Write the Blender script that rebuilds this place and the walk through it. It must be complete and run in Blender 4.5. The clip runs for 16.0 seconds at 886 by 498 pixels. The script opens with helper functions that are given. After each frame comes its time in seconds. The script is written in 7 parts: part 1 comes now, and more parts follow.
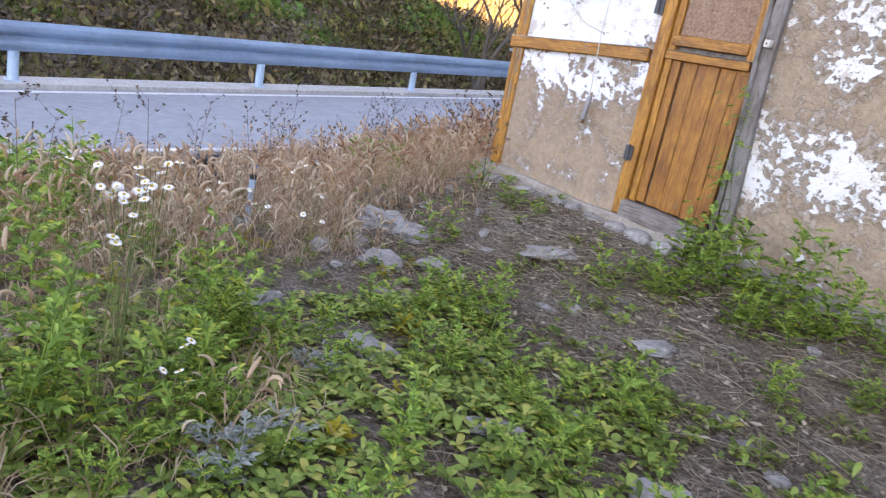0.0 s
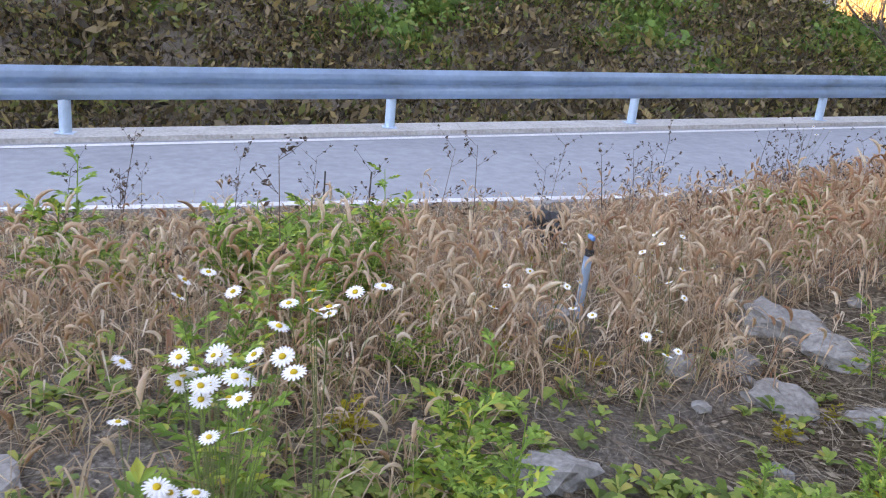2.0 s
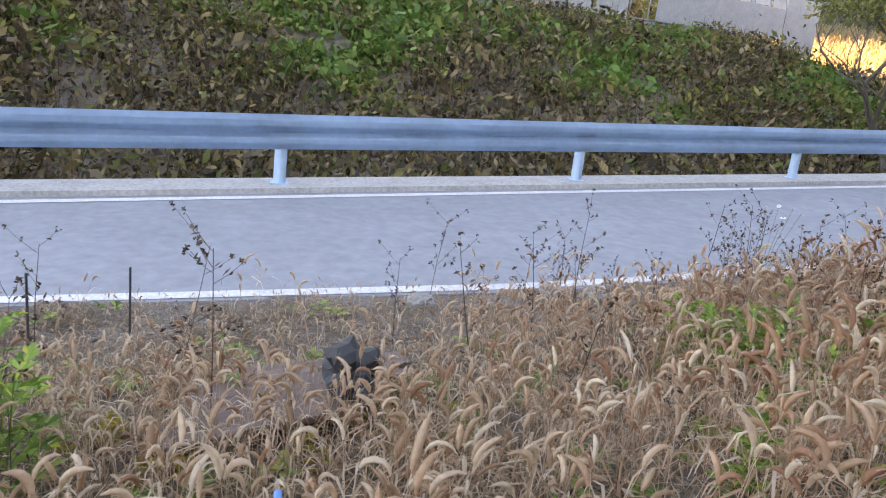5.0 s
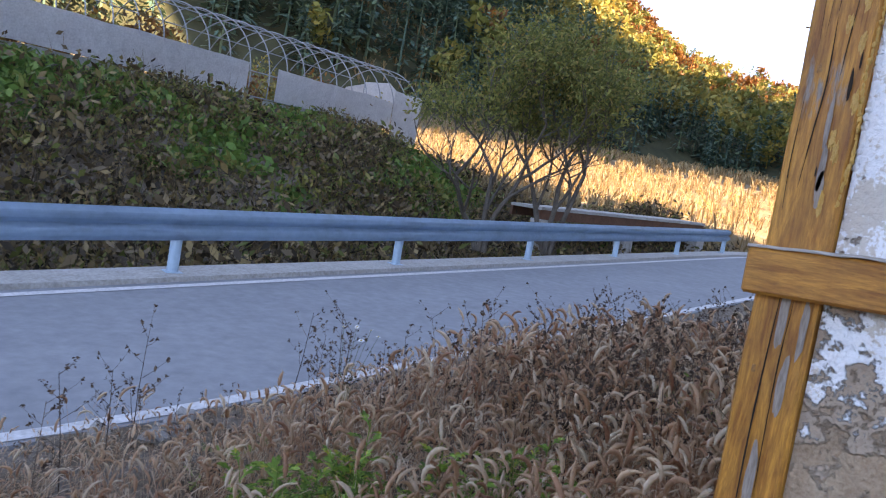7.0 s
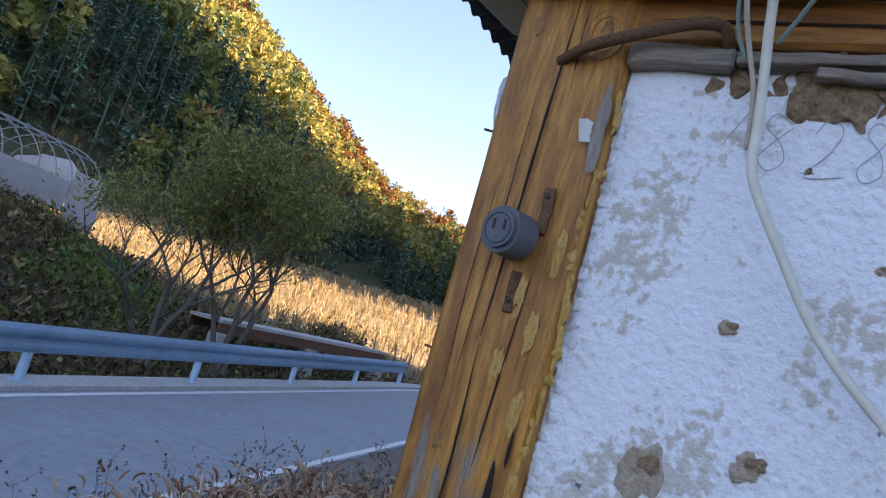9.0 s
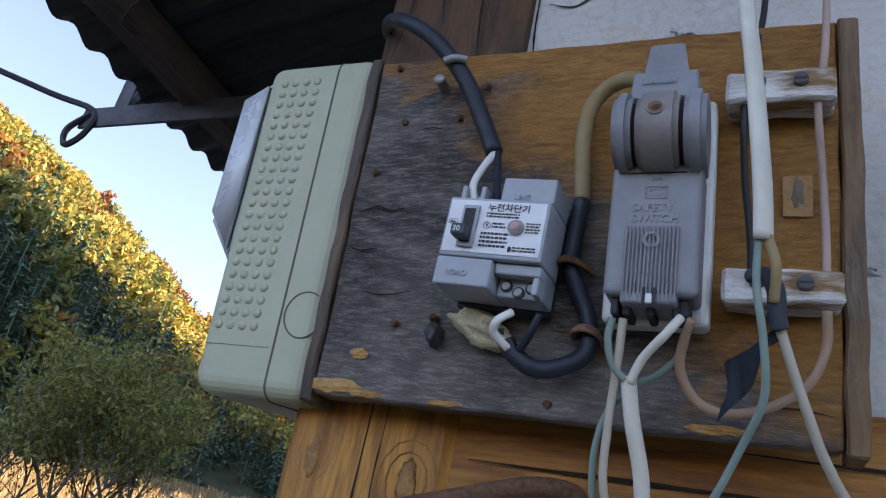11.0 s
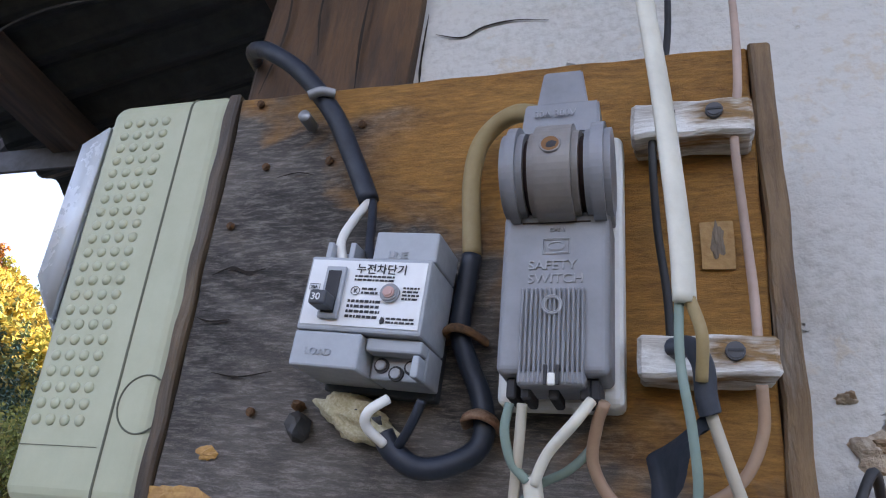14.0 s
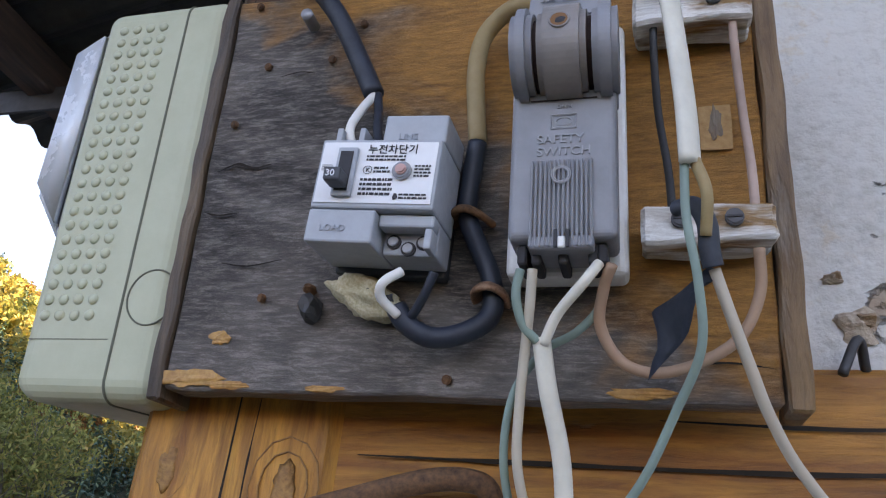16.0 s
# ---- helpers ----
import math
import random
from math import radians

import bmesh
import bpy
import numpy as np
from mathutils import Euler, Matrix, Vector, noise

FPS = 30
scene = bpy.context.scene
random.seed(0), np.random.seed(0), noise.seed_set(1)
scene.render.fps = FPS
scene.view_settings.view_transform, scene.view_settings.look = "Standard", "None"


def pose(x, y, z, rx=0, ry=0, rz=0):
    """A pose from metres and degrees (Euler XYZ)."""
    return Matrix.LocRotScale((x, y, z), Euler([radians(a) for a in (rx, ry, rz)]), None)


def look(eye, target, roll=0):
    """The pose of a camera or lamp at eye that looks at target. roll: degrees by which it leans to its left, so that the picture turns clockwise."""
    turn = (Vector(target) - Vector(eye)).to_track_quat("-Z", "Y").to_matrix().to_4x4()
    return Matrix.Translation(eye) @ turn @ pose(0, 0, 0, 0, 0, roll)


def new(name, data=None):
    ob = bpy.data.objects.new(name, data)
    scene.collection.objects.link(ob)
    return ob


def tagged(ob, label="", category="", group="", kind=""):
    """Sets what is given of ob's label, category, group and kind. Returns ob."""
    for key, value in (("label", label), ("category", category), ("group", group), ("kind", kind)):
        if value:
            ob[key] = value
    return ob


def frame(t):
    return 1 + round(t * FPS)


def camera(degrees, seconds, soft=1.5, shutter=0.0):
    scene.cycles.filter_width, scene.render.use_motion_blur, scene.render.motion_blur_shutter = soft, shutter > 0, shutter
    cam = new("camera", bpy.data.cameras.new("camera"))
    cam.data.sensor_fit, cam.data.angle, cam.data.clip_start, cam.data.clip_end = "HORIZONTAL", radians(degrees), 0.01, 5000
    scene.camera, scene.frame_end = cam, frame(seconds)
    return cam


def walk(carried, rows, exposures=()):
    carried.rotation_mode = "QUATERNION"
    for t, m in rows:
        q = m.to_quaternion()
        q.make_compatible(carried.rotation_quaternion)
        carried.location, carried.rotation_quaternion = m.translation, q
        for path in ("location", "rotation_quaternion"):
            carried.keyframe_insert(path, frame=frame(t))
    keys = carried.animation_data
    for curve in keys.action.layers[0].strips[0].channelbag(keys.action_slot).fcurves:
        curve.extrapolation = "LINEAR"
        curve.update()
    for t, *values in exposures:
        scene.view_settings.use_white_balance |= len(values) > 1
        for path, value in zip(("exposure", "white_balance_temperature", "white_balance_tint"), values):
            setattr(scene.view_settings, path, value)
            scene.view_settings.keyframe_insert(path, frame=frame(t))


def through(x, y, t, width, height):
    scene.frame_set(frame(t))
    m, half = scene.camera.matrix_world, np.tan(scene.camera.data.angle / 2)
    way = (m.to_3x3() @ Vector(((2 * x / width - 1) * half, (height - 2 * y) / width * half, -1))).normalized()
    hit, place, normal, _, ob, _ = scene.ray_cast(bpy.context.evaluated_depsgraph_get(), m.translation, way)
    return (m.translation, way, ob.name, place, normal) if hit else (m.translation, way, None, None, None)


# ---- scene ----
cam = camera(61.8, 16.0, soft=1.1, shutter=0.1)
PATH = [
    (0, (4.062, -3.805, 1.358), (2.611, -2.535, 0.828), 11.4),
    (0.5, (3.744, -3.655, 1.32), (2.078, -2.659, 0.84), 9.7),
    (1, (3.463, -3.48, 1.277), (1.655, -2.823, 0.731), 8.4),
    (1.5, (3.173, -3.287, 1.267), (1.297, -2.94, 0.667), 6.3),
    (2, (2.835, -3.048, 1.259), (0.962, -2.668, 0.669), 6.0),
    (2.5, (2.557, -2.795, 1.256), (0.682, -2.422, 0.668), 5.6),
    (3, (2.249, -2.565, 1.252), (0.363, -2.236, 0.672), 6.3),
    (3.5, (1.93, -2.349, 1.28), (0.032, -2.023, 0.741), 6.5),
    (6, (0.893, -1.47, 1.3), (-0.952, -0.766, 0.983), 7.5),
    (6.5, (0.771, -1.312, 1.417), (-0.913, -0.255, 1.201), 8.3),
    (7, (0.658, -1.194, 1.494), (-0.881, 0.074, 1.346), 9.9),
    (7.5, (0.551, -0.954, 1.594), (-0.89, 0.432, 1.563), 13.5),
    (8, (0.453, -0.825, 1.677), (-0.874, 0.67, 1.725), 14.1),
    (8.5, (0.373, -0.726, 1.764), (-0.794, 0.89, 1.928), 14.4),
    (9, (0.346, -0.566, 1.841), (-0.634, 1.147, 2.165), 16.1),
    (9.5, (0.32, -0.475, 1.977), (-0.695, 1.201, 2.381), 16.2),
    (10, (0.291, -0.448, 2.033), (-0.633, 1.228, 2.614), 15.2),
    (12.5, (0.305, -0.369, 2.142), (-0.255, 1.268, 3.145), 6.9),
    (13, (0.301, -0.358, 2.141), (-0.224, 1.294, 3.139), 6.3),
    (13.5, (0.296, -0.359, 2.141), (-0.205, 1.304, 3.133), 5.9),
    (14, (0.294, -0.358, 2.137), (-0.205, 1.303, 3.134), 5.9),
    (14.5, (0.295, -0.362, 2.137), (-0.198, 1.304, 3.128), 5.7),
    (15, (0.285, -0.362, 2.124), (-0.186, 1.310, 3.115), 5.1),
    (15.5, (0.279, -0.363, 2.112), (-0.168, 1.329, 3.079), 4.9),
    (16, (0.280, -0.352, 2.099), (-0.154, 1.369, 3.020), 4.4),
]
walk(cam, [(t, look(eye, target, roll)) for t, eye, target, roll in PATH],
     exposures=[(0, 4.05, 15800, 26), (3.5, 4.05, 17500, 23), (6.0, 4.0, 17000, 22), (6.6, 3.55, 12600, 22), (7.0, 3.2, 11200, 21), (8.0, 2.72, 9900, 18), (10.2, 2.7, 9400, 16), (12.3, 3.35, 12600, 22), (16, 3.45, 12800, 22)])

# ---- sky and sun ----
SUN = Vector((0.83, 0.44, 0.50)).normalized()
world = bpy.data.worlds.new("sky")
scene.world = world
world.use_nodes = True
wn = world.node_tree.nodes
sky = wn.new("ShaderNodeTexSky")
sky.sky_type = "NISHITA"
sky.sun_disc = False
sky.sun_elevation = math.asin(SUN.z)
sky.sun_rotation = math.atan2(SUN.x, SUN.y)
sky.altitude = 2000.0
sky.air_density, sky.dust_density, sky.ozone_density = 0.55, 0.0, 3.0
wn["Background"].inputs["Strength"].default_value = 0.15
world.node_tree.links.new(sky.outputs[0], wn["Background"].inputs["Color"])
sun_data = bpy.data.lights.new("sun", "SUN")
sun_data.energy, sun_data.angle, sun_data.color = 3.4, radians(0.6), (1.0, 0.96, 0.88)
sun = new("sun", sun_data)
sun.matrix_world = look((0, 0, 60), Vector((0, 0, 60)) - SUN)


# ---- materials ----
def nodes_of(name):
    m = bpy.data.materials.new(name)
    m.use_nodes = True
    t = m.node_tree
    return m, t.nodes, t.links, t.nodes["Principled BSDF"]


def ramp(n, l, source, stops):
    r = n.new("ShaderNodeValToRGB")
    while len(r.color_ramp.elements) < len(stops):
        r.color_ramp.elements.new(0.5)
    for e, (p, c) in zip(r.color_ramp.elements, stops):
        e.position = p
        e.color = (*c, 1) if len(c) == 3 else c
    l.new(source, r.inputs[0])
    return r.outputs[0]


def grain(n, l, scale, detail=6, stretch=(1, 1, 1), rough=0.6, distortion=0.0):
    co = n.new("ShaderNodeTexCoord")
    mp = n.new("ShaderNodeMapping")
    mp.inputs["Scale"].default_value = stretch
    t = n.new("ShaderNodeTexNoise")
    t.inputs["Scale"].default_value = scale
    t.inputs["Detail"].default_value = detail
    t.inputs["Roughness"].default_value = rough
    t.inputs["Distortion"].default_value = distortion
    l.new(co.outputs["Object"], mp.inputs[0])
    l.new(mp.outputs[0], t.inputs["Vector"])
    return t.outputs["Fac"]


def blend(n, l, fac, a, b, mode="MIX"):
    m = n.new("ShaderNodeMix")
    m.data_type, m.blend_type = "RGBA", mode
    for value, socket in ((fac, m.inputs[0]), (a, m.inputs[6]), (b, m.inputs[7])):
        if isinstance(value, (float, int)):
            socket.default_value = value
        elif isinstance(value, tuple):
            socket.default_value = (*value, 1)
        else:
            l.new(value, socket)
    return m.outputs[2]


def arith(n, l, op, a, b=0.0):
    m = n.new("ShaderNodeMath")
    m.operation = op
    for i, value in enumerate((a, b)):
        if isinstance(value, (float, int)):
            m.inputs[i].default_value = value
        else:
            l.new(value, m.inputs[i])
    return m.outputs[0]


def bump(n, l, bsdf, height, strength, distance=0.01):
    b = n.new("ShaderNodeBump")
    b.inputs["Strength"].default_value = strength
    b.inputs["Distance"].default_value = distance
    l.new(height, b.inputs["Height"])
    l.new(b.outputs[0], bsdf.inputs["Normal"])


def surface(name, dark, light, scale=8.0, rough=0.8, metal=0.0, depth=0.3, distance=0.005, stretch=(1, 1, 1), speck=0.0, coarse=0.35):
    """Two colours mixed at two scales, with fine relief."""
    m, n, l, b = nodes_of(name)
    fine = grain(n, l, scale * 6, 6, stretch)
    wide = grain(n, l, scale, 4, stretch, distortion=0.4)
    both = blend(n, l, coarse, fine, wide)
    l.new(ramp(n, l, both, [(0.33, dark), (0.67, light)]), b.inputs["Base Color"])
    b.inputs["Roughness"].default_value = rough
    b.inputs["Metallic"].default_value = metal
    bump(n, l, b, both, depth, distance)
    return m


def leafy(name, stops, rough=0.6, through=0.25):
    """Foliage: colour by clump, with some light passing through."""
    m, n, l, b = nodes_of(name)
    g = n.new("ShaderNodeNewGeometry")
    c = ramp(n, l, g.outputs["Random Per Island"], stops)
    fine = grain(n, l, 60, 3)
    c = blend(n, l, 0.35, c, ramp(n, l, fine, [(0.3, (0.35, 0.35, 0.35)), (0.7, (1, 1, 1))]), "MULTIPLY")
    l.new(c, b.inputs["Base Color"])
    b.inputs["Roughness"].default_value = rough
    b.inputs["Specular IOR Level"].default_value = 0.25
    if through:
        tr = n.new("ShaderNodeBsdfTranslucent")
        l.new(c, tr.inputs[0])
        mix = n.new("ShaderNodeMixShader")
        mix.inputs[0].default_value = through
        l.new(b.outputs[0], mix.inputs[1])
        l.new(tr.outputs[0], mix.inputs[2])
        l.new(mix.outputs[0], n["Material Output"].inputs[0])
    return m


def timber(name, bare, paint_dark, paint_light, along="Z", worn=0.5, rough=0.55, ring=1.0):
    """Painted or varnished wood whose coat has worn off to grey in patches; grain runs along one axis."""
    m, n, l, b = nodes_of(name)
    s = {"X": (0.11, 1, 1), "Y": (1, 0.11, 1), "Z": (1, 1, 0.11)}[along]
    fibre = grain(n, l, 240, 8, s, 0.75, 0.5)
    bands = grain(n, l, 38, 3, s, distortion=1.6 * ring)
    wear = grain(n, l, 26, 6, tuple(max(v, 0.22) for v in s), 0.65)
    large = grain(n, l, 5, 3)
    coat = ramp(n, l, bands, [(0.36, paint_dark), (0.6, paint_light)])
    coat = blend(n, l, 0.7, coat, ramp(n, l, fibre, [(0.36, (0.40, 0.33, 0.28)), (0.58, (1, 1, 1))]), "MULTIPLY")
    blotch = grain(n, l, 14, 5, tuple(max(v, 0.4) for v in s), 0.6)
    coat = blend(n, l, 0.55, coat, ramp(n, l, blotch, [(0.38, (0.45, 0.38, 0.34)), (0.6, (1, 1, 1))]), "MULTIPLY")
    raw = ramp(n, l, fibre, [(0.3, tuple(0.35 * v for v in bare)), (0.7, bare)])
    where = ramp(n, l, arith(n, l, "ADD", arith(n, l, "MULTIPLY", wear, 0.62), arith(n, l, "MULTIPLY", large, 0.38)),
                 [(1 - worn - 0.015, (0, 0, 0)), (1 - worn + 0.03, (1, 1, 1))])
    l.new(blend(n, l, where, coat, raw), b.inputs["Base Color"])
    b.inputs["Roughness"].default_value = rough
    high = arith(n, l, "SUBTRACT", arith(n, l, "MULTIPLY", fibre, 0.5), arith(n, l, "MULTIPLY", where, 0.5))
    bump(n, l, b, high, 0.7, 0.003)
    return m


def plain(name, colour, rough=0.5, metal=0.0, dirt=0.25, scale=40.0, depth=0.06):
    """A factory-made surface with faint dirt and scuffs."""
    m, n, l, b = nodes_of(name)
    d = grain(n, l, scale, 6, rough=0.7)
    w = grain(n, l, scale * 0.2, 4)
    c = blend(n, l, dirt, colour, ramp(n, l, d, [(0.3, tuple(0.45 * v for v in colour)), (0.62, colour)]))
    c = blend(n, l, dirt, c, ramp(n, l, w, [(0.35, tuple(0.6 * v for v in colour)), (0.6, colour)]))
    l.new(c, b.inputs["Base Color"])
    l.new(ramp(n, l, d, [(0.3, (min(1, rough + 0.25),) * 3), (0.7, (rough,) * 3)]), b.inputs["Roughness"])
    b.inputs["Metallic"].default_value = metal
    bump(n, l, b, d, depth, 0.002)
    return m


def lime_plaster(name, keep_low, keep_high, z_low, z_high, white, tint, lumpy=0.32, wide=3.2, band=None):
    """Mud wall with flaking coats of lime wash; the lower it is, the more of the mud is bare."""
    m, n, l, b = nodes_of(name)
    co = n.new("ShaderNodeTexCoord")
    sep = n.new("ShaderNodeSeparateXYZ")
    l.new(co.outputs["Object"], sep.inputs[0])
    up = n.new("ShaderNodeMapRange")
    up.inputs["From Min"].default_value, up.inputs["From Max"].default_value = z_low, z_high
    up.inputs["To Min"].default_value, up.inputs["To Max"].default_value = keep_low, keep_high
    l.new(sep.outputs[2], up.inputs[0])
    big = grain(n, l, wide, 9, (1, 1, 1.3), 0.62, 0.3)
    mid = grain(n, l, 22, 8, (1, 1, 1), 0.6)
    fine = grain(n, l, 160, 6)
    mix1 = arith(n, l, "ADD", arith(n, l, "MULTIPLY", big, 0.62), arith(n, l, "MULTIPLY", mid, 0.38))
    edge = arith(n, l, "ADD", mix1, up.outputs[0])
    if band:
        near = n.new("ShaderNodeMapRange")
        near.interpolation_type = "SMOOTHSTEP"
        near.inputs["From Min"].default_value, near.inputs["From Max"].default_value = band[1], 0.0
        near.inputs["To Max"].default_value = band[2]
        l.new(arith(n, l, "ABSOLUTE", arith(n, l, "SUBTRACT", sep.outputs[2], band[0])), near.inputs[0])
        edge = arith(n, l, "ADD", edge, near.outputs[0])
    coat = ramp(n, l, edge, [(0.495, (0, 0, 0)), (0.51, (1, 1, 1))])
    under = ramp(n, l, edge, [(0.44, (0, 0, 0)), (0.465, (1, 1, 1))])
    mud = ramp(n, l, arith(n, l, "ADD", arith(n, l, "MULTIPLY", mid, 0.6), arith(n, l, "MULTIPLY", fine, 0.4)),
               [(0.3, (0.19, 0.115, 0.07)), (0.55, (0.42, 0.30, 0.21)), (0.75, (0.52, 0.41, 0.30))])
    base = ramp(n, l, mid, [(0.3, (0.29, 0.205, 0.15)), (0.7, (0.48, 0.375, 0.295))])
    lime = ramp(n, l, arith(n, l, "ADD", arith(n, l, "MULTIPLY", big, 0.5), arith(n, l, "MULTIPLY", fine, 0.5)), [(0.32, tint), (0.52, white)])
    stain = ramp(n, l, grain(n, l, 75, 7, rough=0.75), [(0.63, (0, 0, 0)), (0.70, (1, 1, 1))])
    lime = blend(n, l, arith(n, l, "MULTIPLY", stain, 0.55), lime, (0.30, 0.25, 0.19))
    lump = grain(n, l, 110, 4, (1, 1, 1), 0.55)
    patch = grain(n, l, 8, 4, (1, 1, 1), 0.6)
    rubbed = ramp(n, l, arith(n, l, "ADD", arith(n, l, "MULTIPLY", patch, 0.62), arith(n, l, "MULTIPLY", lump, 0.38)), [(0.535, (0, 0, 0)), (0.58, (1, 1, 1))])
    lime = blend(n, l, arith(n, l, "MULTIPLY", rubbed, 0.75), lime, (0.50, 0.42, 0.335))
    c = blend(n, l, coat, blend(n, l, under, mud, base), lime)
    l.new(c, b.inputs["Base Color"])
    b.inputs["Roughness"].default_value = 0.9
    rough_coat = arith(n, l, "ADD", arith(n, l, "MULTIPLY", coat, 0.6), arith(n, l, "MULTIPLY", under, 0.3))
    high = arith(n, l, "ADD", rough_coat, arith(n, l, "ADD", arith(n, l, "MULTIPLY", lump, lumpy), arith(n, l, "MULTIPLY", mid, 0.35)))
    bump(n, l, b, high, 1.0, 0.018)
    return m


def soil_material():
    """Yard soil with litter near the house, fallen dry grass elsewhere."""
    m, n, l, b = nodes_of("soil")
    fine = grain(n, l, 55, 8, rough=0.7)
    wide = grain(n, l, 2.2, 6, distortion=0.5)
    far = grain(n, l, 0.25, 6)
    a = ramp(n, l, fine, [(0.28, (0.03, 0.023, 0.018)), (0.5, (0.17, 0.137, 0.112)), (0.72, (0.44, 0.385, 0.33))])
    c = ramp(n, l, fine, [(0.28, (0.035, 0.024, 0.016)), (0.5, (0.135, 0.095, 0.064)), (0.72, (0.36, 0.27, 0.18))])
    mixed = blend(n, l, ramp(n, l, wide, [(0.4, (0, 0, 0)), (0.6, (1, 1, 1))]), a, c)
    co = n.new("ShaderNodeTexCoord")
    sep = n.new("ShaderNodeSeparateXYZ")
    l.new(co.outputs["Object"], sep.inputs[0])
    field = n.new("ShaderNodeMapRange")
    field.inputs["From Min"].default_value, field.inputs["From Max"].default_value = 20.0, 27.0
    l.new(sep.outputs[1], field.inputs[0])
    gold = ramp(n, l, arith(n, l, "ADD", arith(n, l, "MULTIPLY", far, 0.6), arith(n, l, "MULTIPLY", fine, 0.4)),
                [(0.35, (0.16, 0.105, 0.05)), (0.5, (0.27, 0.19, 0.105)), (0.65, (0.35, 0.27, 0.175))])
    # unseen ground off to -y is made gold to bounce sun onto the wall
    other = n.new("ShaderNodeMapRange")
    other.inputs["From Min"].default_value, other.inputs["From Max"].default_value = -30.0, -45.0
    l.new(sep.outputs[1], other.inputs[0])
    dry = arith(n, l, "MAXIMUM", field.outputs[0], other.outputs[0])
    wood = n.new("ShaderNodeMapRange")
    wood.inputs["From Min"].default_value, wood.inputs["From Max"].default_value = 8.0, 13.0
    l.new(sep.outputs[2], wood.inputs[0])
    duff = ramp(n, l, far, [(0.35, (0.03, 0.035, 0.018)), (0.65, (0.075, 0.075, 0.035))])
    l.new(blend(n, l, wood.outputs[0], blend(n, l, dry, mixed, gold), duff), b.inputs["Base Color"])
    b.inputs["Roughness"].default_value = 0.95
    bump(n, l, b, fine, 0.8, 0.02)
    return m


M_SOIL = soil_material()
M_ROAD = surface("concrete_road", (0.19, 0.207, 0.225), (0.28, 0.303, 0.325), 1.2, 0.85, depth=0.25, distance=0.004)
M_LINE = surface("road_paint", (0.42, 0.42, 0.42), (0.74, 0.74, 0.74), 5, 0.7)
M_KERB = surface("kerb_concrete", (0.25, 0.24, 0.22), (0.48, 0.47, 0.45), 4, 0.9, depth=0.5)
M_ZINC = plain("galvanised_steel", (0.36, 0.545, 0.68), 0.42, 0.2, 0.3, 9)
M_POST = timber("varnished_post", (0.34, 0.27, 0.22), (0.40, 0.14, 0.02), (0.68, 0.288, 0.046), "Z", 0.375)
M_RAIL = timber("varnished_rail", (0.32, 0.26, 0.21), (0.36, 0.122, 0.02), (0.60, 0.245, 0.044), "X", 0.40)
M_GREYWOOD = timber("weathered_wood", (0.30, 0.27, 0.25), (0.16, 0.135, 0.12), (0.28, 0.245, 0.22), "X", 0.5)
M_GREYPOST = timber("weathered_jamb", (0.30, 0.27, 0.25), (0.14, 0.12, 0.105), (0.25, 0.22, 0.20), "Z", 0.5)
M_PLASTER = lime_plaster("lime_plaster", -0.14, 0.11, 0.52, 1.8, (0.78, 0.80, 0.83), (0.62, 0.66, 0.70))
M_PLASTER2 = lime_plaster("lime_plaster_far_bay", -0.06, -0.05, 0.5, 1.9, (0.74, 0.73, 0.70), (0.60, 0.58, 0.54), wide=2.3, band=(1.03, 0.24, 0.085))
M_STONE = surface("field_stone", (0.15, 0.14, 0.13), (0.42, 0.40, 0.37), 7, 0.9, depth=0.7, distance=0.012)
M_MORTAR = surface("old_mortar", (0.22, 0.185, 0.15), (0.42, 0.365, 0.31), 9, 0.95, depth=0.8, distance=0.01)
M_TIN = surface("corrugated_sheet", (0.02, 0.025, 0.025), (0.05, 0.055, 0.055), 8, 0.55, 0.3)
M_DARKWOOD = surface("sooty_wood", (0.03, 0.02, 0.016), (0.10, 0.065, 0.05), 14, 0.8, stretch=(1, 0.1, 1))

# ---- helpers for building ----
def link_mesh(name, bm, material, smooth=False):
    me = bpy.data.meshes.new(name)
    bm.normal_update()
    bm.to_mesh(me)
    bm.free()
    for one in material if isinstance(material, (list, tuple)) else [material]:
        me.materials.append(one)
    if smooth:
        for p in me.polygons:
            p.use_smooth = True
    return new(name, me)


def part(name, bm, material, parent, label="", smooth=False):
    ob = link_mesh(name, bm, material, smooth)
    ob.parent = parent
    if label:
        tagged(ob, label)
    return ob


def thing(name, label, category, group="", kind="", at=(0, 0, 0)):
    ob = new(name)
    ob.empty_display_size = 0.05
    ob.location = at
    return tagged(ob, label, category, group, kind)


def block(x0, x1, y0, y1, z0, z1, bevel=0.0, segments=2, bm=None):
    bm = bm or bmesh.new()
    m = Matrix.LocRotScale(((x0 + x1) / 2, (y0 + y1) / 2, (z0 + z1) / 2), None, (abs(x1 - x0), abs(y1 - y0), abs(z1 - z0)))
    made = bmesh.ops.create_cube(bm, size=1.0, matrix=m)
    if bevel:
        edges = {e for v in made["verts"] for e in v.link_edges}
        bmesh.ops.bevel(bm, geom=list(edges), offset=bevel, segments=segments, affect="EDGES", profile=0.5)
    return bm


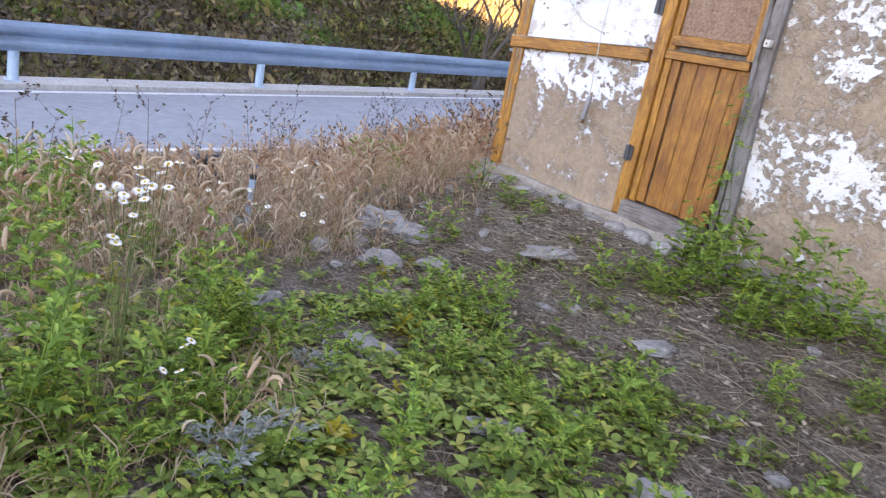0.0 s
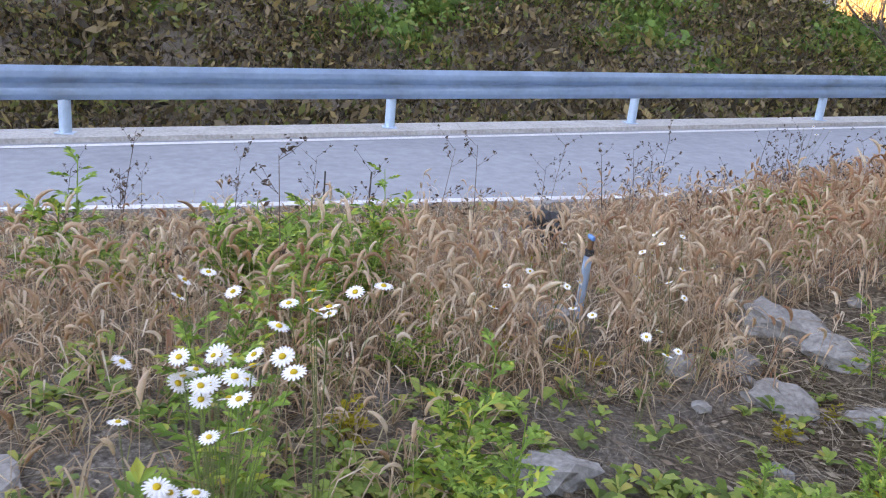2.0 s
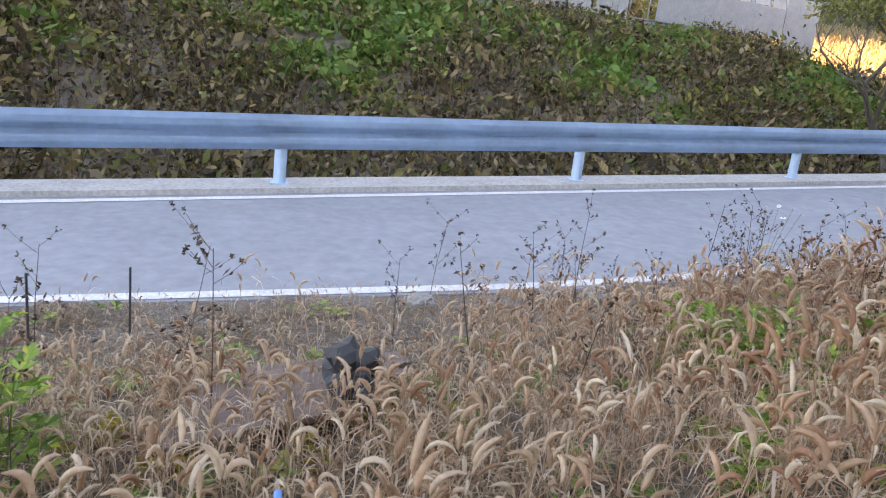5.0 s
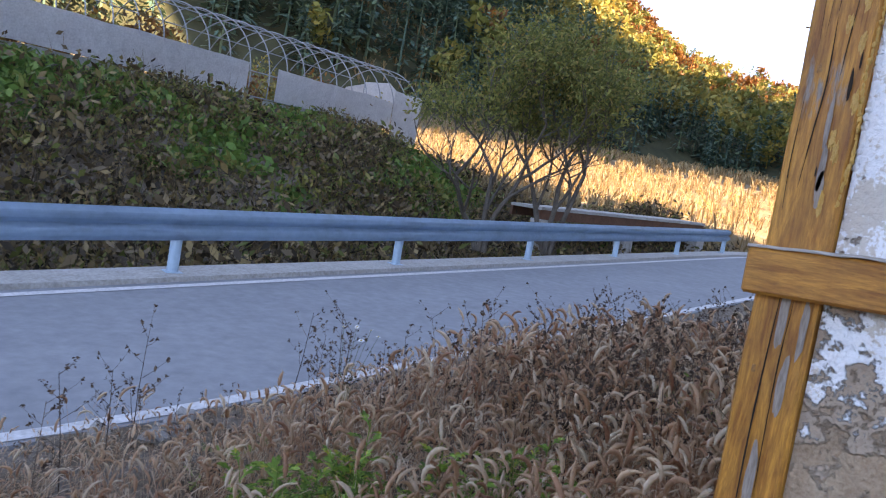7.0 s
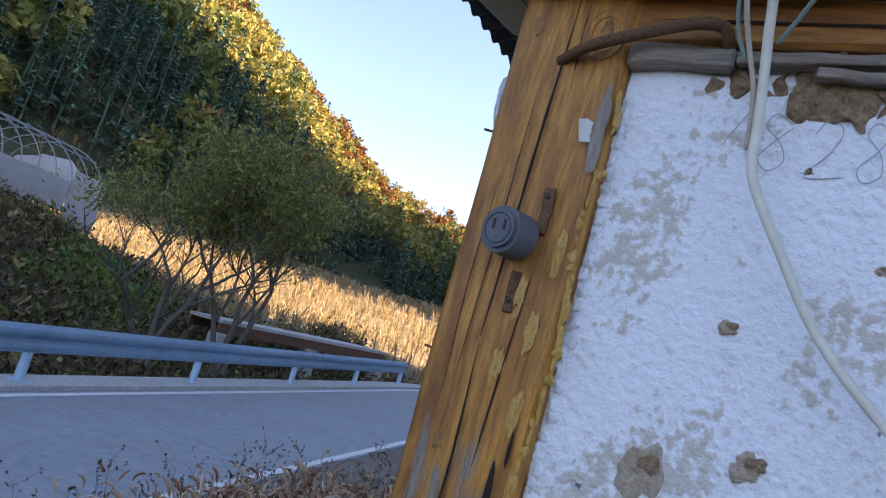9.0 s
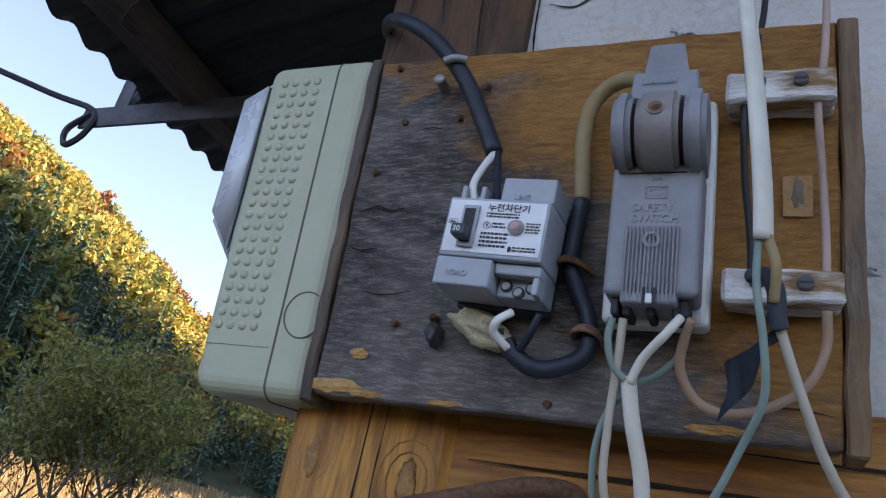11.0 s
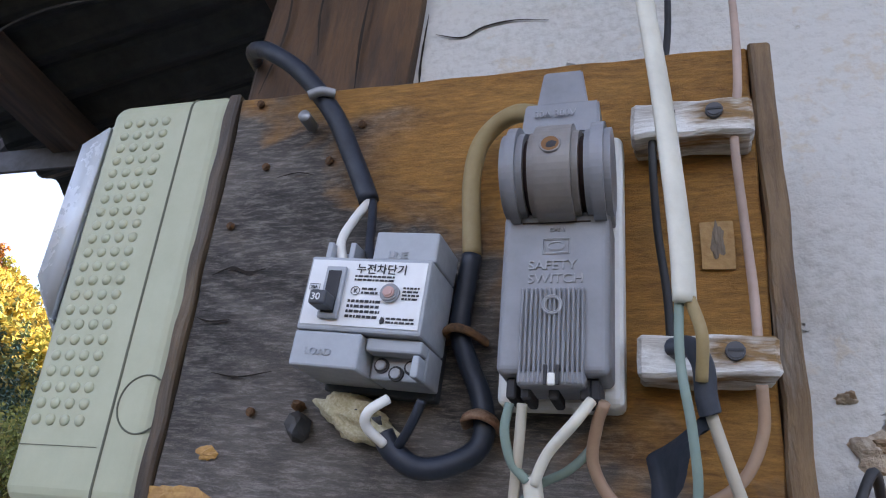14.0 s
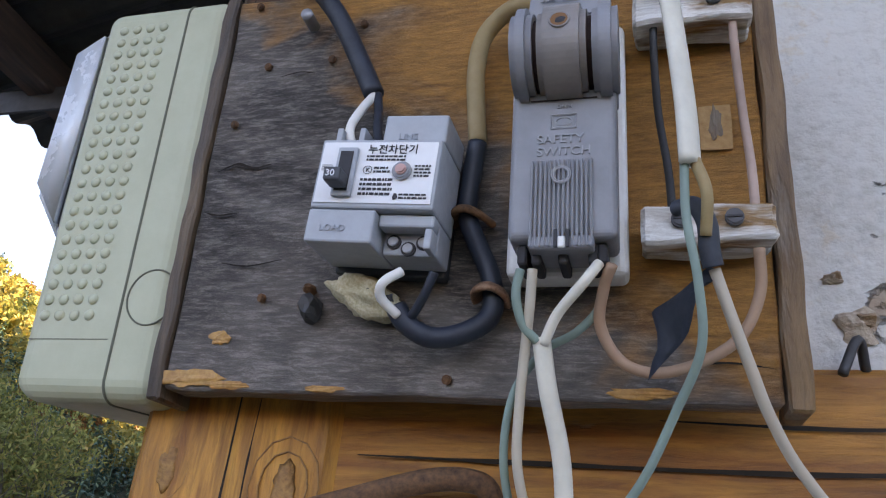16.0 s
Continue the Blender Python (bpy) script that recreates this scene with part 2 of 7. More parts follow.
def rough_block(x0, x1, y0, y1, z0, z1, cuts=(6, 2, 2), amount=0.004, bevel=0.003, seed=0, freq=9.0):
    """A block with slightly uneven faces."""
    bm = bmesh.new()
    rows = []
    for axis, (a, b) in enumerate(((x0, x1), (y0, y1), (z0, z1))):
        rows.append([a + (b - a) * i / cuts[axis] for i in range(cuts[axis] + 1)])
    block(x0, x1, y0, y1, z0, z1, bevel, 1, bm)
    for axis in range(3):
        for v in rows[axis][1:-1]:
            co, no = [0, 0, 0], [0, 0, 0]
            co[axis], no[axis] = v, 1
            bmesh.ops.bisect_plane(bm, geom=bm.verts[:] + bm.edges[:] + bm.faces[:], plane_co=co, plane_no=no)
    for v in bm.verts:
        v.co += noise.noise_vector(v.co * freq + Vector((seed, 0, 0))) * amount
    return bm


def smooth_line(points, steps=8):
    pts = [Vector(p) for p in points]
    pts = [2 * pts[0] - pts[1]] + pts + [2 * pts[-1] - pts[-2]]
    out = []
    for i in range(1, len(pts) - 2):
        p0, p1, p2, p3 = pts[i - 1:i + 3]
        for k in range(steps):
            t = k / steps
            out.append(0.5 * ((2 * p1) + (p2 - p0) * t + (2 * p0 - 5 * p1 + 4 * p2 - p3) * t * t + (3 * p1 - p0 - 3 * p2 + p3) * t ** 3))
    out.append(pts[-2])
    return out


def tube(points, radius, sides=8, steps=8, bm=None, flat=1.0, ends=True):
    """A round cord along a smooth line; radius: a number, or one for each end."""
    bm = bm or bmesh.new()
    line = smooth_line(points, steps) if steps > 1 else [Vector(p) for p in points]
    r0, r1 = radius if isinstance(radius, tuple) else (radius, radius)
    rings, side = [], None
    for i, p in enumerate(line):
        d = (line[min(i + 1, len(line) - 1)] - line[max(i - 1, 0)]).normalized()
        if side is None:
            side = d.orthogonal().normalized()
        side = (side - d * side.dot(d)).normalized()
        up = d.cross(side)
        r = r0 + (r1 - r0) * i / max(1, len(line) - 1)
        rings.append([bm.verts.new(p + side * math.cos(a) * r + up * math.sin(a) * r * flat) for a in (2 * math.pi * k / sides for k in range(sides))])
    for a, b in zip(rings, rings[1:]):
        for k in range(sides):
            bm.faces.new((a[k], a[(k + 1) % sides], b[(k + 1) % sides], b[k]))
    if ends:
        bm.faces.new(rings[0][::-1])
        bm.faces.new(rings[-1])
    return bm


def disc(centre, normal, radius, depth, sides=16, bm=None, bevel=0.0):
    bm = bm or bmesh.new()
    m = Matrix.Translation(centre) @ Vector(normal).to_track_quat("Z", "Y").to_matrix().to_4x4()
    made = bmesh.ops.create_cone(bm, cap_ends=True, segments=sides, radius1=radius, radius2=radius, depth=depth, matrix=m)
    if bevel:
        rim = [e for v in made["verts"] for e in v.link_edges if len(e.link_faces) == 2 and min(len(f.verts) for f in e.link_faces) == 4 and max(len(f.verts) for f in e.link_faces) > 4]
        bmesh.ops.bevel(bm, geom=list(set(rim)), offset=bevel, segments=2, affect="EDGES")
    return bm


# ---- lie of the land ----
G0 = np.array((-8.24, 2.0))
ALONG, ACROSS = np.array((-0.215, 0.977)), np.array((0.977, 0.215))


def step(a, b, v):
    t = np.clip((v - a) / (b - a), 0, 1)
    return t * t * (3 - 2 * t)


def road_axes(x, y):
    return (x - G0[0]) * ALONG[0] + (y - G0[1]) * ALONG[1], (x - G0[0]) * ACROSS[0] + (y - G0[1]) * ACROSS[1]


def bend(s):
    """The road turns towards the house side beyond the last guard post."""
    return np.where(s > 19, 0.028 * (np.clip(s, 19, 60) - 19) ** 2, 0.0)


def road_level(s):
    return -0.07 + 0.057 * np.clip(s, -60, 70)


def near_edge(s):
    return 4.0 - 0.13 * np.clip(-2.6 - s, 0, 12)


def ridge_height(az):
    """Height of the hilltops, at 200 m, by bearing in degrees to the left of +y."""
    bearings = (-180, -150, -120, -100, -70, -45, -20, 0, 20, 29, 35, 42, 46, 51, 57, 63, 80, 110, 140, 180)
    heights = (12, 12, 14, 22, 40, 60, 70, 62, 26, 27, 33, 46, 56, 66, 76, 78, 74, 40, 16, 12)
    return np.interp(az, bearings, heights)


def wobble(x, y, size, seed=0.0):
    a, b = x / size + seed, y / size - seed * 1.7
    return (np.sin(a * 2.1 + 1.3 * np.sin(b * 1.7 + seed)) + np.sin(b * 2.6 + 1.7 * np.sin(a * 1.3)) + 0.5 * np.sin(a * 5.3 + b * 4.1) + 0.5 * np.sin(b * 6.1 - a * 3.7)) / 3


def land(x, y):
    x, y = np.asarray(x, float), np.asarray(y, float)
    s, r = road_axes(x, y)
    r = r - bend(s)
    zr = road_level(s)
    # yard between the road and the house
    bank = step(-1.35, -0.05, y) * step(-1.6, -0.1, x)
    yard = 0.03 + 0.42 * bank + 0.04 * wobble(x, y, 0.7) + 0.02 * wobble(x, y, 0.23, 3.0) + np.clip(y, 0, 30) * 0.045
    house_side = zr + 0.02 + (yard - zr) * step(0.0, 4.3, r - near_edge(s))
    # stream bed and bushy bank beyond the guard rail
    back = -r
    terrace = 3.15 + 0.012 * s
    bed = zr - 0.35 - 0.9 * step(0.3, 1.6, back)
    slope = bed + (terrace - bed) * step(2.2, 15.5, back)
    far_bank = np.where(back < 2.2, bed, slope)
    field = zr - 0.3 - 0.5 * step(0.3, 1.6, back) + (0.9 + 0.055 * back) * step(3.0, 7.0, back)
    over = step(16.0, 24.0, s)
    far_bank = far_bank * (1 - over) + field * over + 0.15 * wobble(x, y, 3.1, 1.0) * step(2, 6, back)
    z = np.where(r > near_edge(s), house_side, np.where(r < -0.3, far_bank, zr - 0.05))
    # hills round about
    d, az = np.hypot(x, y), np.degrees(np.arctan2(-x, y))
    foot = np.interp(az, (-180, -60, 0, 28, 54, 62, 80, 180), (45, 35, 45, 130, 100, 95, 90, 60))
    hill = ridge_height(az) * np.clip((d - foot) / (200 - foot), 0, 1.6) ** 0.8
    z = np.where(d > foot, np.maximum(z * 0 + np.clip(z, 0, 8), 0) + hill, z)
    z = z + 2.0 * wobble(x, y, 17.0, 2.0) * step(1.1, 1.8, d / foot)
    # unseen hills added as sun blockers: one for the yard, one past the field
    u, v = x * 0.883 + y * 0.469, -x * 0.469 + y * 0.883
    z = z + 58 * np.exp(-((u - 85) / 28) ** 2) * (1 - step(28, 40, v)) * step(-70, -25, v)
    z = z + np.interp(v, (62, 78, 105, 150, 200, 300), (0, 120, 120, 45, 0, 0)) * np.exp(-((u - 75) / 28) ** 2)
    return z


def build_ground():
    def spread(lo, hi):
        k = np.linspace(-1, 1, 231)
        g = 7.0 * k + np.sign(k) * 900 * np.abs(k) ** 5.5
        return g
    gx, gy = spread(0, 1) - 1.5, spread(0, 1) - 1.0
    X, Y = np.meshgrid(gx, gy)
    Z = land(X, Y)
    n = len(gx)
    verts = np.stack([X, Y, Z], -1).reshape(-1, 3)
    i = np.arange(n * n).reshape(n, n)
    quads = np.stack([i[:-1, :-1], i[:-1, 1:], i[1:, 1:], i[1:, :-1]], -1).reshape(-1, 4)
    me = bpy.data.meshes.new("ground")
    me.from_pydata(verts.tolist(), [], quads.tolist())
    me.materials.append(M_SOIL)
    for p in me.polygons:
        p.use_smooth = True
    return tagged(new("ground", me), "uneven soil with dry litter sloping up to hills", "ground", kind="structure")


ground = build_ground()


def ribbon(name, lanes, s_values, lift, material, label, category):
    """A strip along the road between two distances from the guard rail."""
    bm = bmesh.new()
    rows = []
    for s in s_values:
        row = []
        for lane in lanes(s):
            across = lane[0] + float(bend(s))
            p = G0 + ALONG * s + ACROSS * across
            row.append(bm.verts.new((p[0], p[1], float(road_level(s)) + lift + lane[1])))
        rows.append(row)
    for a, b in zip(rows, rows[1:]):
        for k in range(len(a) - 1):
            bm.faces.new((a[k], a[k + 1], b[k + 1], b[k]))
    return tagged(link_mesh(name, bm, material), label, category, kind="structure")


S_ROAD = [-40 + i * 1.0 for i in range(106)]
ribbon("road", lambda s: [(-0.1, -0.3), (-0.1, 0)] + [(0.1 + (float(near_edge(s)) - 0.1) * k / 6, 0) for k in range(7)] + [(float(near_edge(s)) + 0.02, -0.3)],
       S_ROAD, 0.0, M_ROAD, "pale grey concrete mountain road", "road")
ribbon("road_line", lambda s: [(0.42, 0), (0.56, 0)], S_ROAD, 0.006, M_LINE, "worn white edge line beside the guard rail", "road line")
ribbon("road_line", lambda s: [(float(near_edge(s)) - 0.18, 0), (float(near_edge(s)) - 0.05, 0)], S_ROAD, 0.006, M_LINE, "worn white edge line beside the weedy yard", "road line")
ribbon("kerb", lambda s: [(-0.30, -0.4), (-0.30, 0.07), (0.28, 0.06), (0.30, -0.1)], S_ROAD, 0.0, M_KERB, "low weathered concrete kerb carrying the guard rail posts", "kerb")


# ---- guard rail ----
def beam_profile():
    out = []
    for y, z in ((0.0, 0.0), (0.012, 0.012), (0.075, 0.055), (0.082, 0.075), (0.082, 0.105), (0.072, 0.125), (0.012, 0.165), (0.004, 0.175),
                 (0.012, 0.185), (0.072, 0.225), (0.082, 0.245), (0.082, 0.275), (0.075, 0.295), (0.012, 0.338), (0.0, 0.35)):
        out.append((y, z * 1.12))
    return out


def build_guard_rail():
    rail = thing("guard_rail", "galvanised steel guard rail with corrugated beam along the road", "guard rail")
    ends = [-44.0 + 4 * i for i in range(17)]
    ends = [s for s in ends if s <= 20.1]
    for s0, s1 in zip(ends, ends[1:]):
        bm = bmesh.new()
        rows = []
        for s in (s0 - 0.12, s1 + 0.12):
            p = G0 + ALONG * s + ACROSS * (0.06 + (0.004 if s == s0 - 0.12 else 0.0))
            z = float(road_level(s)) + 0.46
            rows.append([bm.verts.new((p[0] + ACROSS[0] * y, p[1] + ACROSS[1] * y, z + h)) for y, h in beam_profile()])
        for k in range(len(rows[0]) - 1):
            bm.faces.new((rows[0][k], rows[0][k + 1], rows[1][k + 1], rows[1][k]))
        made = bmesh.ops.solidify(bm, geom=bm.faces[:], thickness=0.004)
        part("beam", bm, M_ZINC, rail, smooth=False)
    for s in ends:
        p = G0 + ALONG * s
        z = float(road_level(s)) + 0.06
        post = part("post", disc((p[0], p[1], z + 0.36), (0, 0, 1), 0.07, 0.72, 16), M_ZINC, rail, smooth=False)
        part("base_plate", block(p[0] - 0.1, p[0] + 0.1, p[1] - 0.1, p[1] + 0.1, z, z + 0.015, 0.003), M_ZINC, post)
        for h in (0.50, 0.70):
            q = p + ACROSS * 0.14
            part("bolt", disc((q[0], q[1], z + h), (ACROSS[0], ACROSS[1], 0), 0.016, 0.02, 8), M_ZINC, post)
    return rail


build_guard_rail()

# ---- house ----
M_MUD = surface("bare_mud", (0.16, 0.085, 0.045), (0.42, 0.27, 0.17), 30, 0.95, depth=0.9, distance=0.01)
M_MUDPANEL = surface("smeared_mud_panel", (0.16, 0.07, 0.04), (0.42, 0.27, 0.19), 10, 0.9, depth=0.5)
M_RUST = surface("rusty_iron", (0.06, 0.03, 0.02), (0.24, 0.11, 0.05), 60, 0.85, 0.2, depth=0.6, distance=0.002)
M_KNOT = surface("wood_knot", (0.16, 0.06, 0.018), (0.42, 0.19, 0.05), 90, 0.6, depth=0.6, distance=0.002)
M_HOLEMUD = surface("pale_mud", (0.30, 0.21, 0.15), (0.50, 0.40, 0.31), 60, 0.95, depth=0.8, distance=0.004)
M_CRACK = plain("dark_crack", (0.02, 0.012, 0.008), 0.9)
M_STEEL = plain("dark_steel", (0.09, 0.09, 0.095), 0.5, 0.6, 0.4)
M_GREYMETAL = plain("dull_metal", (0.36, 0.36, 0.37), 0.45, 0.7, 0.4)
M_BEIGE_PLASTIC = plain("beige_plastic", (0.62, 0.60, 0.54), 0.45, 0, 0.2)
WALL_TOP = 3.0


def crack(points, width, y=-0.0155):
    """A thin open split in a board face: a dark sliver that tapers at both ends."""
    bm = bmesh.new()
    line = smooth_line([(x, y, z) for x, z in points], 6)
    left, right = [], []
    for i, p in enumerate(line):
        w = width * math.sin(math.pi * (0.08 + 0.84 * i / (len(line) - 1))) * (0.7 + 0.6 * random.random()) / 2
        d = (line[min(i + 1, len(line) - 1)] - line[max(i - 1, 0)]).normalized()
        side = Vector((d.z, 0, -d.x))
        left.append(bm.verts.new(p + side * w))
        right.append(bm.verts.new(p - side * w))
    for i in range(len(line) - 1):
        bm.faces.new((left[i], left[i + 1], right[i + 1], right[i]))
    return bm


def chip(x, z, w, h, y, seed):
    """A thin ragged patch on a board face, longer along the grain."""
    bm = bmesh.new()
    rim = []
    for k in range(22):
        a = 2 * math.pi * k / 22
        g = 1 + 0.3 * noise.noise(Vector((math.cos(a) * 1.6 + seed * 2.3, math.sin(a) * 1.6, seed))) + 0.2 * noise.noise(Vector((a * 2.2, seed * 1.7, 0)))
        rim.append(bm.verts.new((x + w * g * math.cos(a), y, z + h * g * math.sin(a))))
    bm.faces.new(rim)
    bmesh.ops.triangulate(bm, faces=bm.faces[:])
    return bm


def blob(centre, size, seed=0, rough=0.25, sub=2, square=0.0):
    """A lumpy stone; square flattens its faces."""
    bm = bmesh.new()
    bmesh.ops.create_icosphere(bm, subdivisions=sub, radius=1.0)
    for v in bm.verts:
        d = v.co.normalized()
        if square:
            m = max(abs(d.x), abs(d.y), abs(d.z))
            d = d.lerp(d / m, square)
        d = d * (1 + rough * noise.noise(d * 1.7 + Vector((seed * 3.1, 0, 0))) + rough * 0.35 * noise.noise(d * 5 + Vector((0, seed, 0))))
        v.co = Vector(centre) + Vector((d.x * size[0], d.y * size[1], d.z * size[2]))
    return bm


def build_walls():
    w = link_mesh("wall_front", block(0.151, 1.24, 0.0, 0.16, 0.3, 2.131), M_PLASTER)
    tagged(w, "mud wall with flaking white lime wash, bare low down", "wall", kind="structure")
    w = link_mesh("wall_front_upper", block(0.151, 1.24, 0.0, 0.16, 2.131, WALL_TOP), M_PLASTER_TOP)
    tagged(w, "stained white plaster above the beam, greyed for eave shade", "wall", kind="structure")
    w = link_mesh("wall_front_far", block(1.99, 6.0, 0.004, 0.16, 0.3, WALL_TOP), M_PLASTER2)
    tagged(w, "mud wall with peeling cream and white coats", "wall", kind="structure")
    w = link_mesh("wall_over_door", block(1.24, 1.99, 0.01, 0.16, 2.25, WALL_TOP), M_PLASTER_TOP)
    tagged(w, "plaster above the door", "wall", kind="structure")
    w = link_mesh("wall_side", block(0.05, 0.145, 0.1, 4.6, 0.3, WALL_TOP), M_PLASTER)
    tagged(w, "side wall of the old mud house", "wall", kind="structure")
    w = link_mesh("wall_back", block(0.145, 6.0, 4.45, 4.6, 0.3, WALL_TOP), M_PLASTER)
    tagged(w, "rear wall of the old mud house", "wall", kind="structure")
    w = link_mesh("wall_end", block(5.85, 6.0, 0.16, 4.45, 0.3, WALL_TOP), M_PLASTER)
    tagged(w, "far end wall of the old mud house", "wall", kind="structure")
    w = link_mesh("ceiling", block(0.145, 5.85, 0.16, 4.45, WALL_TOP - 0.05, WALL_TOP - 0.004), M_DARKWOOD)
    tagged(w, "dark boarded ceiling", "ceiling", kind="structure")


# white and tint are lowered to hold the shade of the roof overhang
M_PLASTER_TOP = lime_plaster("eave_shaded_plaster", 0.06, 0.10, 2.1, 2.6, (0.52, 0.50, 0.47), (0.36, 0.34, 0.30), 0.08)
build_walls()


def build_frame():
    post = link_mesh("corner_post", rough_block(0.043, 0.1495, -0.014, 0.098, 0.42, 2.44, (4, 2, 44), 0.003, 0.006, 1, 6), M_POST)
    tagged(post, "corner post with worn yellow-brown varnish and long cracks", "post", "house timbers")
    for k, (x, z, r) in enumerate(((0.0635, 2.163, 0.011), (0.1257, 2.155, 0.012), (0.0754, 1.791, 0.010), (0.07, 1.30, 0.011), (0.11, 0.95, 0.01))):
        bm = blob((x, -0.0145, z), (r * 0.5, 0.0013, r * 0.95), k, 0.5, 3)
        knot = part("knot", bm, M_KNOT, post, "dark round knot", True)
        ring = bmesh.new()
        for q in (1.05, 1.5):
            tube([(x + math.cos(a) * r * q, -0.0158 + 0.0012 * q, z + math.sin(a) * r * q * 1.35) for a in [k2 * math.pi / 6 for k2 in range(13)]], 0.0005, 4, 1, ring, ends=False)
        part("knot_ring", ring, M_KNOT, knot)
    for pts, w in ((((0.097, 2.20), (0.0945, 2.12), (0.092, 2.05), (0.090, 1.95), (0.0878, 1.88)), 0.0026),
                   (((0.0885, 1.875), (0.0915, 1.77), (0.086, 1.69), (0.080, 1.60)), 0.0024),
                   (((0.079, 2.10), (0.078, 1.97), (0.075, 1.84)), 0.0012),
                   (((0.066, 2.02), (0.064, 1.92), (0.067, 1.83)), 0.0009),
                   (((0.118, 1.94), (0.113, 1.85), (0.110, 1.78)), 0.0016),
                   (((0.062, 1.75), (0.060, 1.64), (0.063, 1.56)), 0.0014),
                   (((0.090, 1.45), (0.085, 1.2), (0.089, 0.9)), 0.003),
                   (((0.112, 1.42), (0.108, 1.3), (0.112, 1.1)), 0.002),
                   (((0.108, 2.2), (0.106, 2.15), (0.109, 2.10)), 0.0012)):
        part("crack", crack(pts, w, -0.0165), M_CRACK, post)
    # bare grey wood and a dark gouge where the coat has come away along the edge
    for k, (x, z, w, h) in enumerate(((0.108, 1.705, 0.0045, 0.040), (0.1115, 1.632, 0.0055, 0.036), (0.1425, 2.070, 0.0055, 0.042), (0.114, 1.60, 0.006, 0.030), (0.100, 1.40, 0.008, 0.06), (0.12, 1.28, 0.007, 0.05), (0.10, 1.12, 0.009, 0.07), (0.135, 1.38, 0.006, 0.05))):
        part("bare_patch", chip(x, z, w, h, -0.0168, k), M_BAREWOOD, post, "bare grey wood under the lost coat")
    for k, (x, z, w, h) in enumerate(((0.1285, 1.764, 0.0030, 0.024), (0.104, 1.628, 0.0014, 0.008), (0.137, 1.80, 0.0016, 0.014))):
        part("gouge", chip(x, z, w, h, -0.0172, k + 30), M_CRACK, post, "dark gouge in the post")
    for k in range(46):
        z = 1.58 + 0.0115 * k + 0.004 * random.random()
        x = 0.1475 + 0.004 * math.sin(z * 31) + 0.003 * random.random()
        if 2.035 < z < 2.075:
            continue
        part("paint_crumb", blob((x, -0.0125, z), (0.0016 + 0.003 * random.random(), 0.0028, 0.004 + 0.006 * random.random()), k + 90, 0.8, 2), M_FLAKE, post)
    # post top in a darker brown: the roof's shade is put into the colour
    upper = part("upper_post", rough_block(0.036, 0.154, -0.016, 0.098, 2.4405, WALL_TOP, (4, 2, 14), 0.004, 0.006, 2, 9), M_SHADEPOST, post, "brown top of the post, coloured dark for roof shade")
    for pts in (((0.052, 2.60), (0.058, 2.53), (0.05, 2.47)), ((0.085, 2.62), (0.082, 2.55), (0.088, 2.50)), ((0.12, 2.60), (0.118, 2.52), (0.121, 2.46))):
        part("crack", crack(pts, 0.002, -0.0205), M_CRACK, upper)
    for x, y, z in ((0.045, -0.004, 2.06), (0.043, 0.02, 1.965), (0.043, 0.03, 2.13), (0.045, 0.0, 1.86)):
        part("nail", tube([(x + 0.005, y, z), (x - 0.012, y - 0.003, z + 0.002)], 0.0012, 6, 1), M_RUST, post)
    flap = bmesh.new()
    rows = [[flap.verts.new((0.124 + (0.005 + 0.004 * (j % 2) + 0.002 * (j % 3)) * i / 4 + 0.005 * j / 5, -0.0155 - 0.005 * (1 - i / 4) ** 2, 2.074 - 0.020 * j / 5 + 0.003 * i / 4)) for i in range(5)] for j in range(6)]
    for a, b in zip(rows, rows[1:]):
        for i in range(4):
            flap.faces.new((a[i], a[i + 1], b[i + 1], b[i]))
    part("peeling_flake", flap, M_BEIGE_PLASTIC, post, "curled pale flake of old coating")
    for k, (x, z) in enumerate(((0.135, 1.96), (0.129, 1.89), (0.133, 1.83), (0.140, 1.74), (0.127, 1.66), (0.118, 1.68), (0.12, 1.58), (0.112, 1.92), (0.108, 1.86))):
        part("peeling_flake", blob((x, -0.0155, z), (0.0045, 0.0020, 0.016), k + 20, 0.9, 3), M_FLAKE, post, "lifted flake of yellow paint")

    rail = rough_block(0.032, 1.225, -0.040, -0.001, 1.418, 1.492, (24, 2, 3), 0.003, 0.005, 4, 5)
    for v in rail.verts:
        v.co.z += 0.06 * (v.co.x / 1.2)
    rail = tagged(link_mesh("wall_rail", rail, M_RAIL), "level timber rail nailed across the plaster, grey on top", "timber rail", "house timbers")
    top = rough_block(0.030, 1.2, -0.0415, -0.002, 1.4935, 1.4985, (40, 1, 1), 0.0022, 0.001, 6, 30)
    for v in top.verts:
        v.co.z += 0.06 * (v.co.x / 1.2)
    part("weathered_top", top, M_PALEWOOD, rail, "grey splintered upper edge")
    door_post = link_mesh("door_post", rough_block(1.238, 1.322, -0.02, 0.1, 0.55, 2.3, (3, 2, 26), 0.004, 0.005, 7, 5), M_POST)
    tagged(door_post, "yellow-brown varnished door post", "post", "house timbers")
    beam = link_mesh("wall_beam", rough_block(0.1435, 1.238, -0.008, 0.06, 2.150, 2.216, (30, 2, 3), 0.003, 0.004, 9, 8), M_RAIL)
    tagged(beam, "cracked orange-brown timber beam under the switch board", "beam", "house timbers")
    for pts in (((0.16, 2.172), (0.24, 2.170), (0.36, 2.168), (0.46, 2.171)), ((0.3, 2.19), (0.38, 2.187), (0.44, 2.189))):
        part("crack", crack(pts, 0.0022, -0.0115), M_CRACK, beam)
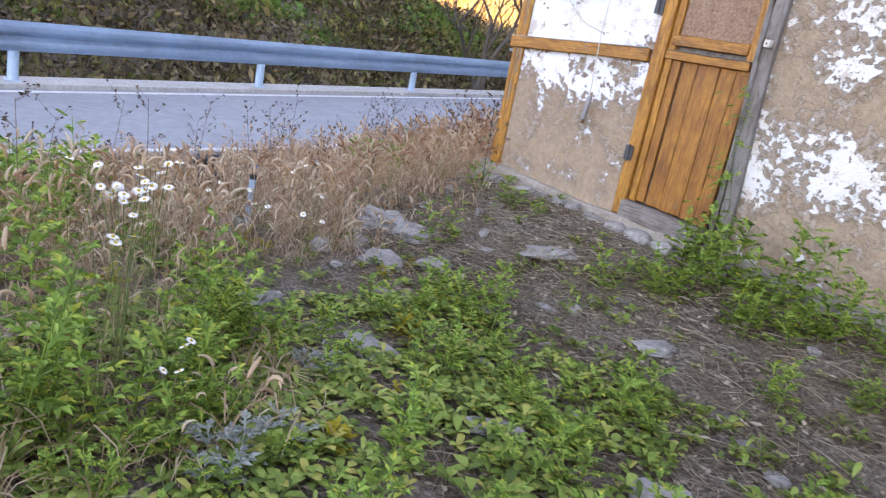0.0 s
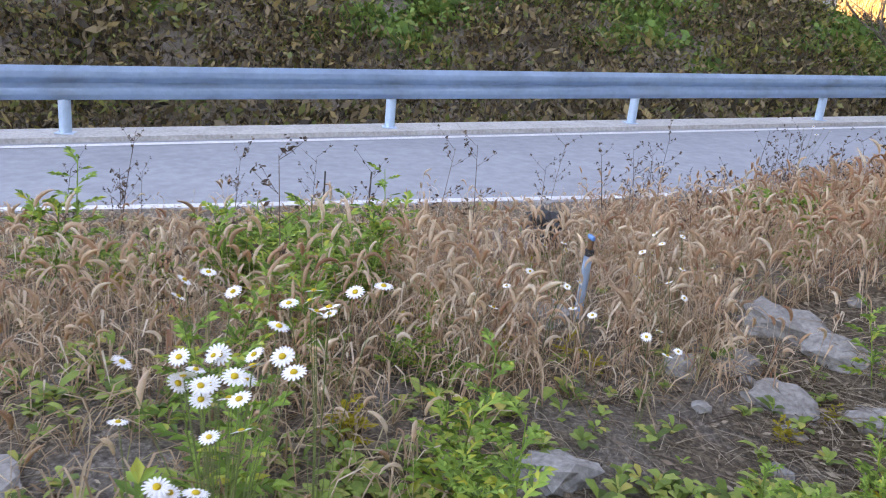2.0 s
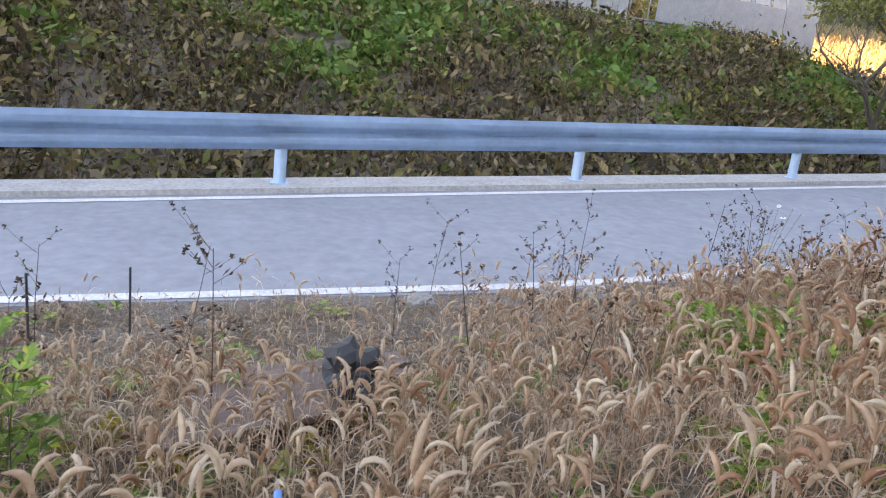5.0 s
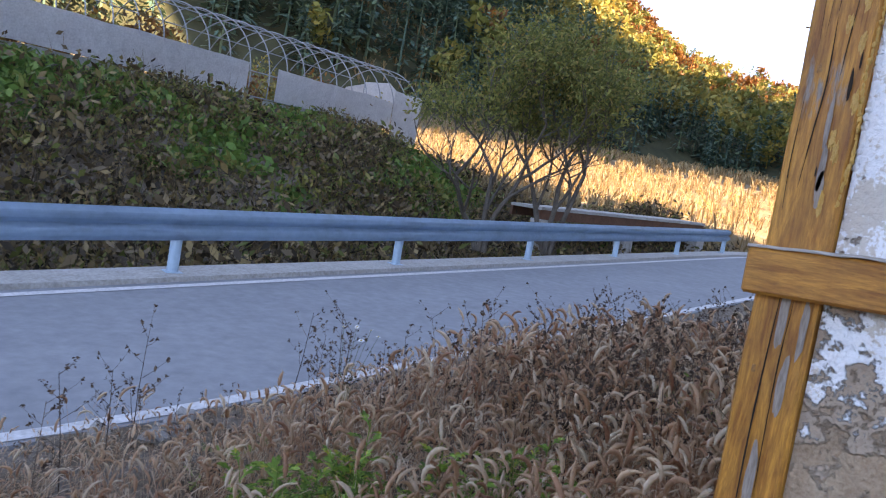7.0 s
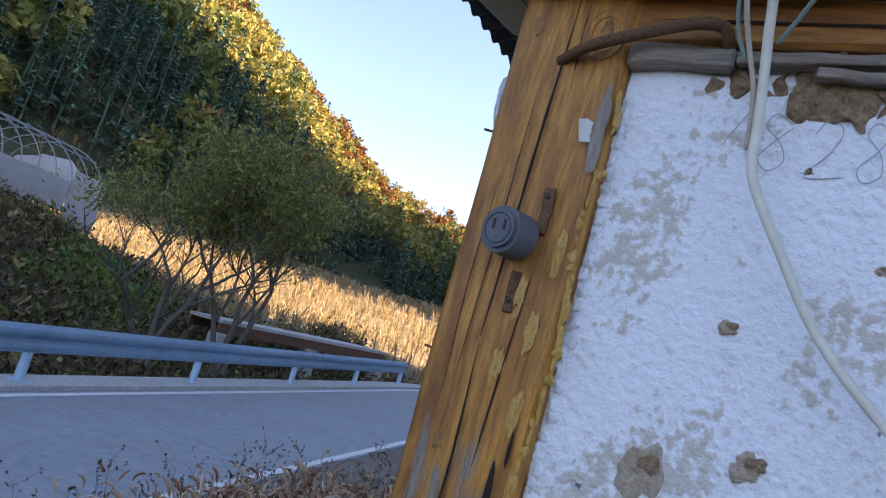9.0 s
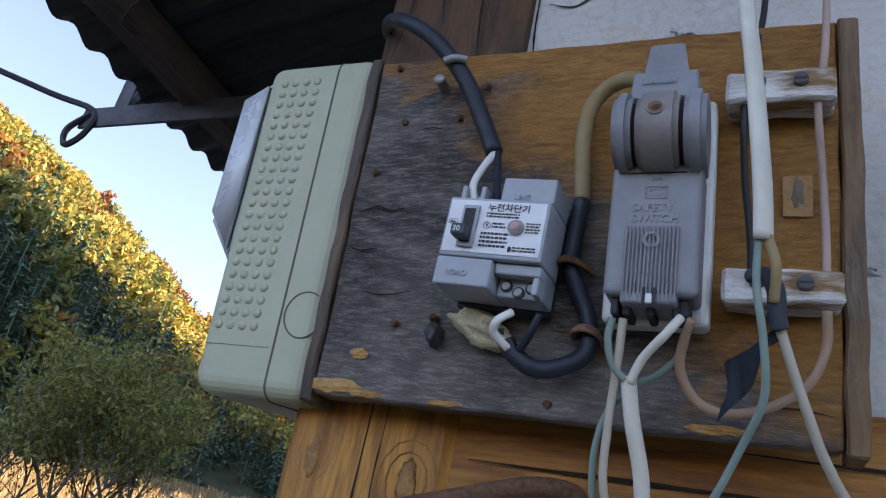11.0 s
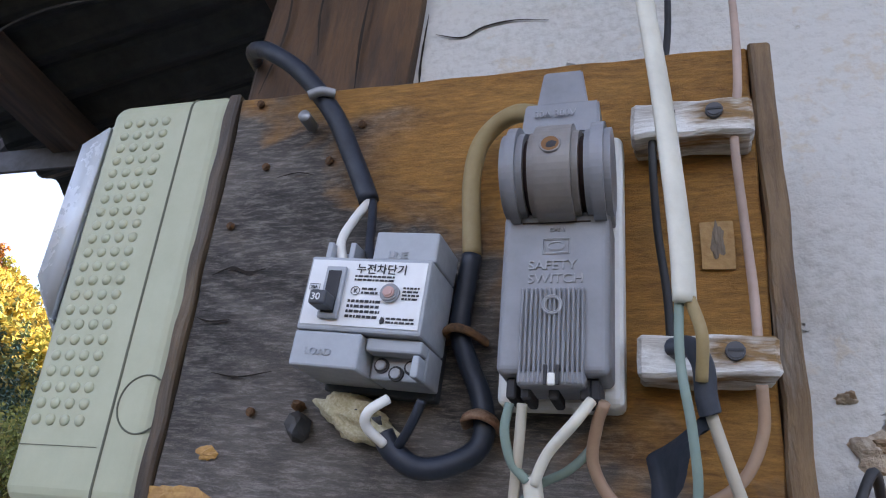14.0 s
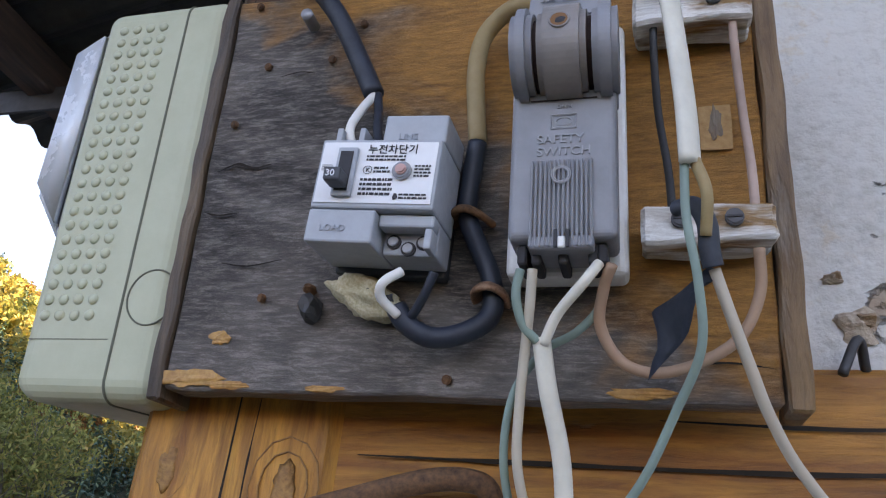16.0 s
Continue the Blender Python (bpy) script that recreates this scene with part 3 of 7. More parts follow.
    lath = link_mesh("wall_lath", rough_block(0.150, 0.232, -0.014, 0.02, 2.128, 2.149, (10, 2, 2), 0.004, 0.003, 12, 22), M_GREYPLANK)
    tagged(lath, "split grey lath end above the plaster", "lath")
    mud = thing("mud_fill", "crumbling mud packing below the beam", "mud fill", at=(0.215, 0, 2.1))
    for k, (a, b, low) in enumerate(((0.0, 0.062, 0.004), (0.064, 0.118, -0.012), (0.120, 0.20, -0.004), (0.202, 0.33, 0.006), (0.332, 0.55, 0.0), (0.552, 0.98, 0.004))):
        part("mud_lump", rough_block(a, b, -0.002 - 0.002 * (k % 2), 0.02, low + 0.006, 0.050, (max(8, int((b - a) / 0.006)), 2, 8), 0.009, 0.004, 14 + k, 70), M_MUD, mud)
    for k, (a, b, z) in enumerate(((0.02, 0.14, 0.034), (0.08, 0.30, 0.022), (0.22, 0.5, 0.036))):
        part("lath_splinter", rough_block(a, b, -0.016, -0.004, z, z + 0.009, (14, 1, 1), 0.003, 0.001, 40 + k, 30), M_GREYPLANK, mud, "thin grey splinter of lath")
    for pts in (((0.165, 2.528), (0.185, 2.522), (0.20, 2.530), (0.222, 2.533), (0.245, 2.529)), ((0.158, 2.55), (0.157, 2.50), (0.160, 2.462))):
        tagged(link_mesh("plaster_crack", crack(pts, 0.0018, -0.0012), M_CRACK), "ragged crack in the upper plaster", "crack", "cracks in the plaster")
    rim = thing("broken_plaster", "lumpy broken lime plaster along the corner post", "plaster", at=(0.152, 0, 1.6))
    for k in range(40):
        z = 0.0 + 0.0128 * k + 0.003 * random.random()
        part("lime_lump", blob((0.0015 + 0.004 * random.random(), 0.0005, z), (0.003 + 0.004 * random.random(), 0.0045, 0.005 + 0.005 * random.random()), k + 200, 0.6, 2), M_LIMELUMP, rim)
    rod = tagged(link_mesh("iron_hook", tube([(0.0905, -0.012, 2.129), (0.12, -0.028, 2.136), (0.16, -0.03, 2.147), (0.20, -0.028, 2.158), (0.222, -0.024, 2.158), (0.227, -0.014, 2.150), (0.226, 0.0, 2.146)], 0.0052, 10), M_RUST, True),
                 "bent rusty iron hook driven into the post", "iron hook")
    for k, (x, z, r) in enumerate(((0.269, 1.929, 0.011), (0.300, 1.837, 0.016), (0.230, 1.815, 0.022), (0.245, 1.735, 0.017), (0.288, 1.712, 0.015), (0.41, 1.80, 0.014), (0.30, 2.055, 0.004), (0.36, 1.99, 0.006), (0.392, 2.238, 0.011), (0.384, 2.262, 0.006))):
        hole = thing("plaster_hole", "chipped hole in the lime plaster showing mud", "wall hole", "holes in the plaster", at=(x, 0, z))
        part("rim", blob((0, 0.003, 0), (r * 0.85, 0.0065, r * (0.55 + 0.2 * (k % 3))), k + 40, 0.6, 3), M_HOLEMUD, hole)
        # brown blob set up and right, painted as the pit's upper shadow
        part("pit_shade", blob((r * 0.28, -0.0015, r * 0.25), (r * 0.42, 0.0046, r * 0.30), k + 60, 0.6, 2), M_MUD, hole)


M_LIMELUMP = surface("broken_lime", (0.60, 0.62, 0.64), (0.80, 0.82, 0.85), 40, 0.9, depth=0.6, distance=0.004)
# post varnish darkened to stand for shade under the roof
M_SHADEPOST = timber("shaded_post", (0.10, 0.062, 0.04), (0.065, 0.027, 0.010), (0.14, 0.058, 0.02), "Z", 0.36)
M_BAREWOOD = surface("bare_weathered_wood", (0.16, 0.125, 0.10), (0.36, 0.30, 0.255), 40, 0.85, depth=0.5, distance=0.002, stretch=(1, 1, 0.15))
M_PALEWOOD = surface("pale_splintered_wood", (0.26, 0.23, 0.21), (0.52, 0.48, 0.45), 40, 0.9, depth=0.6, distance=0.002, stretch=(0.15, 1, 1))
M_FLAKE = surface("yellow_paint_flake", (0.40, 0.20, 0.04), (0.60, 0.33, 0.08), 60, 0.5, depth=0.4, distance=0.002)
M_GREYPLANK = timber("split_lath", (0.34, 0.28, 0.23), (0.22, 0.16, 0.12), (0.38, 0.30, 0.24), "X", 0.5)
build_frame()


def build_door():
    door = thing("door_1", "closed plank door of worn orange-brown wood", "door", kind="structure", at=(1.33, 0.02, 0.64))
    def add(name, x0, x1, y0, y1, z0, z1, mat, label="", amount=0.002, seed=0, cuts=(3, 1, 12)):
        bm = rough_block(x0 - 1.33, x1 - 1.33, y0 - 0.02, y1 - 0.02, z0 - 0.64, z1 - 0.64, cuts, amount, 0.003, seed, 6)
        return part(name, bm, mat, door, label)
    add("stile", 1.328, 1.372, 0.0, 0.045, 0.655, 2.245, M_POST, seed=1)
    add("stile", 1.832, 1.880, 0.0, 0.045, 1.49, 2.245, M_POST, seed=2)
    add("rail", 1.345, 1.835, -0.008, 0.04, 1.595, 1.655, M_RAIL, seed=3, cuts=(12, 1, 2))
    add("ledge", 1.335, 1.878, -0.022, 0.03, 1.515, 1.560, M_RAIL, "grey-topped moulded ledge", seed=4, cuts=(12, 1, 2))
    add("ledge_top", 1.335, 1.878, -0.024, 0.03, 1.5615, 1.567, M_GREYWOOD, seed=5, cuts=(12, 1, 1))
    add("upper_panel", 1.373, 1.832, 0.018, 0.035, 1.656, 2.245, M_MUDPANEL, "upper panel smeared with reddish mud", 0.003, 6, (8, 1, 10))
    for k, (a, b) in enumerate(((1.374, 1.430), (1.448, 1.545), (1.549, 1.690), (1.693, 1.790), (1.793, 1.878))):
        plank = add("plank", a, b, 0.012 + 0.003 * (k % 2), 0.035, 0.662 - 0.006 * k, 1.515, M_PLANK, seed=10 + k)
        for z in (0.72, 1.45):
            part("nail", disc(((a + b) / 2 - 1.33, -0.011, z - 0.64), (0, 1, 0), 0.003, 0.003, 6), M_RUST, plank)
    add("back_board", 1.37, 1.88, 0.04, 0.05, 0.65, 2.245, M_GREYPOST, seed=20, cuts=(2, 1, 4))
    for x, z, s in ((1.262, 0.93, 0.03), (1.215, 1.80, 0.032)):
        h = part("hinge", block(x - s - 1.33, x + s - 1.33, -0.049, -0.043, z - 0.045 - 0.64, z + 0.045 - 0.64, 0.003), M_STEEL, door, "dark steel hinge plate")
        part("pin", tube([(x - 1.33, -0.052, z - 0.69), (x - 1.33, -0.052, z - 0.59)], 0.006, 8, 1), M_STEEL, h)
    sill = link_mesh("door_sill", rough_block(1.315, 1.905, -0.055, 0.04, 0.545, 0.652, (12, 2, 3), 0.005, 0.006, 31, 5), M_GREYWOOD)
    for v in sill.data.vertices:
        v.co.z -= 0.035 * (v.co.x - 1.33)
    tagged(sill, "grey weathered plank sill under the door", "door sill", "house timbers")
    jamb = rough_block(1.915, 1.992, -0.03, 0.1, 0.42, 2.3, (3, 2, 24), 0.006, 0.006, 33, 5)
    for v in jamb.verts:
        v.co.x += 0.06 * (1.5 - v.co.z) / 1.0 if v.co.z < 1.5 else 0
    tagged(link_mesh("door_jamb", jamb, M_GREYPOST), "leaning grey weathered door jamb", "post", "house timbers")
    lath = tube([(1.90, -0.03, 2.2), (1.905, -0.035, 1.7), (1.93, -0.035, 1.2), (1.95, -0.04, 0.5)], 0.014, 6, 4)
    tagged(link_mesh("loose_lath", lath, M_GREYPOST), "thin grey lath hanging loose beside the door", "lath")
    sock = thing("wall_insulator", "small cream porcelain insulator on the door jamb", "insulator", at=(1.957, -0.035, 1.667))
    part("body", block(-0.018, 0.018, -0.03, 0.006, -0.02, 0.02, 0.006), M_BEIGE_PLASTIC, sock)
    part("screw", disc((0, -0.031, 0), (0, 1, 0), 0.005, 0.004, 8), M_RUST, sock)
    cord = thing("hanging_cord", "thin cord hanging from the rail with a grey metal weight", "cord", at=(0.87, -0.05, 1.2))
    part("line", tube([(0.0, -0.02, 0.62), (-0.01, -0.012, 0.37), (0.005, -0.012, 0.15), (0.012, -0.010, 0.0)], 0.003, 6), M_BEIGE_PLASTIC, cord)
    part("weight", disc((0.008, -0.008, -0.07), (0.12, 0, 1), 0.017, 0.15, 12, bevel=0.004), M_GREYMETAL, cord, "grey metal tube")
    part("tip", disc((0.0, -0.008, -0.155), (0.12, 0, 1), 0.012, 0.03, 10), M_RUST, cord)


M_PLANK = timber("door_plank", (0.34, 0.27, 0.21), (0.31, 0.10, 0.015), (0.54, 0.205, 0.032), "Z", 0.37)
build_door()


def build_roof():
    def top(x):
        return 3.06 + 0.27 * x if x < 2.9 else 3.06 + 0.27 * (5.8 - x)
    bm = bmesh.new()
    xs = (-0.74, -0.4, 0.0, 1.0, 2.9, 4.8, 6.6)
    ys = [-0.62 + 0.0095 * i for i in range(600)]
    rows = [[bm.verts.new((x, y, top(x) + 0.009 * math.sin(2 * math.pi * y / 0.076))) for x in xs] for y in ys]
    for a, b in zip(rows, rows[1:]):
        for i in range(len(xs) - 1):
            bm.faces.new((a[i], a[i + 1], b[i + 1], b[i]))
    roof = thing("roof", "rusty dark corrugated sheet roof on timber purlins", "roof", kind="structure", at=(0, 0, 3.0))
    for v in bm.verts:
        v.co.z -= 3.0
    part("corrugated_sheet", bm, M_TIN, roof)
    for x in (-0.60, -0.17, 1.2, 2.8, 4.5, 6.2):
        z = top(x) - 0.012 - 3.0
        part("purlin", rough_block(x - 0.025, x + 0.025, -0.58, 5.0, z - 0.065, z, (1, 14, 1), 0.004, 0.003, x, 4), M_DARKWOOD, roof)
    bracket = thing("steel_bracket", "dark steel angle bracket under the eave with a wire loop", "bracket", at=(0, 0.44, 2.79))
    part("arm", block(-0.86, 0.05, -0.02, -0.014, 0.0, 0.045, 0.001, 1), M_STEEL, bracket)
    part("arm_flange", block(-0.86, 0.05, -0.0135, 0.025, 0.04, 0.045, 0.001, 1), M_STEEL, bracket)
    part("upright", block(-0.80, -0.765, -0.012, 0.02, 0.046, 0.36, 0.001, 1), M_STEEL, bracket)
    part("strut", tube([(-0.78, 0.0, 0.05), (-0.70, 0.0, 0.16)], 0.012, 6, 1), M_STEEL, bracket)
    part("wire", tube([(-1.5, -0.35, 0.30), (-1.2, -0.2, 0.14), (-0.95, -0.06, 0.07), (-0.84, -0.02, 0.04), (-0.82, -0.03, -0.02), (-0.85, -0.035, -0.05), (-0.87, -0.03, -0.01), (-0.84, -0.02, 0.03)], 0.006, 6), M_BLACKWIRE, bracket, "black wire with a loop")
    part("wire", tube([(-0.62, -0.08, 0.12), (-0.55, -0.25, 0.0), (-0.4, -0.3, 0.02), (-0.25, -0.2, 0.15)], 0.002, 6), M_BLACKWIRE, bracket, "thin drooping wire")
    return roof


M_BLACKWIRE = plain("black_cable", (0.018, 0.018, 0.02), 0.5)
build_roof()
# ---- switch board and what hangs on it ----
def board_material():
    m, n, l, b = nodes_of("switch_board_plywood")
    fibre = grain(n, l, 420, 9, (0.17, 1, 1), 0.85, 0.25)
    band = grain(n, l, 60, 4, (0.12, 1, 1), 0.6, 1.2)
    co = n.new("ShaderNodeTexCoord")
    sep = n.new("ShaderNodeSeparateXYZ")
    l.new(co.outputs["Object"], sep.inputs[0])
    blot = grain(n, l, 17, 5, (0.7, 1, 1), 0.55, 0.8)
    lean = arith(n, l, "ADD", arith(n, l, "MULTIPLY", sep.outputs[0], 2.5), arith(n, l, "MULTIPLY", sep.outputs[2], 2.3))
    where = arith(n, l, "ADD", arith(n, l, "MULTIPLY", blot, 0.75), lean)
    keep = ramp(n, l, where, [(0.49, (0, 0, 0)), (0.64, (1, 1, 1))])
    varnish = blend(n, l, 0.68, ramp(n, l, band, [(0.35, (0.25, 0.088, 0.018)), (0.6, (0.50, 0.215, 0.048))]), ramp(n, l, fibre, [(0.36, (0.11, 0.038, 0.009)), (0.62, (0.58, 0.25, 0.058))]))
    soot = grain(n, l, 9, 4, (0.6, 1, 1), 0.6, 1.0)
    grey = blend(n, l, 0.5, ramp(n, l, fibre, [(0.38, (0.016, 0.013, 0.011)), (0.5, (0.115, 0.093, 0.08)), (0.61, (0.42, 0.36, 0.32))]),
                 ramp(n, l, soot, [(0.42, (0.014, 0.013, 0.013)), (0.60, (0.27, 0.23, 0.205))]))
    l.new(blend(n, l, keep, grey, varnish), b.inputs["Base Color"])
    b.inputs["Roughness"].default_value = 0.62
    bump(n, l, b, fibre, 0.9, 0.002)
    return m


M_BOARD = board_material()
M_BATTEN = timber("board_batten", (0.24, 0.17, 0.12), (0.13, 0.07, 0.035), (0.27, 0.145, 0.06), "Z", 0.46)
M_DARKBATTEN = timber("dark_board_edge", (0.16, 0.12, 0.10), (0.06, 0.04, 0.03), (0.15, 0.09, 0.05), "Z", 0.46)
M_CREAM = plain("meter_box_cream", (0.43, 0.44, 0.31), 0.42, 0, 0.14, 60, 0.02)
M_CLEAR = plain("milky_cover", (0.62, 0.66, 0.70), 0.12, 0, 0.15, 30, 0.01)
M_GREYPLASTIC = plain("grey_breaker_plastic", (0.36, 0.39, 0.42), 0.42, 0, 0.2, 120, 0.03)
M_SWITCH = plain("bakelite_grey", (0.25, 0.255, 0.275), 0.38, 0, 0.35, 70, 0.04)
M_BARREL = plain("aged_grey_barrel", (0.26, 0.23, 0.215), 0.35, 0, 0.5, 70, 0.04)
M_PORCELAIN = plain("white_porcelain", (0.74, 0.73, 0.69), 0.3, 0, 0.3, 60, 0.03)
M_LABEL = plain("label_white", (0.74, 0.75, 0.76), 0.4, 0, 0.12, 90, 0.0)
M_INK = plain("black_ink", (0.03, 0.03, 0.035), 0.6)
M_LEVER = plain("dark_lever", (0.05, 0.055, 0.065), 0.35)
M_BUTTON = plain("pink_button", (0.55, 0.30, 0.27), 0.4)
M_NAVY = plain("navy_cable", (0.012, 0.019, 0.032), 0.45, 0, 0.5, 90, 0.05)
M_TAN = plain("tan_cable", (0.34, 0.23, 0.11), 0.55, 0, 0.4, 90, 0.05)
M_WHITECABLE = plain("yellowed_white_cable", (0.70, 0.66, 0.56), 0.42, 0, 0.3, 70, 0.03)
M_WHITEWIRE = plain("white_wire", (0.72, 0.70, 0.66), 0.45)
M_GREENWIRE = plain("sea_green_wire", (0.20, 0.29, 0.25), 0.5, 0, 0.4)
M_BEIGEWIRE = plain("beige_wire", (0.52, 0.45, 0.36), 0.5, 0, 0.35)
M_PINKWIRE = plain("pink_brown_wire", (0.50, 0.33, 0.27), 0.5, 0, 0.5, 50)
M_TAPE = plain("blue_black_tape", (0.035, 0.045, 0.06), 0.55, 0, 0.4, 90, 0.2)
M_COPPER = surface("copper_clip", (0.18, 0.08, 0.045), (0.40, 0.22, 0.14), 120, 0.5, 0.5)
M_PAINTFLAKE = timber("peeling_white_paint", (0.40, 0.20, 0.07), (0.66, 0.63, 0.58), (0.80, 0.79, 0.76), "X", 0.425)
M_COCOON = surface("papery_cocoon", (0.36, 0.29, 0.16), (0.62, 0.55, 0.40), 120, 0.9, depth=0.7, distance=0.002)

BOARD_Y = -0.042
# the board hangs tipped forward: its top stands further off the wall than its foot
LEAN = Matrix(((0.999, 0.03598, 0.02669, -0.0503), (-0.03272, 0.99293, -0.11415, 0.2442), (-0.03061, 0.11316, 0.99311, 0.0535), (0, 0, 0, 1)))


def on_board(ob, m=Matrix()):
    """Takes a thing built against an upright board to the leaning one."""
    ob.matrix_basis = LEAN @ m @ ob.matrix_basis
    return ob


def letters(text, size, x, y, z, parent, material, name="lettering", thick=0.0002, squash=1.0):
    """Raised or printed writing that faces the yard, its lower left corner at x, z."""
    curve = bpy.data.curves.new(name, "FONT")
    curve.body, curve.size, curve.extrude = text, size, thick
    curve.materials.append(material)
    ob = new(name, curve)
    ob.parent = parent
    ob.matrix_basis = Matrix.Translation((x, y, z)) @ Matrix.Rotation(radians(90), 4, "X") @ Matrix.Diagonal((squash, 1, 1, 1))
    return ob


def bars(x0, x1, z0, z1, rows, y, parent, material, gaps=3, seed=0):
    """Lines of small print too fine to read."""
    rng = random.Random(seed)
    for k in range(rows):
        bm = bmesh.new()
        z = z1 - (z1 - z0) * (k + 0.5) / rows
        h = (z1 - z0) / rows * 0.26
        x = x0
        while x < x1 - 0.0006:
            w = min(rng.uniform(0.0008, 0.0026), x1 - x)
            block(x, x + w, y, y + 0.0002, z - h, z + h, 0, 1, bm)
            x += w + 0.0005
        tagged(part("small_print", bm, material, parent), kind="stuff")


def screw(x, y, z, r, parent, material, slot):
    head = part("screw", disc((x, y, z), (0, 1, 0), r, 0.003, 14, bevel=0.0006), material, parent, smooth=False)
    part("slot", block(x - r * 0.8, x + r * 0.8, y - 0.0019, y - 0.0012, z - r * 0.13, z + r * 0.13), slot, head)


def build_board():
    board = thing("switch_board", "plywood switch board with worn brown varnish, sooty grey at one side", "switch board", at=(0.21, -0.02, 2.2))
    o = Vector((0.21, -0.02, 2.2))
    def add(name, bm, mat, label="", smooth=False):
        for v in bm.verts:
            v.co -= o
        return part(name, bm, mat, board, label, smooth)
    add("panel", rough_block(0.0655, 0.3386, BOARD_Y, -0.022, 2.161, 2.386, (26, 1, 20), 0.0012, 0.0012, 3, 40), M_BOARD)
    add("back_batten", block(0.09, 0.31, -0.0215, 0.006, 2.182, 2.206), M_DARKBATTEN)
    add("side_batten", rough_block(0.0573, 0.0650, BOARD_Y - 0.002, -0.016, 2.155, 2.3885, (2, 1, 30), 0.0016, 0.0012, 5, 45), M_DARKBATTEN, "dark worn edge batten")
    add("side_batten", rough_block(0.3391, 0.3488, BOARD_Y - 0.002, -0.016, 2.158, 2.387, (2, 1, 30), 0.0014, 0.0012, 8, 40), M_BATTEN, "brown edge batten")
    for x, z in ((0.1296, 2.339), (0.1456, 2.360), (0.0778, 2.303), (0.1107, 2.2055), (0.080, 2.380), (0.205, 2.168), (0.092, 2.338)):
        add("nail", disc((x, BOARD_Y - 0.0015, z), (0.2, 1, 0.1), 0.0022, 0.003, 8, bevel=0.0006), M_RUST)
    for pts, w in ((((0.073, 2.275), (0.084, 2.279), (0.094, 2.276), (0.104, 2.278)), 0.0016), (((0.070, 2.252), (0.078, 2.250), (0.090, 2.251)), 0.0012),
                   (((0.085, 2.224), (0.10, 2.222), (0.118, 2.225)), 0.0009), (((0.10, 2.331), (0.112, 2.333), (0.122, 2.331)), 0.0008), (((0.30, 2.175), (0.318, 2.177), (0.335, 2.175)), 0.0009)):
        add("crack", crack(pts, w, BOARD_Y - 0.0014), M_CRACK)
    for k, (x, z, w, h) in enumerate(((0.078, 2.1665, 0.014, 0.004), (0.100, 2.1635, 0.009, 0.0018), (0.148, 2.1628, 0.008, 0.0014), (0.092, 2.186, 0.005, 0.003), (0.285, 2.1640, 0.012, 0.002))):
        add("varnish_patch", blob((x, BOARD_Y - 0.0006, z), (w, 0.0008, h), 70 + k, 0.7, 3), M_VARNISH, "leftover patch of orange varnish")
    add("paper_scrap", rough_block(0.3130, 0.3265, BOARD_Y - 0.0016, BOARD_Y - 0.0008, 2.2715, 2.2935, (6, 1, 6), 0.0005, 0, 3, 60), M_TANPAPER, "torn brown paper label")
    add("paper_scrap", blob((0.3200, BOARD_Y - 0.0018, 2.284), (0.0024, 0.0006, 0.0082), 5, 0.8, 3), M_BATTEN, "dark torn patch")
    wedge = add("bolt", blob((0.1395, BOARD_Y - 0.006, 2.1985), (0.0034, 0.008, 0.0062), 3, 0.4, 2, 0.6), M_STEEL, "loose rusty bolt head")
    part("bolt_tip", blob((0.1364 - 0.21, BOARD_Y - 0.004 + 0.02, 0.0085), (0.0028, 0.005, 0.0026), 9, 0.3, 2), M_RUST, wedge)
    on_board(board)
    return board


M_VARNISH = surface("orange_varnish", (0.30, 0.12, 0.03), (0.52, 0.26, 0.07), 60, 0.5, depth=0.4, distance=0.001)
M_TANPAPER = surface("brown_paper", (0.33, 0.16, 0.06), (0.46, 0.26, 0.11), 50, 0.8)
build_board()


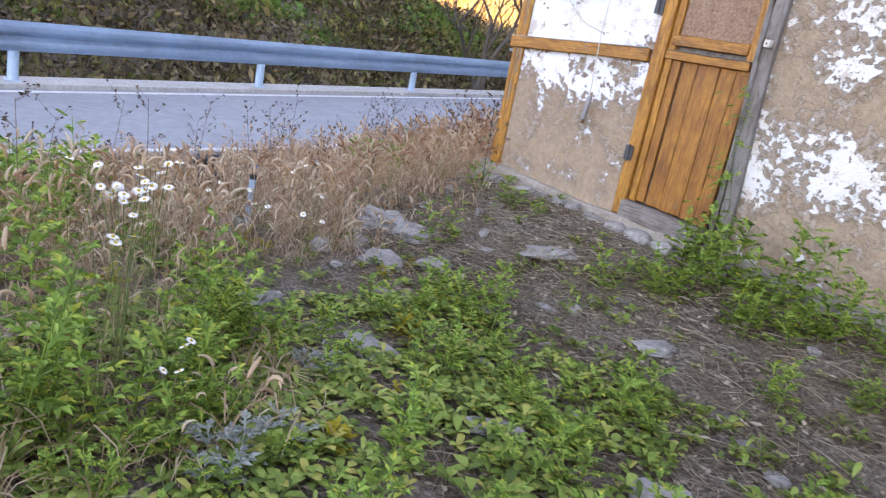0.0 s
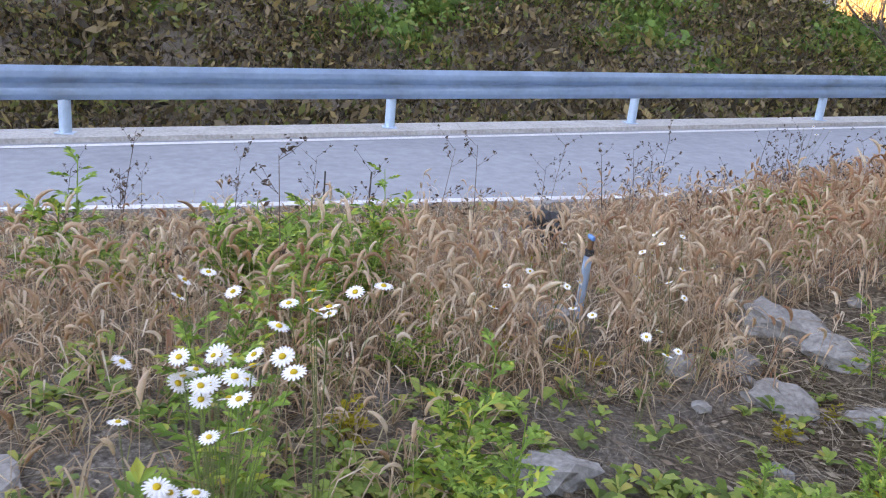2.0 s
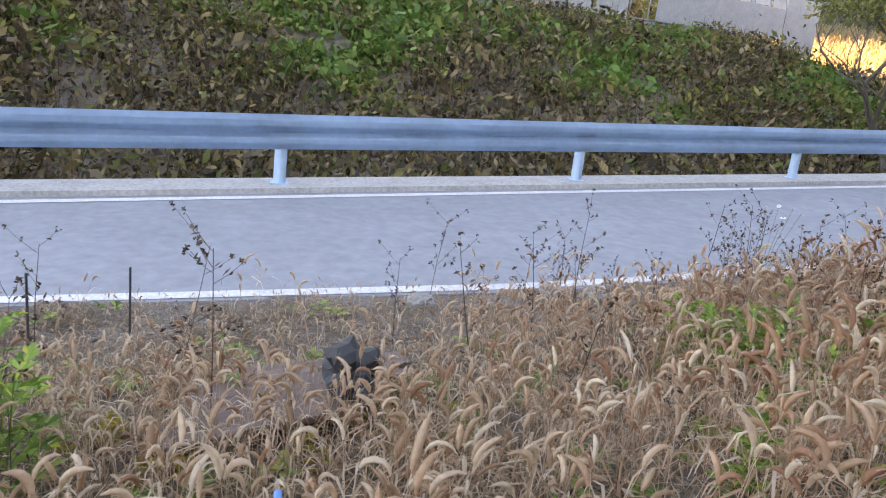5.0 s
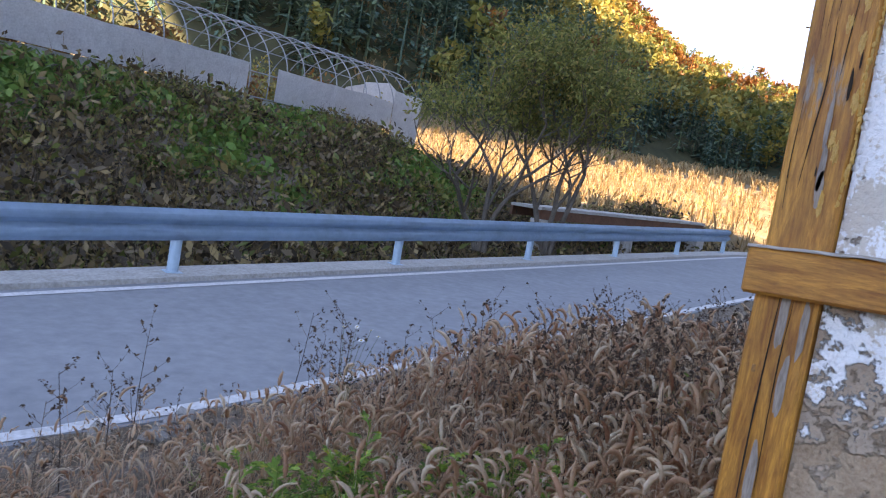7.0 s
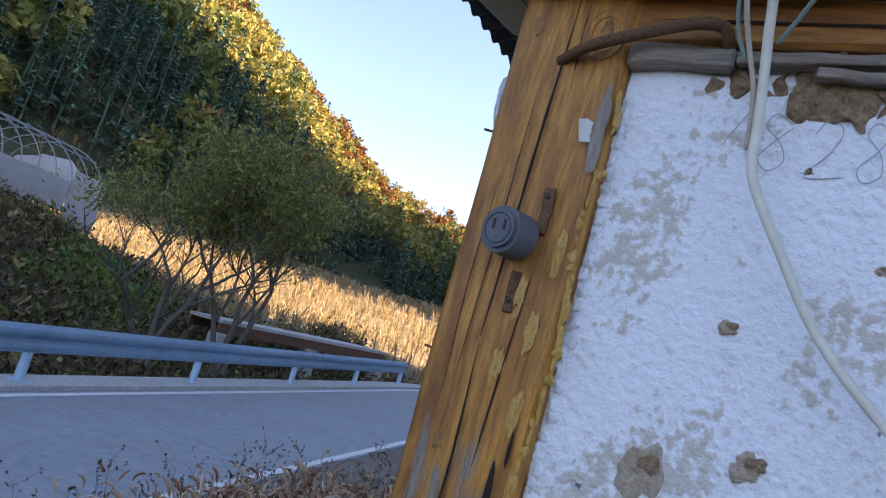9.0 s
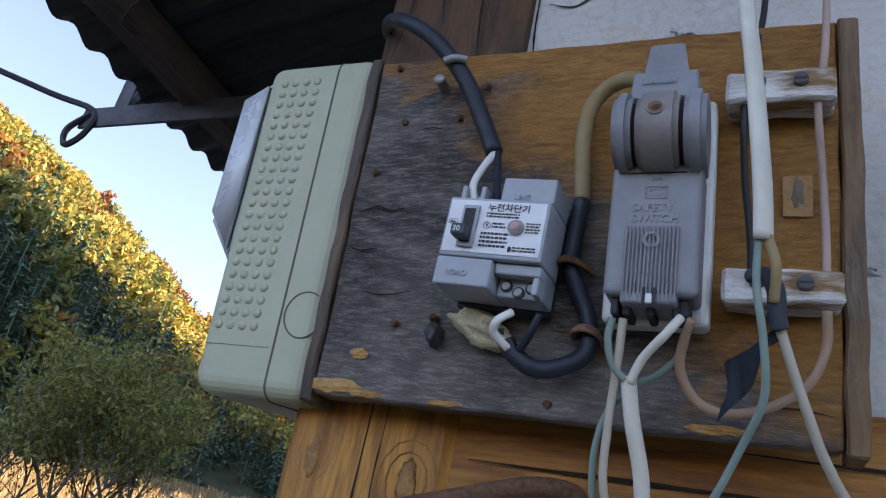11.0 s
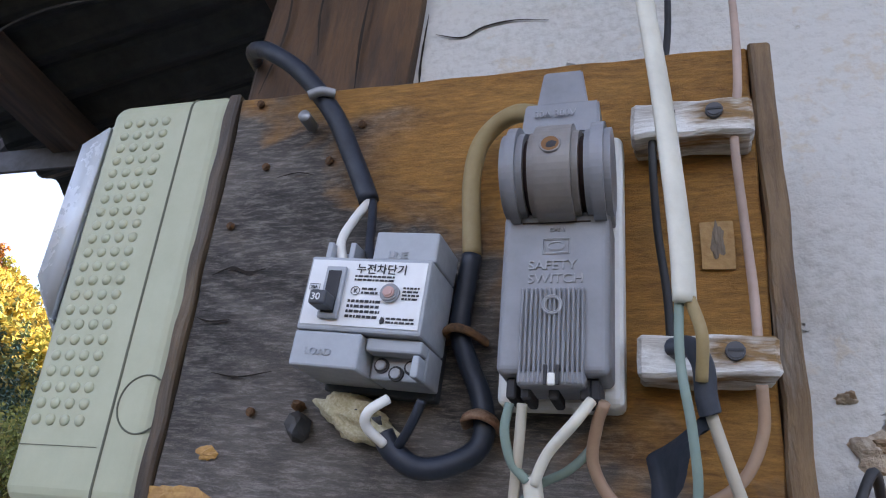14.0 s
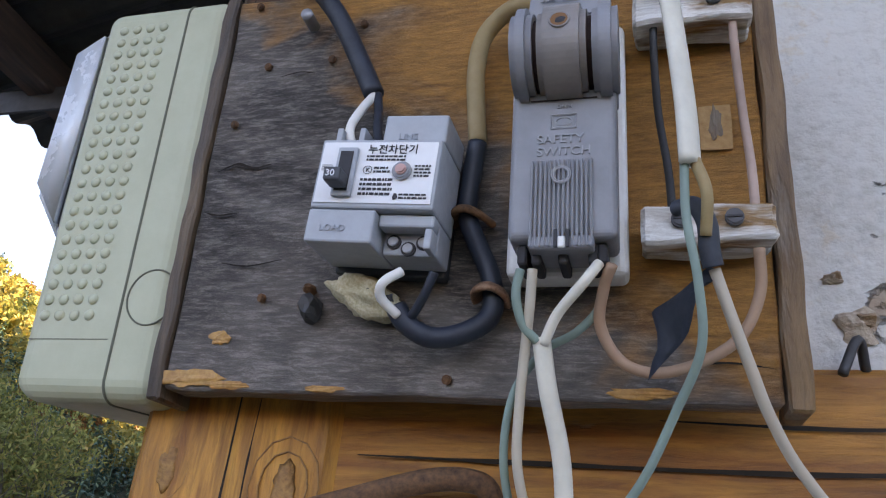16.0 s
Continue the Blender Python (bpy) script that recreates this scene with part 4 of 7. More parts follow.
def build_meter_box():
    box = thing("meter_box", "cream plastic meter box with rows of round studs, beside the board", "meter box", at=(0.0, -0.036, 2.16))
    shell = block(-0.040, 0.0562, 0.0, 0.125, -0.0048, 0.2385, 0.011, 5)
    for v in shell.verts:
        v.co.x += 0.010 * max(0.0, 1 - v.co.z / 0.05) ** 2 if v.co.x < 0 else 0
        v.co.x += 0.006 * v.co.z / 0.24 if v.co.x < 0 else 0
    part("shell", shell, M_CREAM, box)
    loop = []
    for cy, cz, start in ((0.114, 0.2275, 0), (0.011, 0.2275, 1), (0.011, 0.0062, 2), (0.114, 0.0062, 3)):
        for k in range(7):
            a = math.pi / 2 * (start + k / 6)
            loop.append((0.0266, cy + 0.011 * math.cos(a), cz + 0.011 * math.sin(a)))
    part("seam_gasket", tube(loop + loop[:1], 0.0008, 6, 1, ends=False), M_SEAM, box, "dark rubber seam")
    cover = bmesh.new()
    outer = [(-0.0345, 0.006, 0.085), (-0.0345, 0.118, 0.085), (-0.0335, 0.118, 0.232), (-0.0335, 0.006, 0.232)]
    inner = [(-0.069, 0.014, 0.124), (-0.069, 0.110, 0.124), (-0.067, 0.110, 0.222), (-0.067, 0.014, 0.222)]
    a, b = [cover.verts.new(p) for p in outer], [cover.verts.new(p) for p in inner]
    for i in range(4):
        cover.faces.new((a[i], a[(i + 1) % 4], b[(i + 1) % 4], b[i]))
    cover.faces.new(b)
    cover.faces.new(a[::-1])
    bmesh.ops.bevel(cover, geom=cover.edges[:], offset=0.005, segments=4, affect="EDGES")
    part("window_cover", cover, M_CLEAR, box, "milky blue-white plastic window cover", True)
    s = bmesh.new()
    bmesh.ops.create_uvsphere(s, u_segments=12, v_segments=6, radius=0.0031)
    for v in s.verts:
        v.co.y *= 0.6
    stud = part("stud", s, M_CREAM, box, smooth=True)
    stud.location = (-0.0196, 0.0, 0.0395)
    for i in range(4):
        for j in range(22):
            if i or j:
                c = new("stud", stud.data)
                c.parent, c.location = box, (-0.0196 + 0.0093 * i + 0.00012 * j, 0.0, 0.0395 + 0.00862 * j)
    part("knockout_ring", tube([(0.0455 + 0.0142 * math.cos(t) - 0.002, -0.0002, 0.0490 + 0.0148 * math.sin(t)) for t in [k * math.pi / 20 + math.pi / 3.2 for k in range(31)]], 0.0005, 5, 1, ends=False), M_SEAM, box, "scored knock-out circle")
    part("mould_line", block(-0.026, 0.023, -0.0003, 0.0006, 0.0265, 0.0269), M_SEAM, box)
    on_board(box)
    return box


M_SEAM = plain("seam_dark", (0.12, 0.125, 0.09), 0.6)
build_meter_box()


def build_breaker():
    x0, y0, z0 = 0.182, BOARD_Y, 2.27
    br = thing("circuit_breaker", "grey earth leakage breaker with white label, switched down", "circuit breaker", at=(x0, y0, z0))
    def loc(a, b, c, d, e, f, bevel=0.0012):
        return block(a - x0, b - x0, c - y0, d - y0, e - z0, f - z0, bevel)
    part("base", loc(0.1545, 0.2115, -0.0525, -0.0425, 2.2400, 2.308), M_DARKBASE, br, "dark back plate")
    body = part("body", loc(0.153, 0.213, -0.092, -0.053, 2.2605, 2.2975), M_GREYPLASTIC, br)
    part("line_cover", loc(0.1815, 0.213, -0.0875, -0.053, 2.298, 2.3135), M_GREYPLASTIC, br, "raised cover marked for the supply side")
    part("terminal_shelf", loc(0.155, 0.181, -0.068, -0.053, 2.298, 2.309), M_GREYPLASTIC, br)
    part("terminal_wall", loc(0.155, 0.158, -0.083, -0.0685, 2.298, 2.309, 0.0006), M_GREYPLASTIC, br)
    part("terminal_wall", loc(0.167, 0.170, -0.083, -0.0685, 2.298, 2.309, 0.0006), M_GREYPLASTIC, br)
    part("load_cover", loc(0.153, 0.1862, -0.092, -0.053, 2.2430, 2.2600), M_GREYPLASTIC, br, "raised cover marked for the load side")
    part("terminal_shelf", loc(0.1866, 0.213, -0.076, -0.053, 2.2430, 2.2600), M_GREYPLASTIC, br)
    part("terminal_step", loc(0.1866, 0.213, -0.087, -0.0765, 2.2535, 2.2600), M_GREYPLASTIC, br)
    part("terminal_cheek", loc(0.2095, 0.213, -0.0875, -0.0765, 2.2430, 2.2530, 0.0008), M_GREYPLASTIC, br)
    for x, z in ((0.192, 2.2495), (0.1995, 2.2462), (0.2065, 2.2495)):
        well = part("terminal_well", disc((x - x0, -0.0765 - y0, z - z0), (0, 1, 0), 0.0036, 0.0014, 14), M_INK, br)
        part("terminal_screw", disc((x - x0, -0.0775 - y0, z - z0), (0, 1, 0), 0.0025, 0.0024, 10, bevel=0.0004), M_GREYMETAL, well)
    for x in (0.1625, 0.1755):
        part("terminal_screw", disc((x - x0, -0.069 - y0, 2.3035 - z0), (0, 1, 0), 0.0032, 0.003, 10, bevel=0.0004), M_GREYMETAL, br)
    yl = -0.0926
    label = part("label_plate", block(0.1545 - x0, 0.2115 - x0, yl - y0, yl + 0.0005 - y0, 2.2630 - z0, 2.2955 - z0, 0.0001), M_LABEL, br, "white printed label")
    part("lever_frame", loc(0.1635, 0.1735, -0.0955, -0.0930, 2.2655, 2.2915, 0.0008), M_GREYPLASTIC, br)
    part("lever_slot", loc(0.1653, 0.1717, -0.0962, -0.0956, 2.268, 2.289, 0.0002), M_INK, br)
    lever = part("lever", loc(0.1635, 0.1718, -0.107, -0.0963, 2.2685, 2.2755, 0.0012), M_LEVER, br, "dark lever")
    yt = yl - 0.0004 - y0
    letters("30", 0.0046, 0.1648 - x0, -0.1073 - y0, 2.2704 - z0, lever, M_LABEL)
    letters("\ub204\uc804\ucc28\ub2e8\uae30", 0.0054, 0.1775 - x0, yt, 2.2895 - z0, label, M_INK)
    letters("30A", 0.0022, 0.1562 - x0, yt, 2.2805 - z0, label, M_INK)
    letters("K", 0.003, 0.1782 - x0, yt, 2.2793 - z0, label, M_INK)
    part("mark_ring", tube([(0.1790 - x0 + 0.0021 * math.cos(t), yt, 2.2803 - z0 + 0.0021 * math.sin(t)) for t in [k * math.pi / 10 for k in range(21)]], 0.00018, 4, 1, ends=False), M_INK, label)
    part("print_box", tube([(0.1558 - x0, yt, 2.2800 - z0), (0.1608 - x0, yt, 2.2800 - z0), (0.1608 - x0, yt, 2.2828 - z0), (0.1558 - x0, yt, 2.2828 - z0), (0.1558 - x0, yt, 2.2800 - z0)], 0.00014, 4, 1, ends=False), M_INK, label)
    bars(0.1775 - x0, 0.1975 - x0, 2.2850 - z0, 2.2886 - z0, 2, yt, label, M_INK, seed=1)
    bars(0.1820 - x0, 0.1900 - x0, 2.2785 - z0, 2.2825 - z0, 2, yt, label, M_INK, seed=2)
    bars(0.1762 - x0, 0.1925 - x0, 2.2665 - z0, 2.2765 - z0, 4, yt, label, M_INK, seed=3)
    bars(0.2018 - x0, 0.2100 - x0, 2.2765 - z0, 2.2835 - z0, 4, yt, label, M_INK, seed=4)
    bars(0.1962 - x0, 0.2095 - x0, 2.2650 - z0, 2.2685 - z0, 2, yt, label, M_INK, seed=5)
    part("maker_mark", blob((0.1945 - x0, yt, 2.2665 - z0), (0.0011, 0.0002, 0.0018), 3, 0.5, 2), M_INK, label)
    letters("LINE", 0.0048, 0.1895 - x0, -0.0879 - y0, 2.2995 - z0, br, M_EMBOSS, thick=0.0003)
    letters("LOAD", 0.0048, 0.1600 - x0, -0.0924 - y0, 2.2485 - z0, br, M_EMBOSS, thick=0.0003)
    part("button_collar", disc((0.1962 - x0, -0.0938 - y0, 2.2796 - z0), (0, 1, 0), 0.0046, 0.003, 20, bevel=0.0008), M_SWITCH, br)
    part("button", disc((0.1962 - x0, -0.0955 - y0, 2.2796 - z0), (0, 1, 0), 0.0027, 0.003, 16, bevel=0.0008), M_BUTTON, br, "pink test button")
    seat = Matrix.Translation((0.1786, BOARD_Y, 2.2478)) @ Matrix.Rotation(radians(3.9), 4, "Y") @ Matrix.Diagonal((0.92, 0.85, 0.885, 1)) @ Matrix.Translation((-0.183, -BOARD_Y, -2.2793))
    on_board(br, seat)
    return br


M_DARKBASE = plain("breaker_back", (0.035, 0.04, 0.045), 0.5)
M_EMBOSS = plain("embossed_grey", (0.33, 0.36, 0.39), 0.35)
build_breaker()


def build_switch():
    x0, y0, z0 = 0.2625, BOARD_Y, 2.3
    sw = thing("safety_switch", "grey bakelite safety switch on a white porcelain base", "switch", at=(x0, y0, z0))
    def loc(a, b, c, d, e, f, bevel=0.0015, seg=2):
        return block(a - x0, b - x0, c - y0, d - y0, e - z0, f - z0, bevel, seg)
    part("porcelain_base", loc(0.2313, 0.2818, -0.060, -0.0425, 2.2085, 2.3310, 0.0035, 3), M_PORCELAIN, sw, "white porcelain base")
    part("cover", loc(0.2362, 0.2785, -0.0850, -0.0605, 2.2150, 2.2815, 0.003, 4), M_SWITCH, sw)
    for k in range(14):
        x = 0.2450 + 0.00178 * k
        part("rib", loc(x, x + 0.00105, -0.0868, -0.0852, 2.2112, 2.2482, 0.0004, 1), M_SWITCH, sw)
    part("tongue", loc(0.2445, 0.2697, -0.0862, -0.062, 2.2105, 2.2160, 0.0015), M_SWITCH, sw)
    part("fold_line", loc(0.2440, 0.2710, -0.0854, -0.0848, 2.2760, 2.2766, 0.0001, 1), M_RUSTDARK, sw)
    for x in (0.2546, 0.2592):
        part("latch_slot", loc(x, x + 0.0014, -0.0874, -0.0863, 2.2106, 2.2180, 0.0002, 1), M_INK, sw)
    part("latch", loc(0.2561, 0.2591, -0.0880, -0.0863, 2.2102, 2.2150, 0.0008, 2), M_PORCELAIN, sw, "pale latch tongue")
    for x in (0.2415, 0.2470, 0.2575, 0.2690, 0.2725):
        part("cable_mouth", loc(x - 0.0019, x + 0.0019, -0.0795, -0.0606, 2.2068, 2.2149, 0.0008, 1), M_INK, sw)
    axle = (-0.0870, 2.2965)
    for a, b, m in ((0.2372, 0.2462, M_SWITCH), (0.2482, 0.2678, M_BARREL), (0.2700, 0.2800, M_SWITCH)):
        part("barrel", disc(((a + b) / 2 - x0, axle[0] - y0, axle[1] - z0), (1, 0, 0), 0.0203, b - a, 48, bevel=0.0026), m, sw, smooth=False)
        part("barrel_web", loc(a + 0.001, b - 0.001, -0.0846, -0.0602, 2.2842, 2.3140, 0.001), m, sw)
    part("barrel_core", disc((0.2586 - x0, axle[0] - y0, axle[1] - z0), (1, 0, 0), 0.0150, 0.040, 24), M_RUSTDARK, sw)
    centre = Vector((0.2577 - x0, axle[0] - y0, axle[1] - z0))
    face = Vector((0, -math.cos(0.14), math.sin(0.14)))
    part("pivot_rim", tube([centre + face * 0.0203 + Vector((0.0038 * math.cos(t), 0.0038 * math.sin(t) * math.sin(0.14), 0.0038 * math.sin(t) * math.cos(0.14))) for t in [k * math.pi / 10 for k in range(21)]], 0.0005, 6, 1, ends=False), M_BARREL, sw)
    part("pivot_hole", disc(centre + face * 0.0201, face, 0.0038, 0.0010, 18), M_RUSTHOLE, sw, "rusty pivot hole")
    part("pivot_bore", blob(centre + face * 0.0203 + Vector((0.0004, 0, -0.0008)), (0.0026, 0.0008, 0.0024), 5, 0.4, 2), M_INK, sw)
    def taper(name, low, high, bevel):
        bm = bmesh.new()
        rings = [[bm.verts.new((x - x0, y - y0, z - z0)) for x, y in ((xa, ya), (xb, ya), (xb, yb), (xa, yb))] for xa, xb, ya, yb, z in (low, high)]
        for i in range(4):
            bm.faces.new((rings[0][i], rings[0][(i + 1) % 4], rings[1][(i + 1) % 4], rings[1][i]))
        bm.faces.new(rings[1])
        bm.faces.new(rings[0][::-1])
        bmesh.ops.bevel(bm, geom=bm.edges[:], offset=bevel, segments=2, affect="EDGES")
        part(name, bm, M_SWITCH, sw)
    taper("handle", (0.2415, 0.2745, -0.0862, -0.0650, 2.3170), (0.2425, 0.2738, -0.0838, -0.0650, 2.3342), 0.0008)
    taper("grip", (0.2470, 0.2690, -0.0820, -0.0660, 2.3343), (0.2490, 0.2660, -0.0785, -0.0660, 2.3545), 0.0008)
    letters("30A 300V", 0.0044, 0.2468 - x0, -0.0862 - y0, 2.3258 - z0, sw, M_SWITCHTEXT, thick=0.0003)
    letters("OPEN", 0.0024, 0.2548 - x0, -0.0853 - y0, 2.2722 - z0, sw, M_SWITCHTEXT, thick=0.0003)
    letters("SAFETY", 0.0054, 0.2470 - x0, -0.0853 - y0, 2.2562 - z0, sw, M_SWITCHTEXT, thick=0.0004, squash=1.06)
    letters("SWITCH", 0.0054, 0.2470 - x0, -0.0853 - y0, 2.2506 - z0, sw, M_SWITCHTEXT, thick=0.0004, squash=1.06)
    for w, h in ((0.0052, 0.0032), (0.0046, 0.0027)):
        part("badge", tube([(0.2578 + dx * w - x0, -0.0853 - y0, 2.2660 + dz * h - z0) for dx, dz in ((-1, -1), (1, -1), (1, 1), (-1, 1), (-1, -1))], 0.00025, 4, 1, ends=False), M_SWITCHTEXT, sw)
    part("badge_oval", tube([(0.2578 - x0 + 0.0033 * math.cos(t), -0.0853 - y0, 2.2660 - z0 + 0.0018 * math.sin(t)) for t in [k * math.pi / 10 for k in range(21)]], 0.0003, 4, 1, ends=False), M_SWITCHTEXT, sw)
    for r in (0.0037, 0.0030):
        part("round_mark", tube([(0.2571 - x0 + r * math.cos(t), -0.0870 - y0, 2.2412 - z0 + r * math.sin(t)) for t in [k * math.pi / 12 for k in range(25)]], 0.0004, 5, 1, ends=False), M_SWITCHTEXT, sw)
    on_board(sw)
    return sw


M_RUSTDARK = plain("rust_shadow", (0.03, 0.012, 0.010), 0.7)
M_RUSTHOLE = plain("rust_hole", (0.22, 0.09, 0.03), 0.6)
M_SWITCHTEXT = plain("switch_relief", (0.33, 0.335, 0.35), 0.35)
build_switch()


def build_cleats():
    for k, (z0, z1, x0, x1, xs) in enumerate(((2.3262, 2.3442, 0.2858, 0.3362, (0.3010, 0.3204)), (2.2205, 2.2372, 0.2870, 0.3378, (0.3020, 0.3222)))):
        o = Vector((0.312, BOARD_Y, (z0 + z1) / 2))
        cleat = thing("porcelain_cleat", "wire cleat with peeling white paint screwed to the board", "wire cleat", "wire cleats", at=o)
        for name, a, b in (("lower_half", BOARD_Y - 0.0005, BOARD_Y - 0.0095), ("upper_half", BOARD_Y - 0.0100, BOARD_Y - 0.0215)):
            bm = rough_block(x0, x1, b, a, z0, z1, (16, 2, 5), 0.0014, 0.0016, k * 7 + 1, 75)
            for v in bm.verts:
                v.co -= o
            part(name, bm, M_PAINTFLAKE, cleat)
        for x in xs:
            screw(x - o.x, -0.0230, 0.001, 0.0036, cleat, M_STEEL, M_INK)
        on_board(cleat)


build_cleats()


def cable(name, label, category, runs):
    """A cable of one or more runs: (part name, points, radius, material, label, flatness)."""
    o = Vector(runs[0][1][0])
    c = thing(name, label, category, "cables on the board", at=o)
    for pname, pts, r, m, lab, flat in runs:
        part(pname, tube([Vector(p) - o for p in pts], r * 0.84, 10, 8, None, flat), m, c, lab, True)
    return c


def build_cables():
    cable("supply_cable", "black rubber supply cable clipped to the board top", "cable", [
        ("sheath", [(0.0159, 0.0193, 2.5362), (0.0536, -0.0417, 2.4846), (0.0778, -0.0724, 2.4552), (0.0998, -0.0880, 2.4343), (0.1219, -0.0877, 2.4159), (0.1436, -0.0833, 2.3885), (0.1580, -0.0786, 2.3600), (0.1691, -0.0762, 2.3353)], 0.0062, M_NAVY, "", 1.0),
        ("wire", [(0.1691, -0.0762, 2.3353), (0.1668, -0.0844, 2.3198), (0.1653, -0.0907, 2.3043), (0.1682, -0.0914, 2.2926)], 0.0026, M_WHITEWIRE, "white wire", 1.0),
        ("wire", [(0.1710, -0.0763, 2.3353), (0.1743, -0.0807, 2.3198), (0.1776, -0.0871, 2.3042), (0.1810, -0.0899, 2.2924)], 0.0026, M_NAVY, "dark wire", 1.0),
        ("clip", [(0.1321, -0.0917, 2.3949), (0.1388, -0.0917, 2.3968), (0.1452, -0.0884, 2.3973)], 0.0032, M_GREYMETAL, "grey metal clip", 1.0),
        ("clip_screw", [(0.1282, -0.0747, 2.3880), (0.1286, -0.0866, 2.3861)], 0.004, M_GREYMETAL, "", 1.0)])
    cable("load_cable", "navy cable looping from the breaker up to the switch", "cable", [
        ("sheath", [(0.1916, -0.0750, 2.2202), (0.1962, -0.0734, 2.2136), (0.2067, -0.0711, 2.2079), (0.2204, -0.0689, 2.2106), (0.2309, -0.0663, 2.2199), (0.2303, -0.0672, 2.2367), (0.2235, -0.0678, 2.2535), (0.2186, -0.0683, 2.2682), (0.2201, -0.0706, 2.2880), (0.2224, -0.0725, 2.3041)], 0.0055, M_NAVY, "", 1.0),
        ("upper_sheath", [(0.2224, -0.0725, 2.3041), (0.2211, -0.0747, 2.3235), (0.2207, -0.0779, 2.3426), (0.2239, -0.0819, 2.3587), (0.2321, -0.0862, 2.3676), (0.2432, -0.0927, 2.3684), (0.2542, -0.0985, 2.3624)], 0.0053, M_TAN, "sun-bleached tan stretch", 1.0),
        ("wire", [(0.1964, -0.0874, 2.2309), (0.1899, -0.0905, 2.2244), (0.1882, -0.0859, 2.2199), (0.1934, -0.0775, 2.2154)], 0.0025, M_WHITEWIRE, "white wire", 1.0),
        ("wire", [(0.2100, -0.0859, 2.2308), (0.2063, -0.0829, 2.2235), (0.2012, -0.0780, 2.2172), (0.1962, -0.0734, 2.2136)], 0.0024, M_NAVY, "dark wire", 1.0),
        ("clip", [(0.2132, -0.0634, 2.2662), (0.2138, -0.0730, 2.2667), (0.2186, -0.0757, 2.2669), (0.2238, -0.0714, 2.2666), (0.2295, -0.0638, 2.2650)], 0.0042, M_RUST, "rusty saddle clip", 0.5),
        ("clip", [(0.2243, -0.0616, 2.2291), (0.2253, -0.0712, 2.2292), (0.2306, -0.0739, 2.2295), (0.2359, -0.0694, 2.2282), (0.2363, -0.0603, 2.2275)], 0.0042, M_COPPER, "copper band", 0.5)])
    cable("white_flat_cable", "yellowed white flat cable hanging down over the board", "cable", [
        ("sheath", [(0.2963, -0.1064, 2.6220), (0.2992, -0.1095, 2.5152), (0.3028, -0.1187, 2.4183), (0.3072, -0.1244, 2.3431), (0.3100, -0.1217, 2.2830), (0.3101, -0.1185, 2.2548)], 0.0064, M_WHITECABLE, "", 0.5),
        ("wire", [(0.3082, -0.1176, 2.2567), (0.3073, -0.1160, 2.2343), (0.3098, -0.1105, 2.2116), (0.3099, -0.1011, 2.1914), (0.3014, -0.0868, 2.1738), (0.2879, -0.0733, 2.1503), (0.2680, -0.0506, 2.1296)], 0.0020, M_GREENWIRE, "dull green wire", 1.0),
        ("wire", [(0.3119, -0.1177, 2.2566), (0.3148, -0.1173, 2.2431), (0.3140, -0.1097, 2.2299)], 0.0026, M_TAN, "brown wire", 1.0)])
    cable("taped_joint", "wire joint wrapped in loose blue-black tape", "cable joint", [
        ("tape_wrap", [(0.3051, -0.1050, 2.2444), (0.3111, -0.1091, 2.2431), (0.3149, -0.1085, 2.2363), (0.3154, -0.1053, 2.2264), (0.3164, -0.1027, 2.2210)], 0.0052, M_TAPE, "", 0.7),
        ("lead", [(0.3169, -0.1008, 2.2210), (0.3213, -0.0952, 2.2064), (0.3272, -0.0865, 2.1898), (0.3345, -0.0737, 2.1738), (0.3469, -0.0558, 2.1577), (0.3715, -0.0367, 2.1343), (0.4200, -0.0280, 2.1000)], 0.0026, M_BEIGEWIRE, "beige wire", 1.0)])
    flap = bmesh.new()
    rows = [[flap.verts.new((0.3105 - 0.021 * j / 8 + 0.0022 * math.sin(j * 0.8 + i), -0.080 - 0.004 * math.sin(j * 0.7) - 0.0015 * i, 2.204 - 0.0045 * i * (0.5 + j / 9) - 0.0022 * j + 0.0012 * math.sin(i * 2 + j))) for i in range(5)] for j in range(9)]
    for a, b in zip(rows, rows[1:]):
        for i in range(4):
            flap.faces.new((a[i], a[i + 1], b[i + 1], b[i]))
    bmesh.ops.solidify(flap, geom=flap.faces[:], thickness=0.0006)
    tape = on_board(tagged(link_mesh("tape_flap", flap, M_TAPE, True), "stiff loose end of blue-black tape on the joint", "tape"))
    cable("earth_wire", "pinkish wire running down through both cleats", "wire", [
        ("run", [(0.3501, -0.0672, 2.5528), (0.3464, -0.0823, 2.4383), (0.3413, -0.0950, 2.3746), (0.3376, -0.0902, 2.3472), (0.3391, -0.0776, 2.3117), (0.3384, -0.0816, 2.2760), (0.3373, -0.0799, 2.2436)], 0.0023, M_PINKWIRE, "", 1.0),
        ("lower_run", [(0.3373, -0.0795, 2.2399), (0.3366, -0.0736, 2.2236), (0.3282, -0.0694, 2.2072), (0.3120, -0.0676, 2.1971), (0.2957, -0.0676, 2.1935), (0.2832, -0.0707, 2.1974), (0.2760, -0.0778, 2.2095), (0.2781, -0.0873, 2.2213), (0.2814, -0.0942, 2.2274)], 0.0027, M_PINKWIRE2, "", 1.0)])
    cable("dark_wire", "thin dark wire passing behind the flat cable", "wire", [
        ("run", [(0.3190, -0.0604, 2.5553), (0.3163, -0.0714, 2.4407), (0.3077, -0.0839, 2.3767), (0.3039, -0.0891, 2.3482), (0.3040, -0.0785, 2.3125), (0.3063, -0.0785, 2.2768), (0.3062, -0.0788, 2.2442)], 0.0021, M_BLACKWIRE, "", 1.0)])
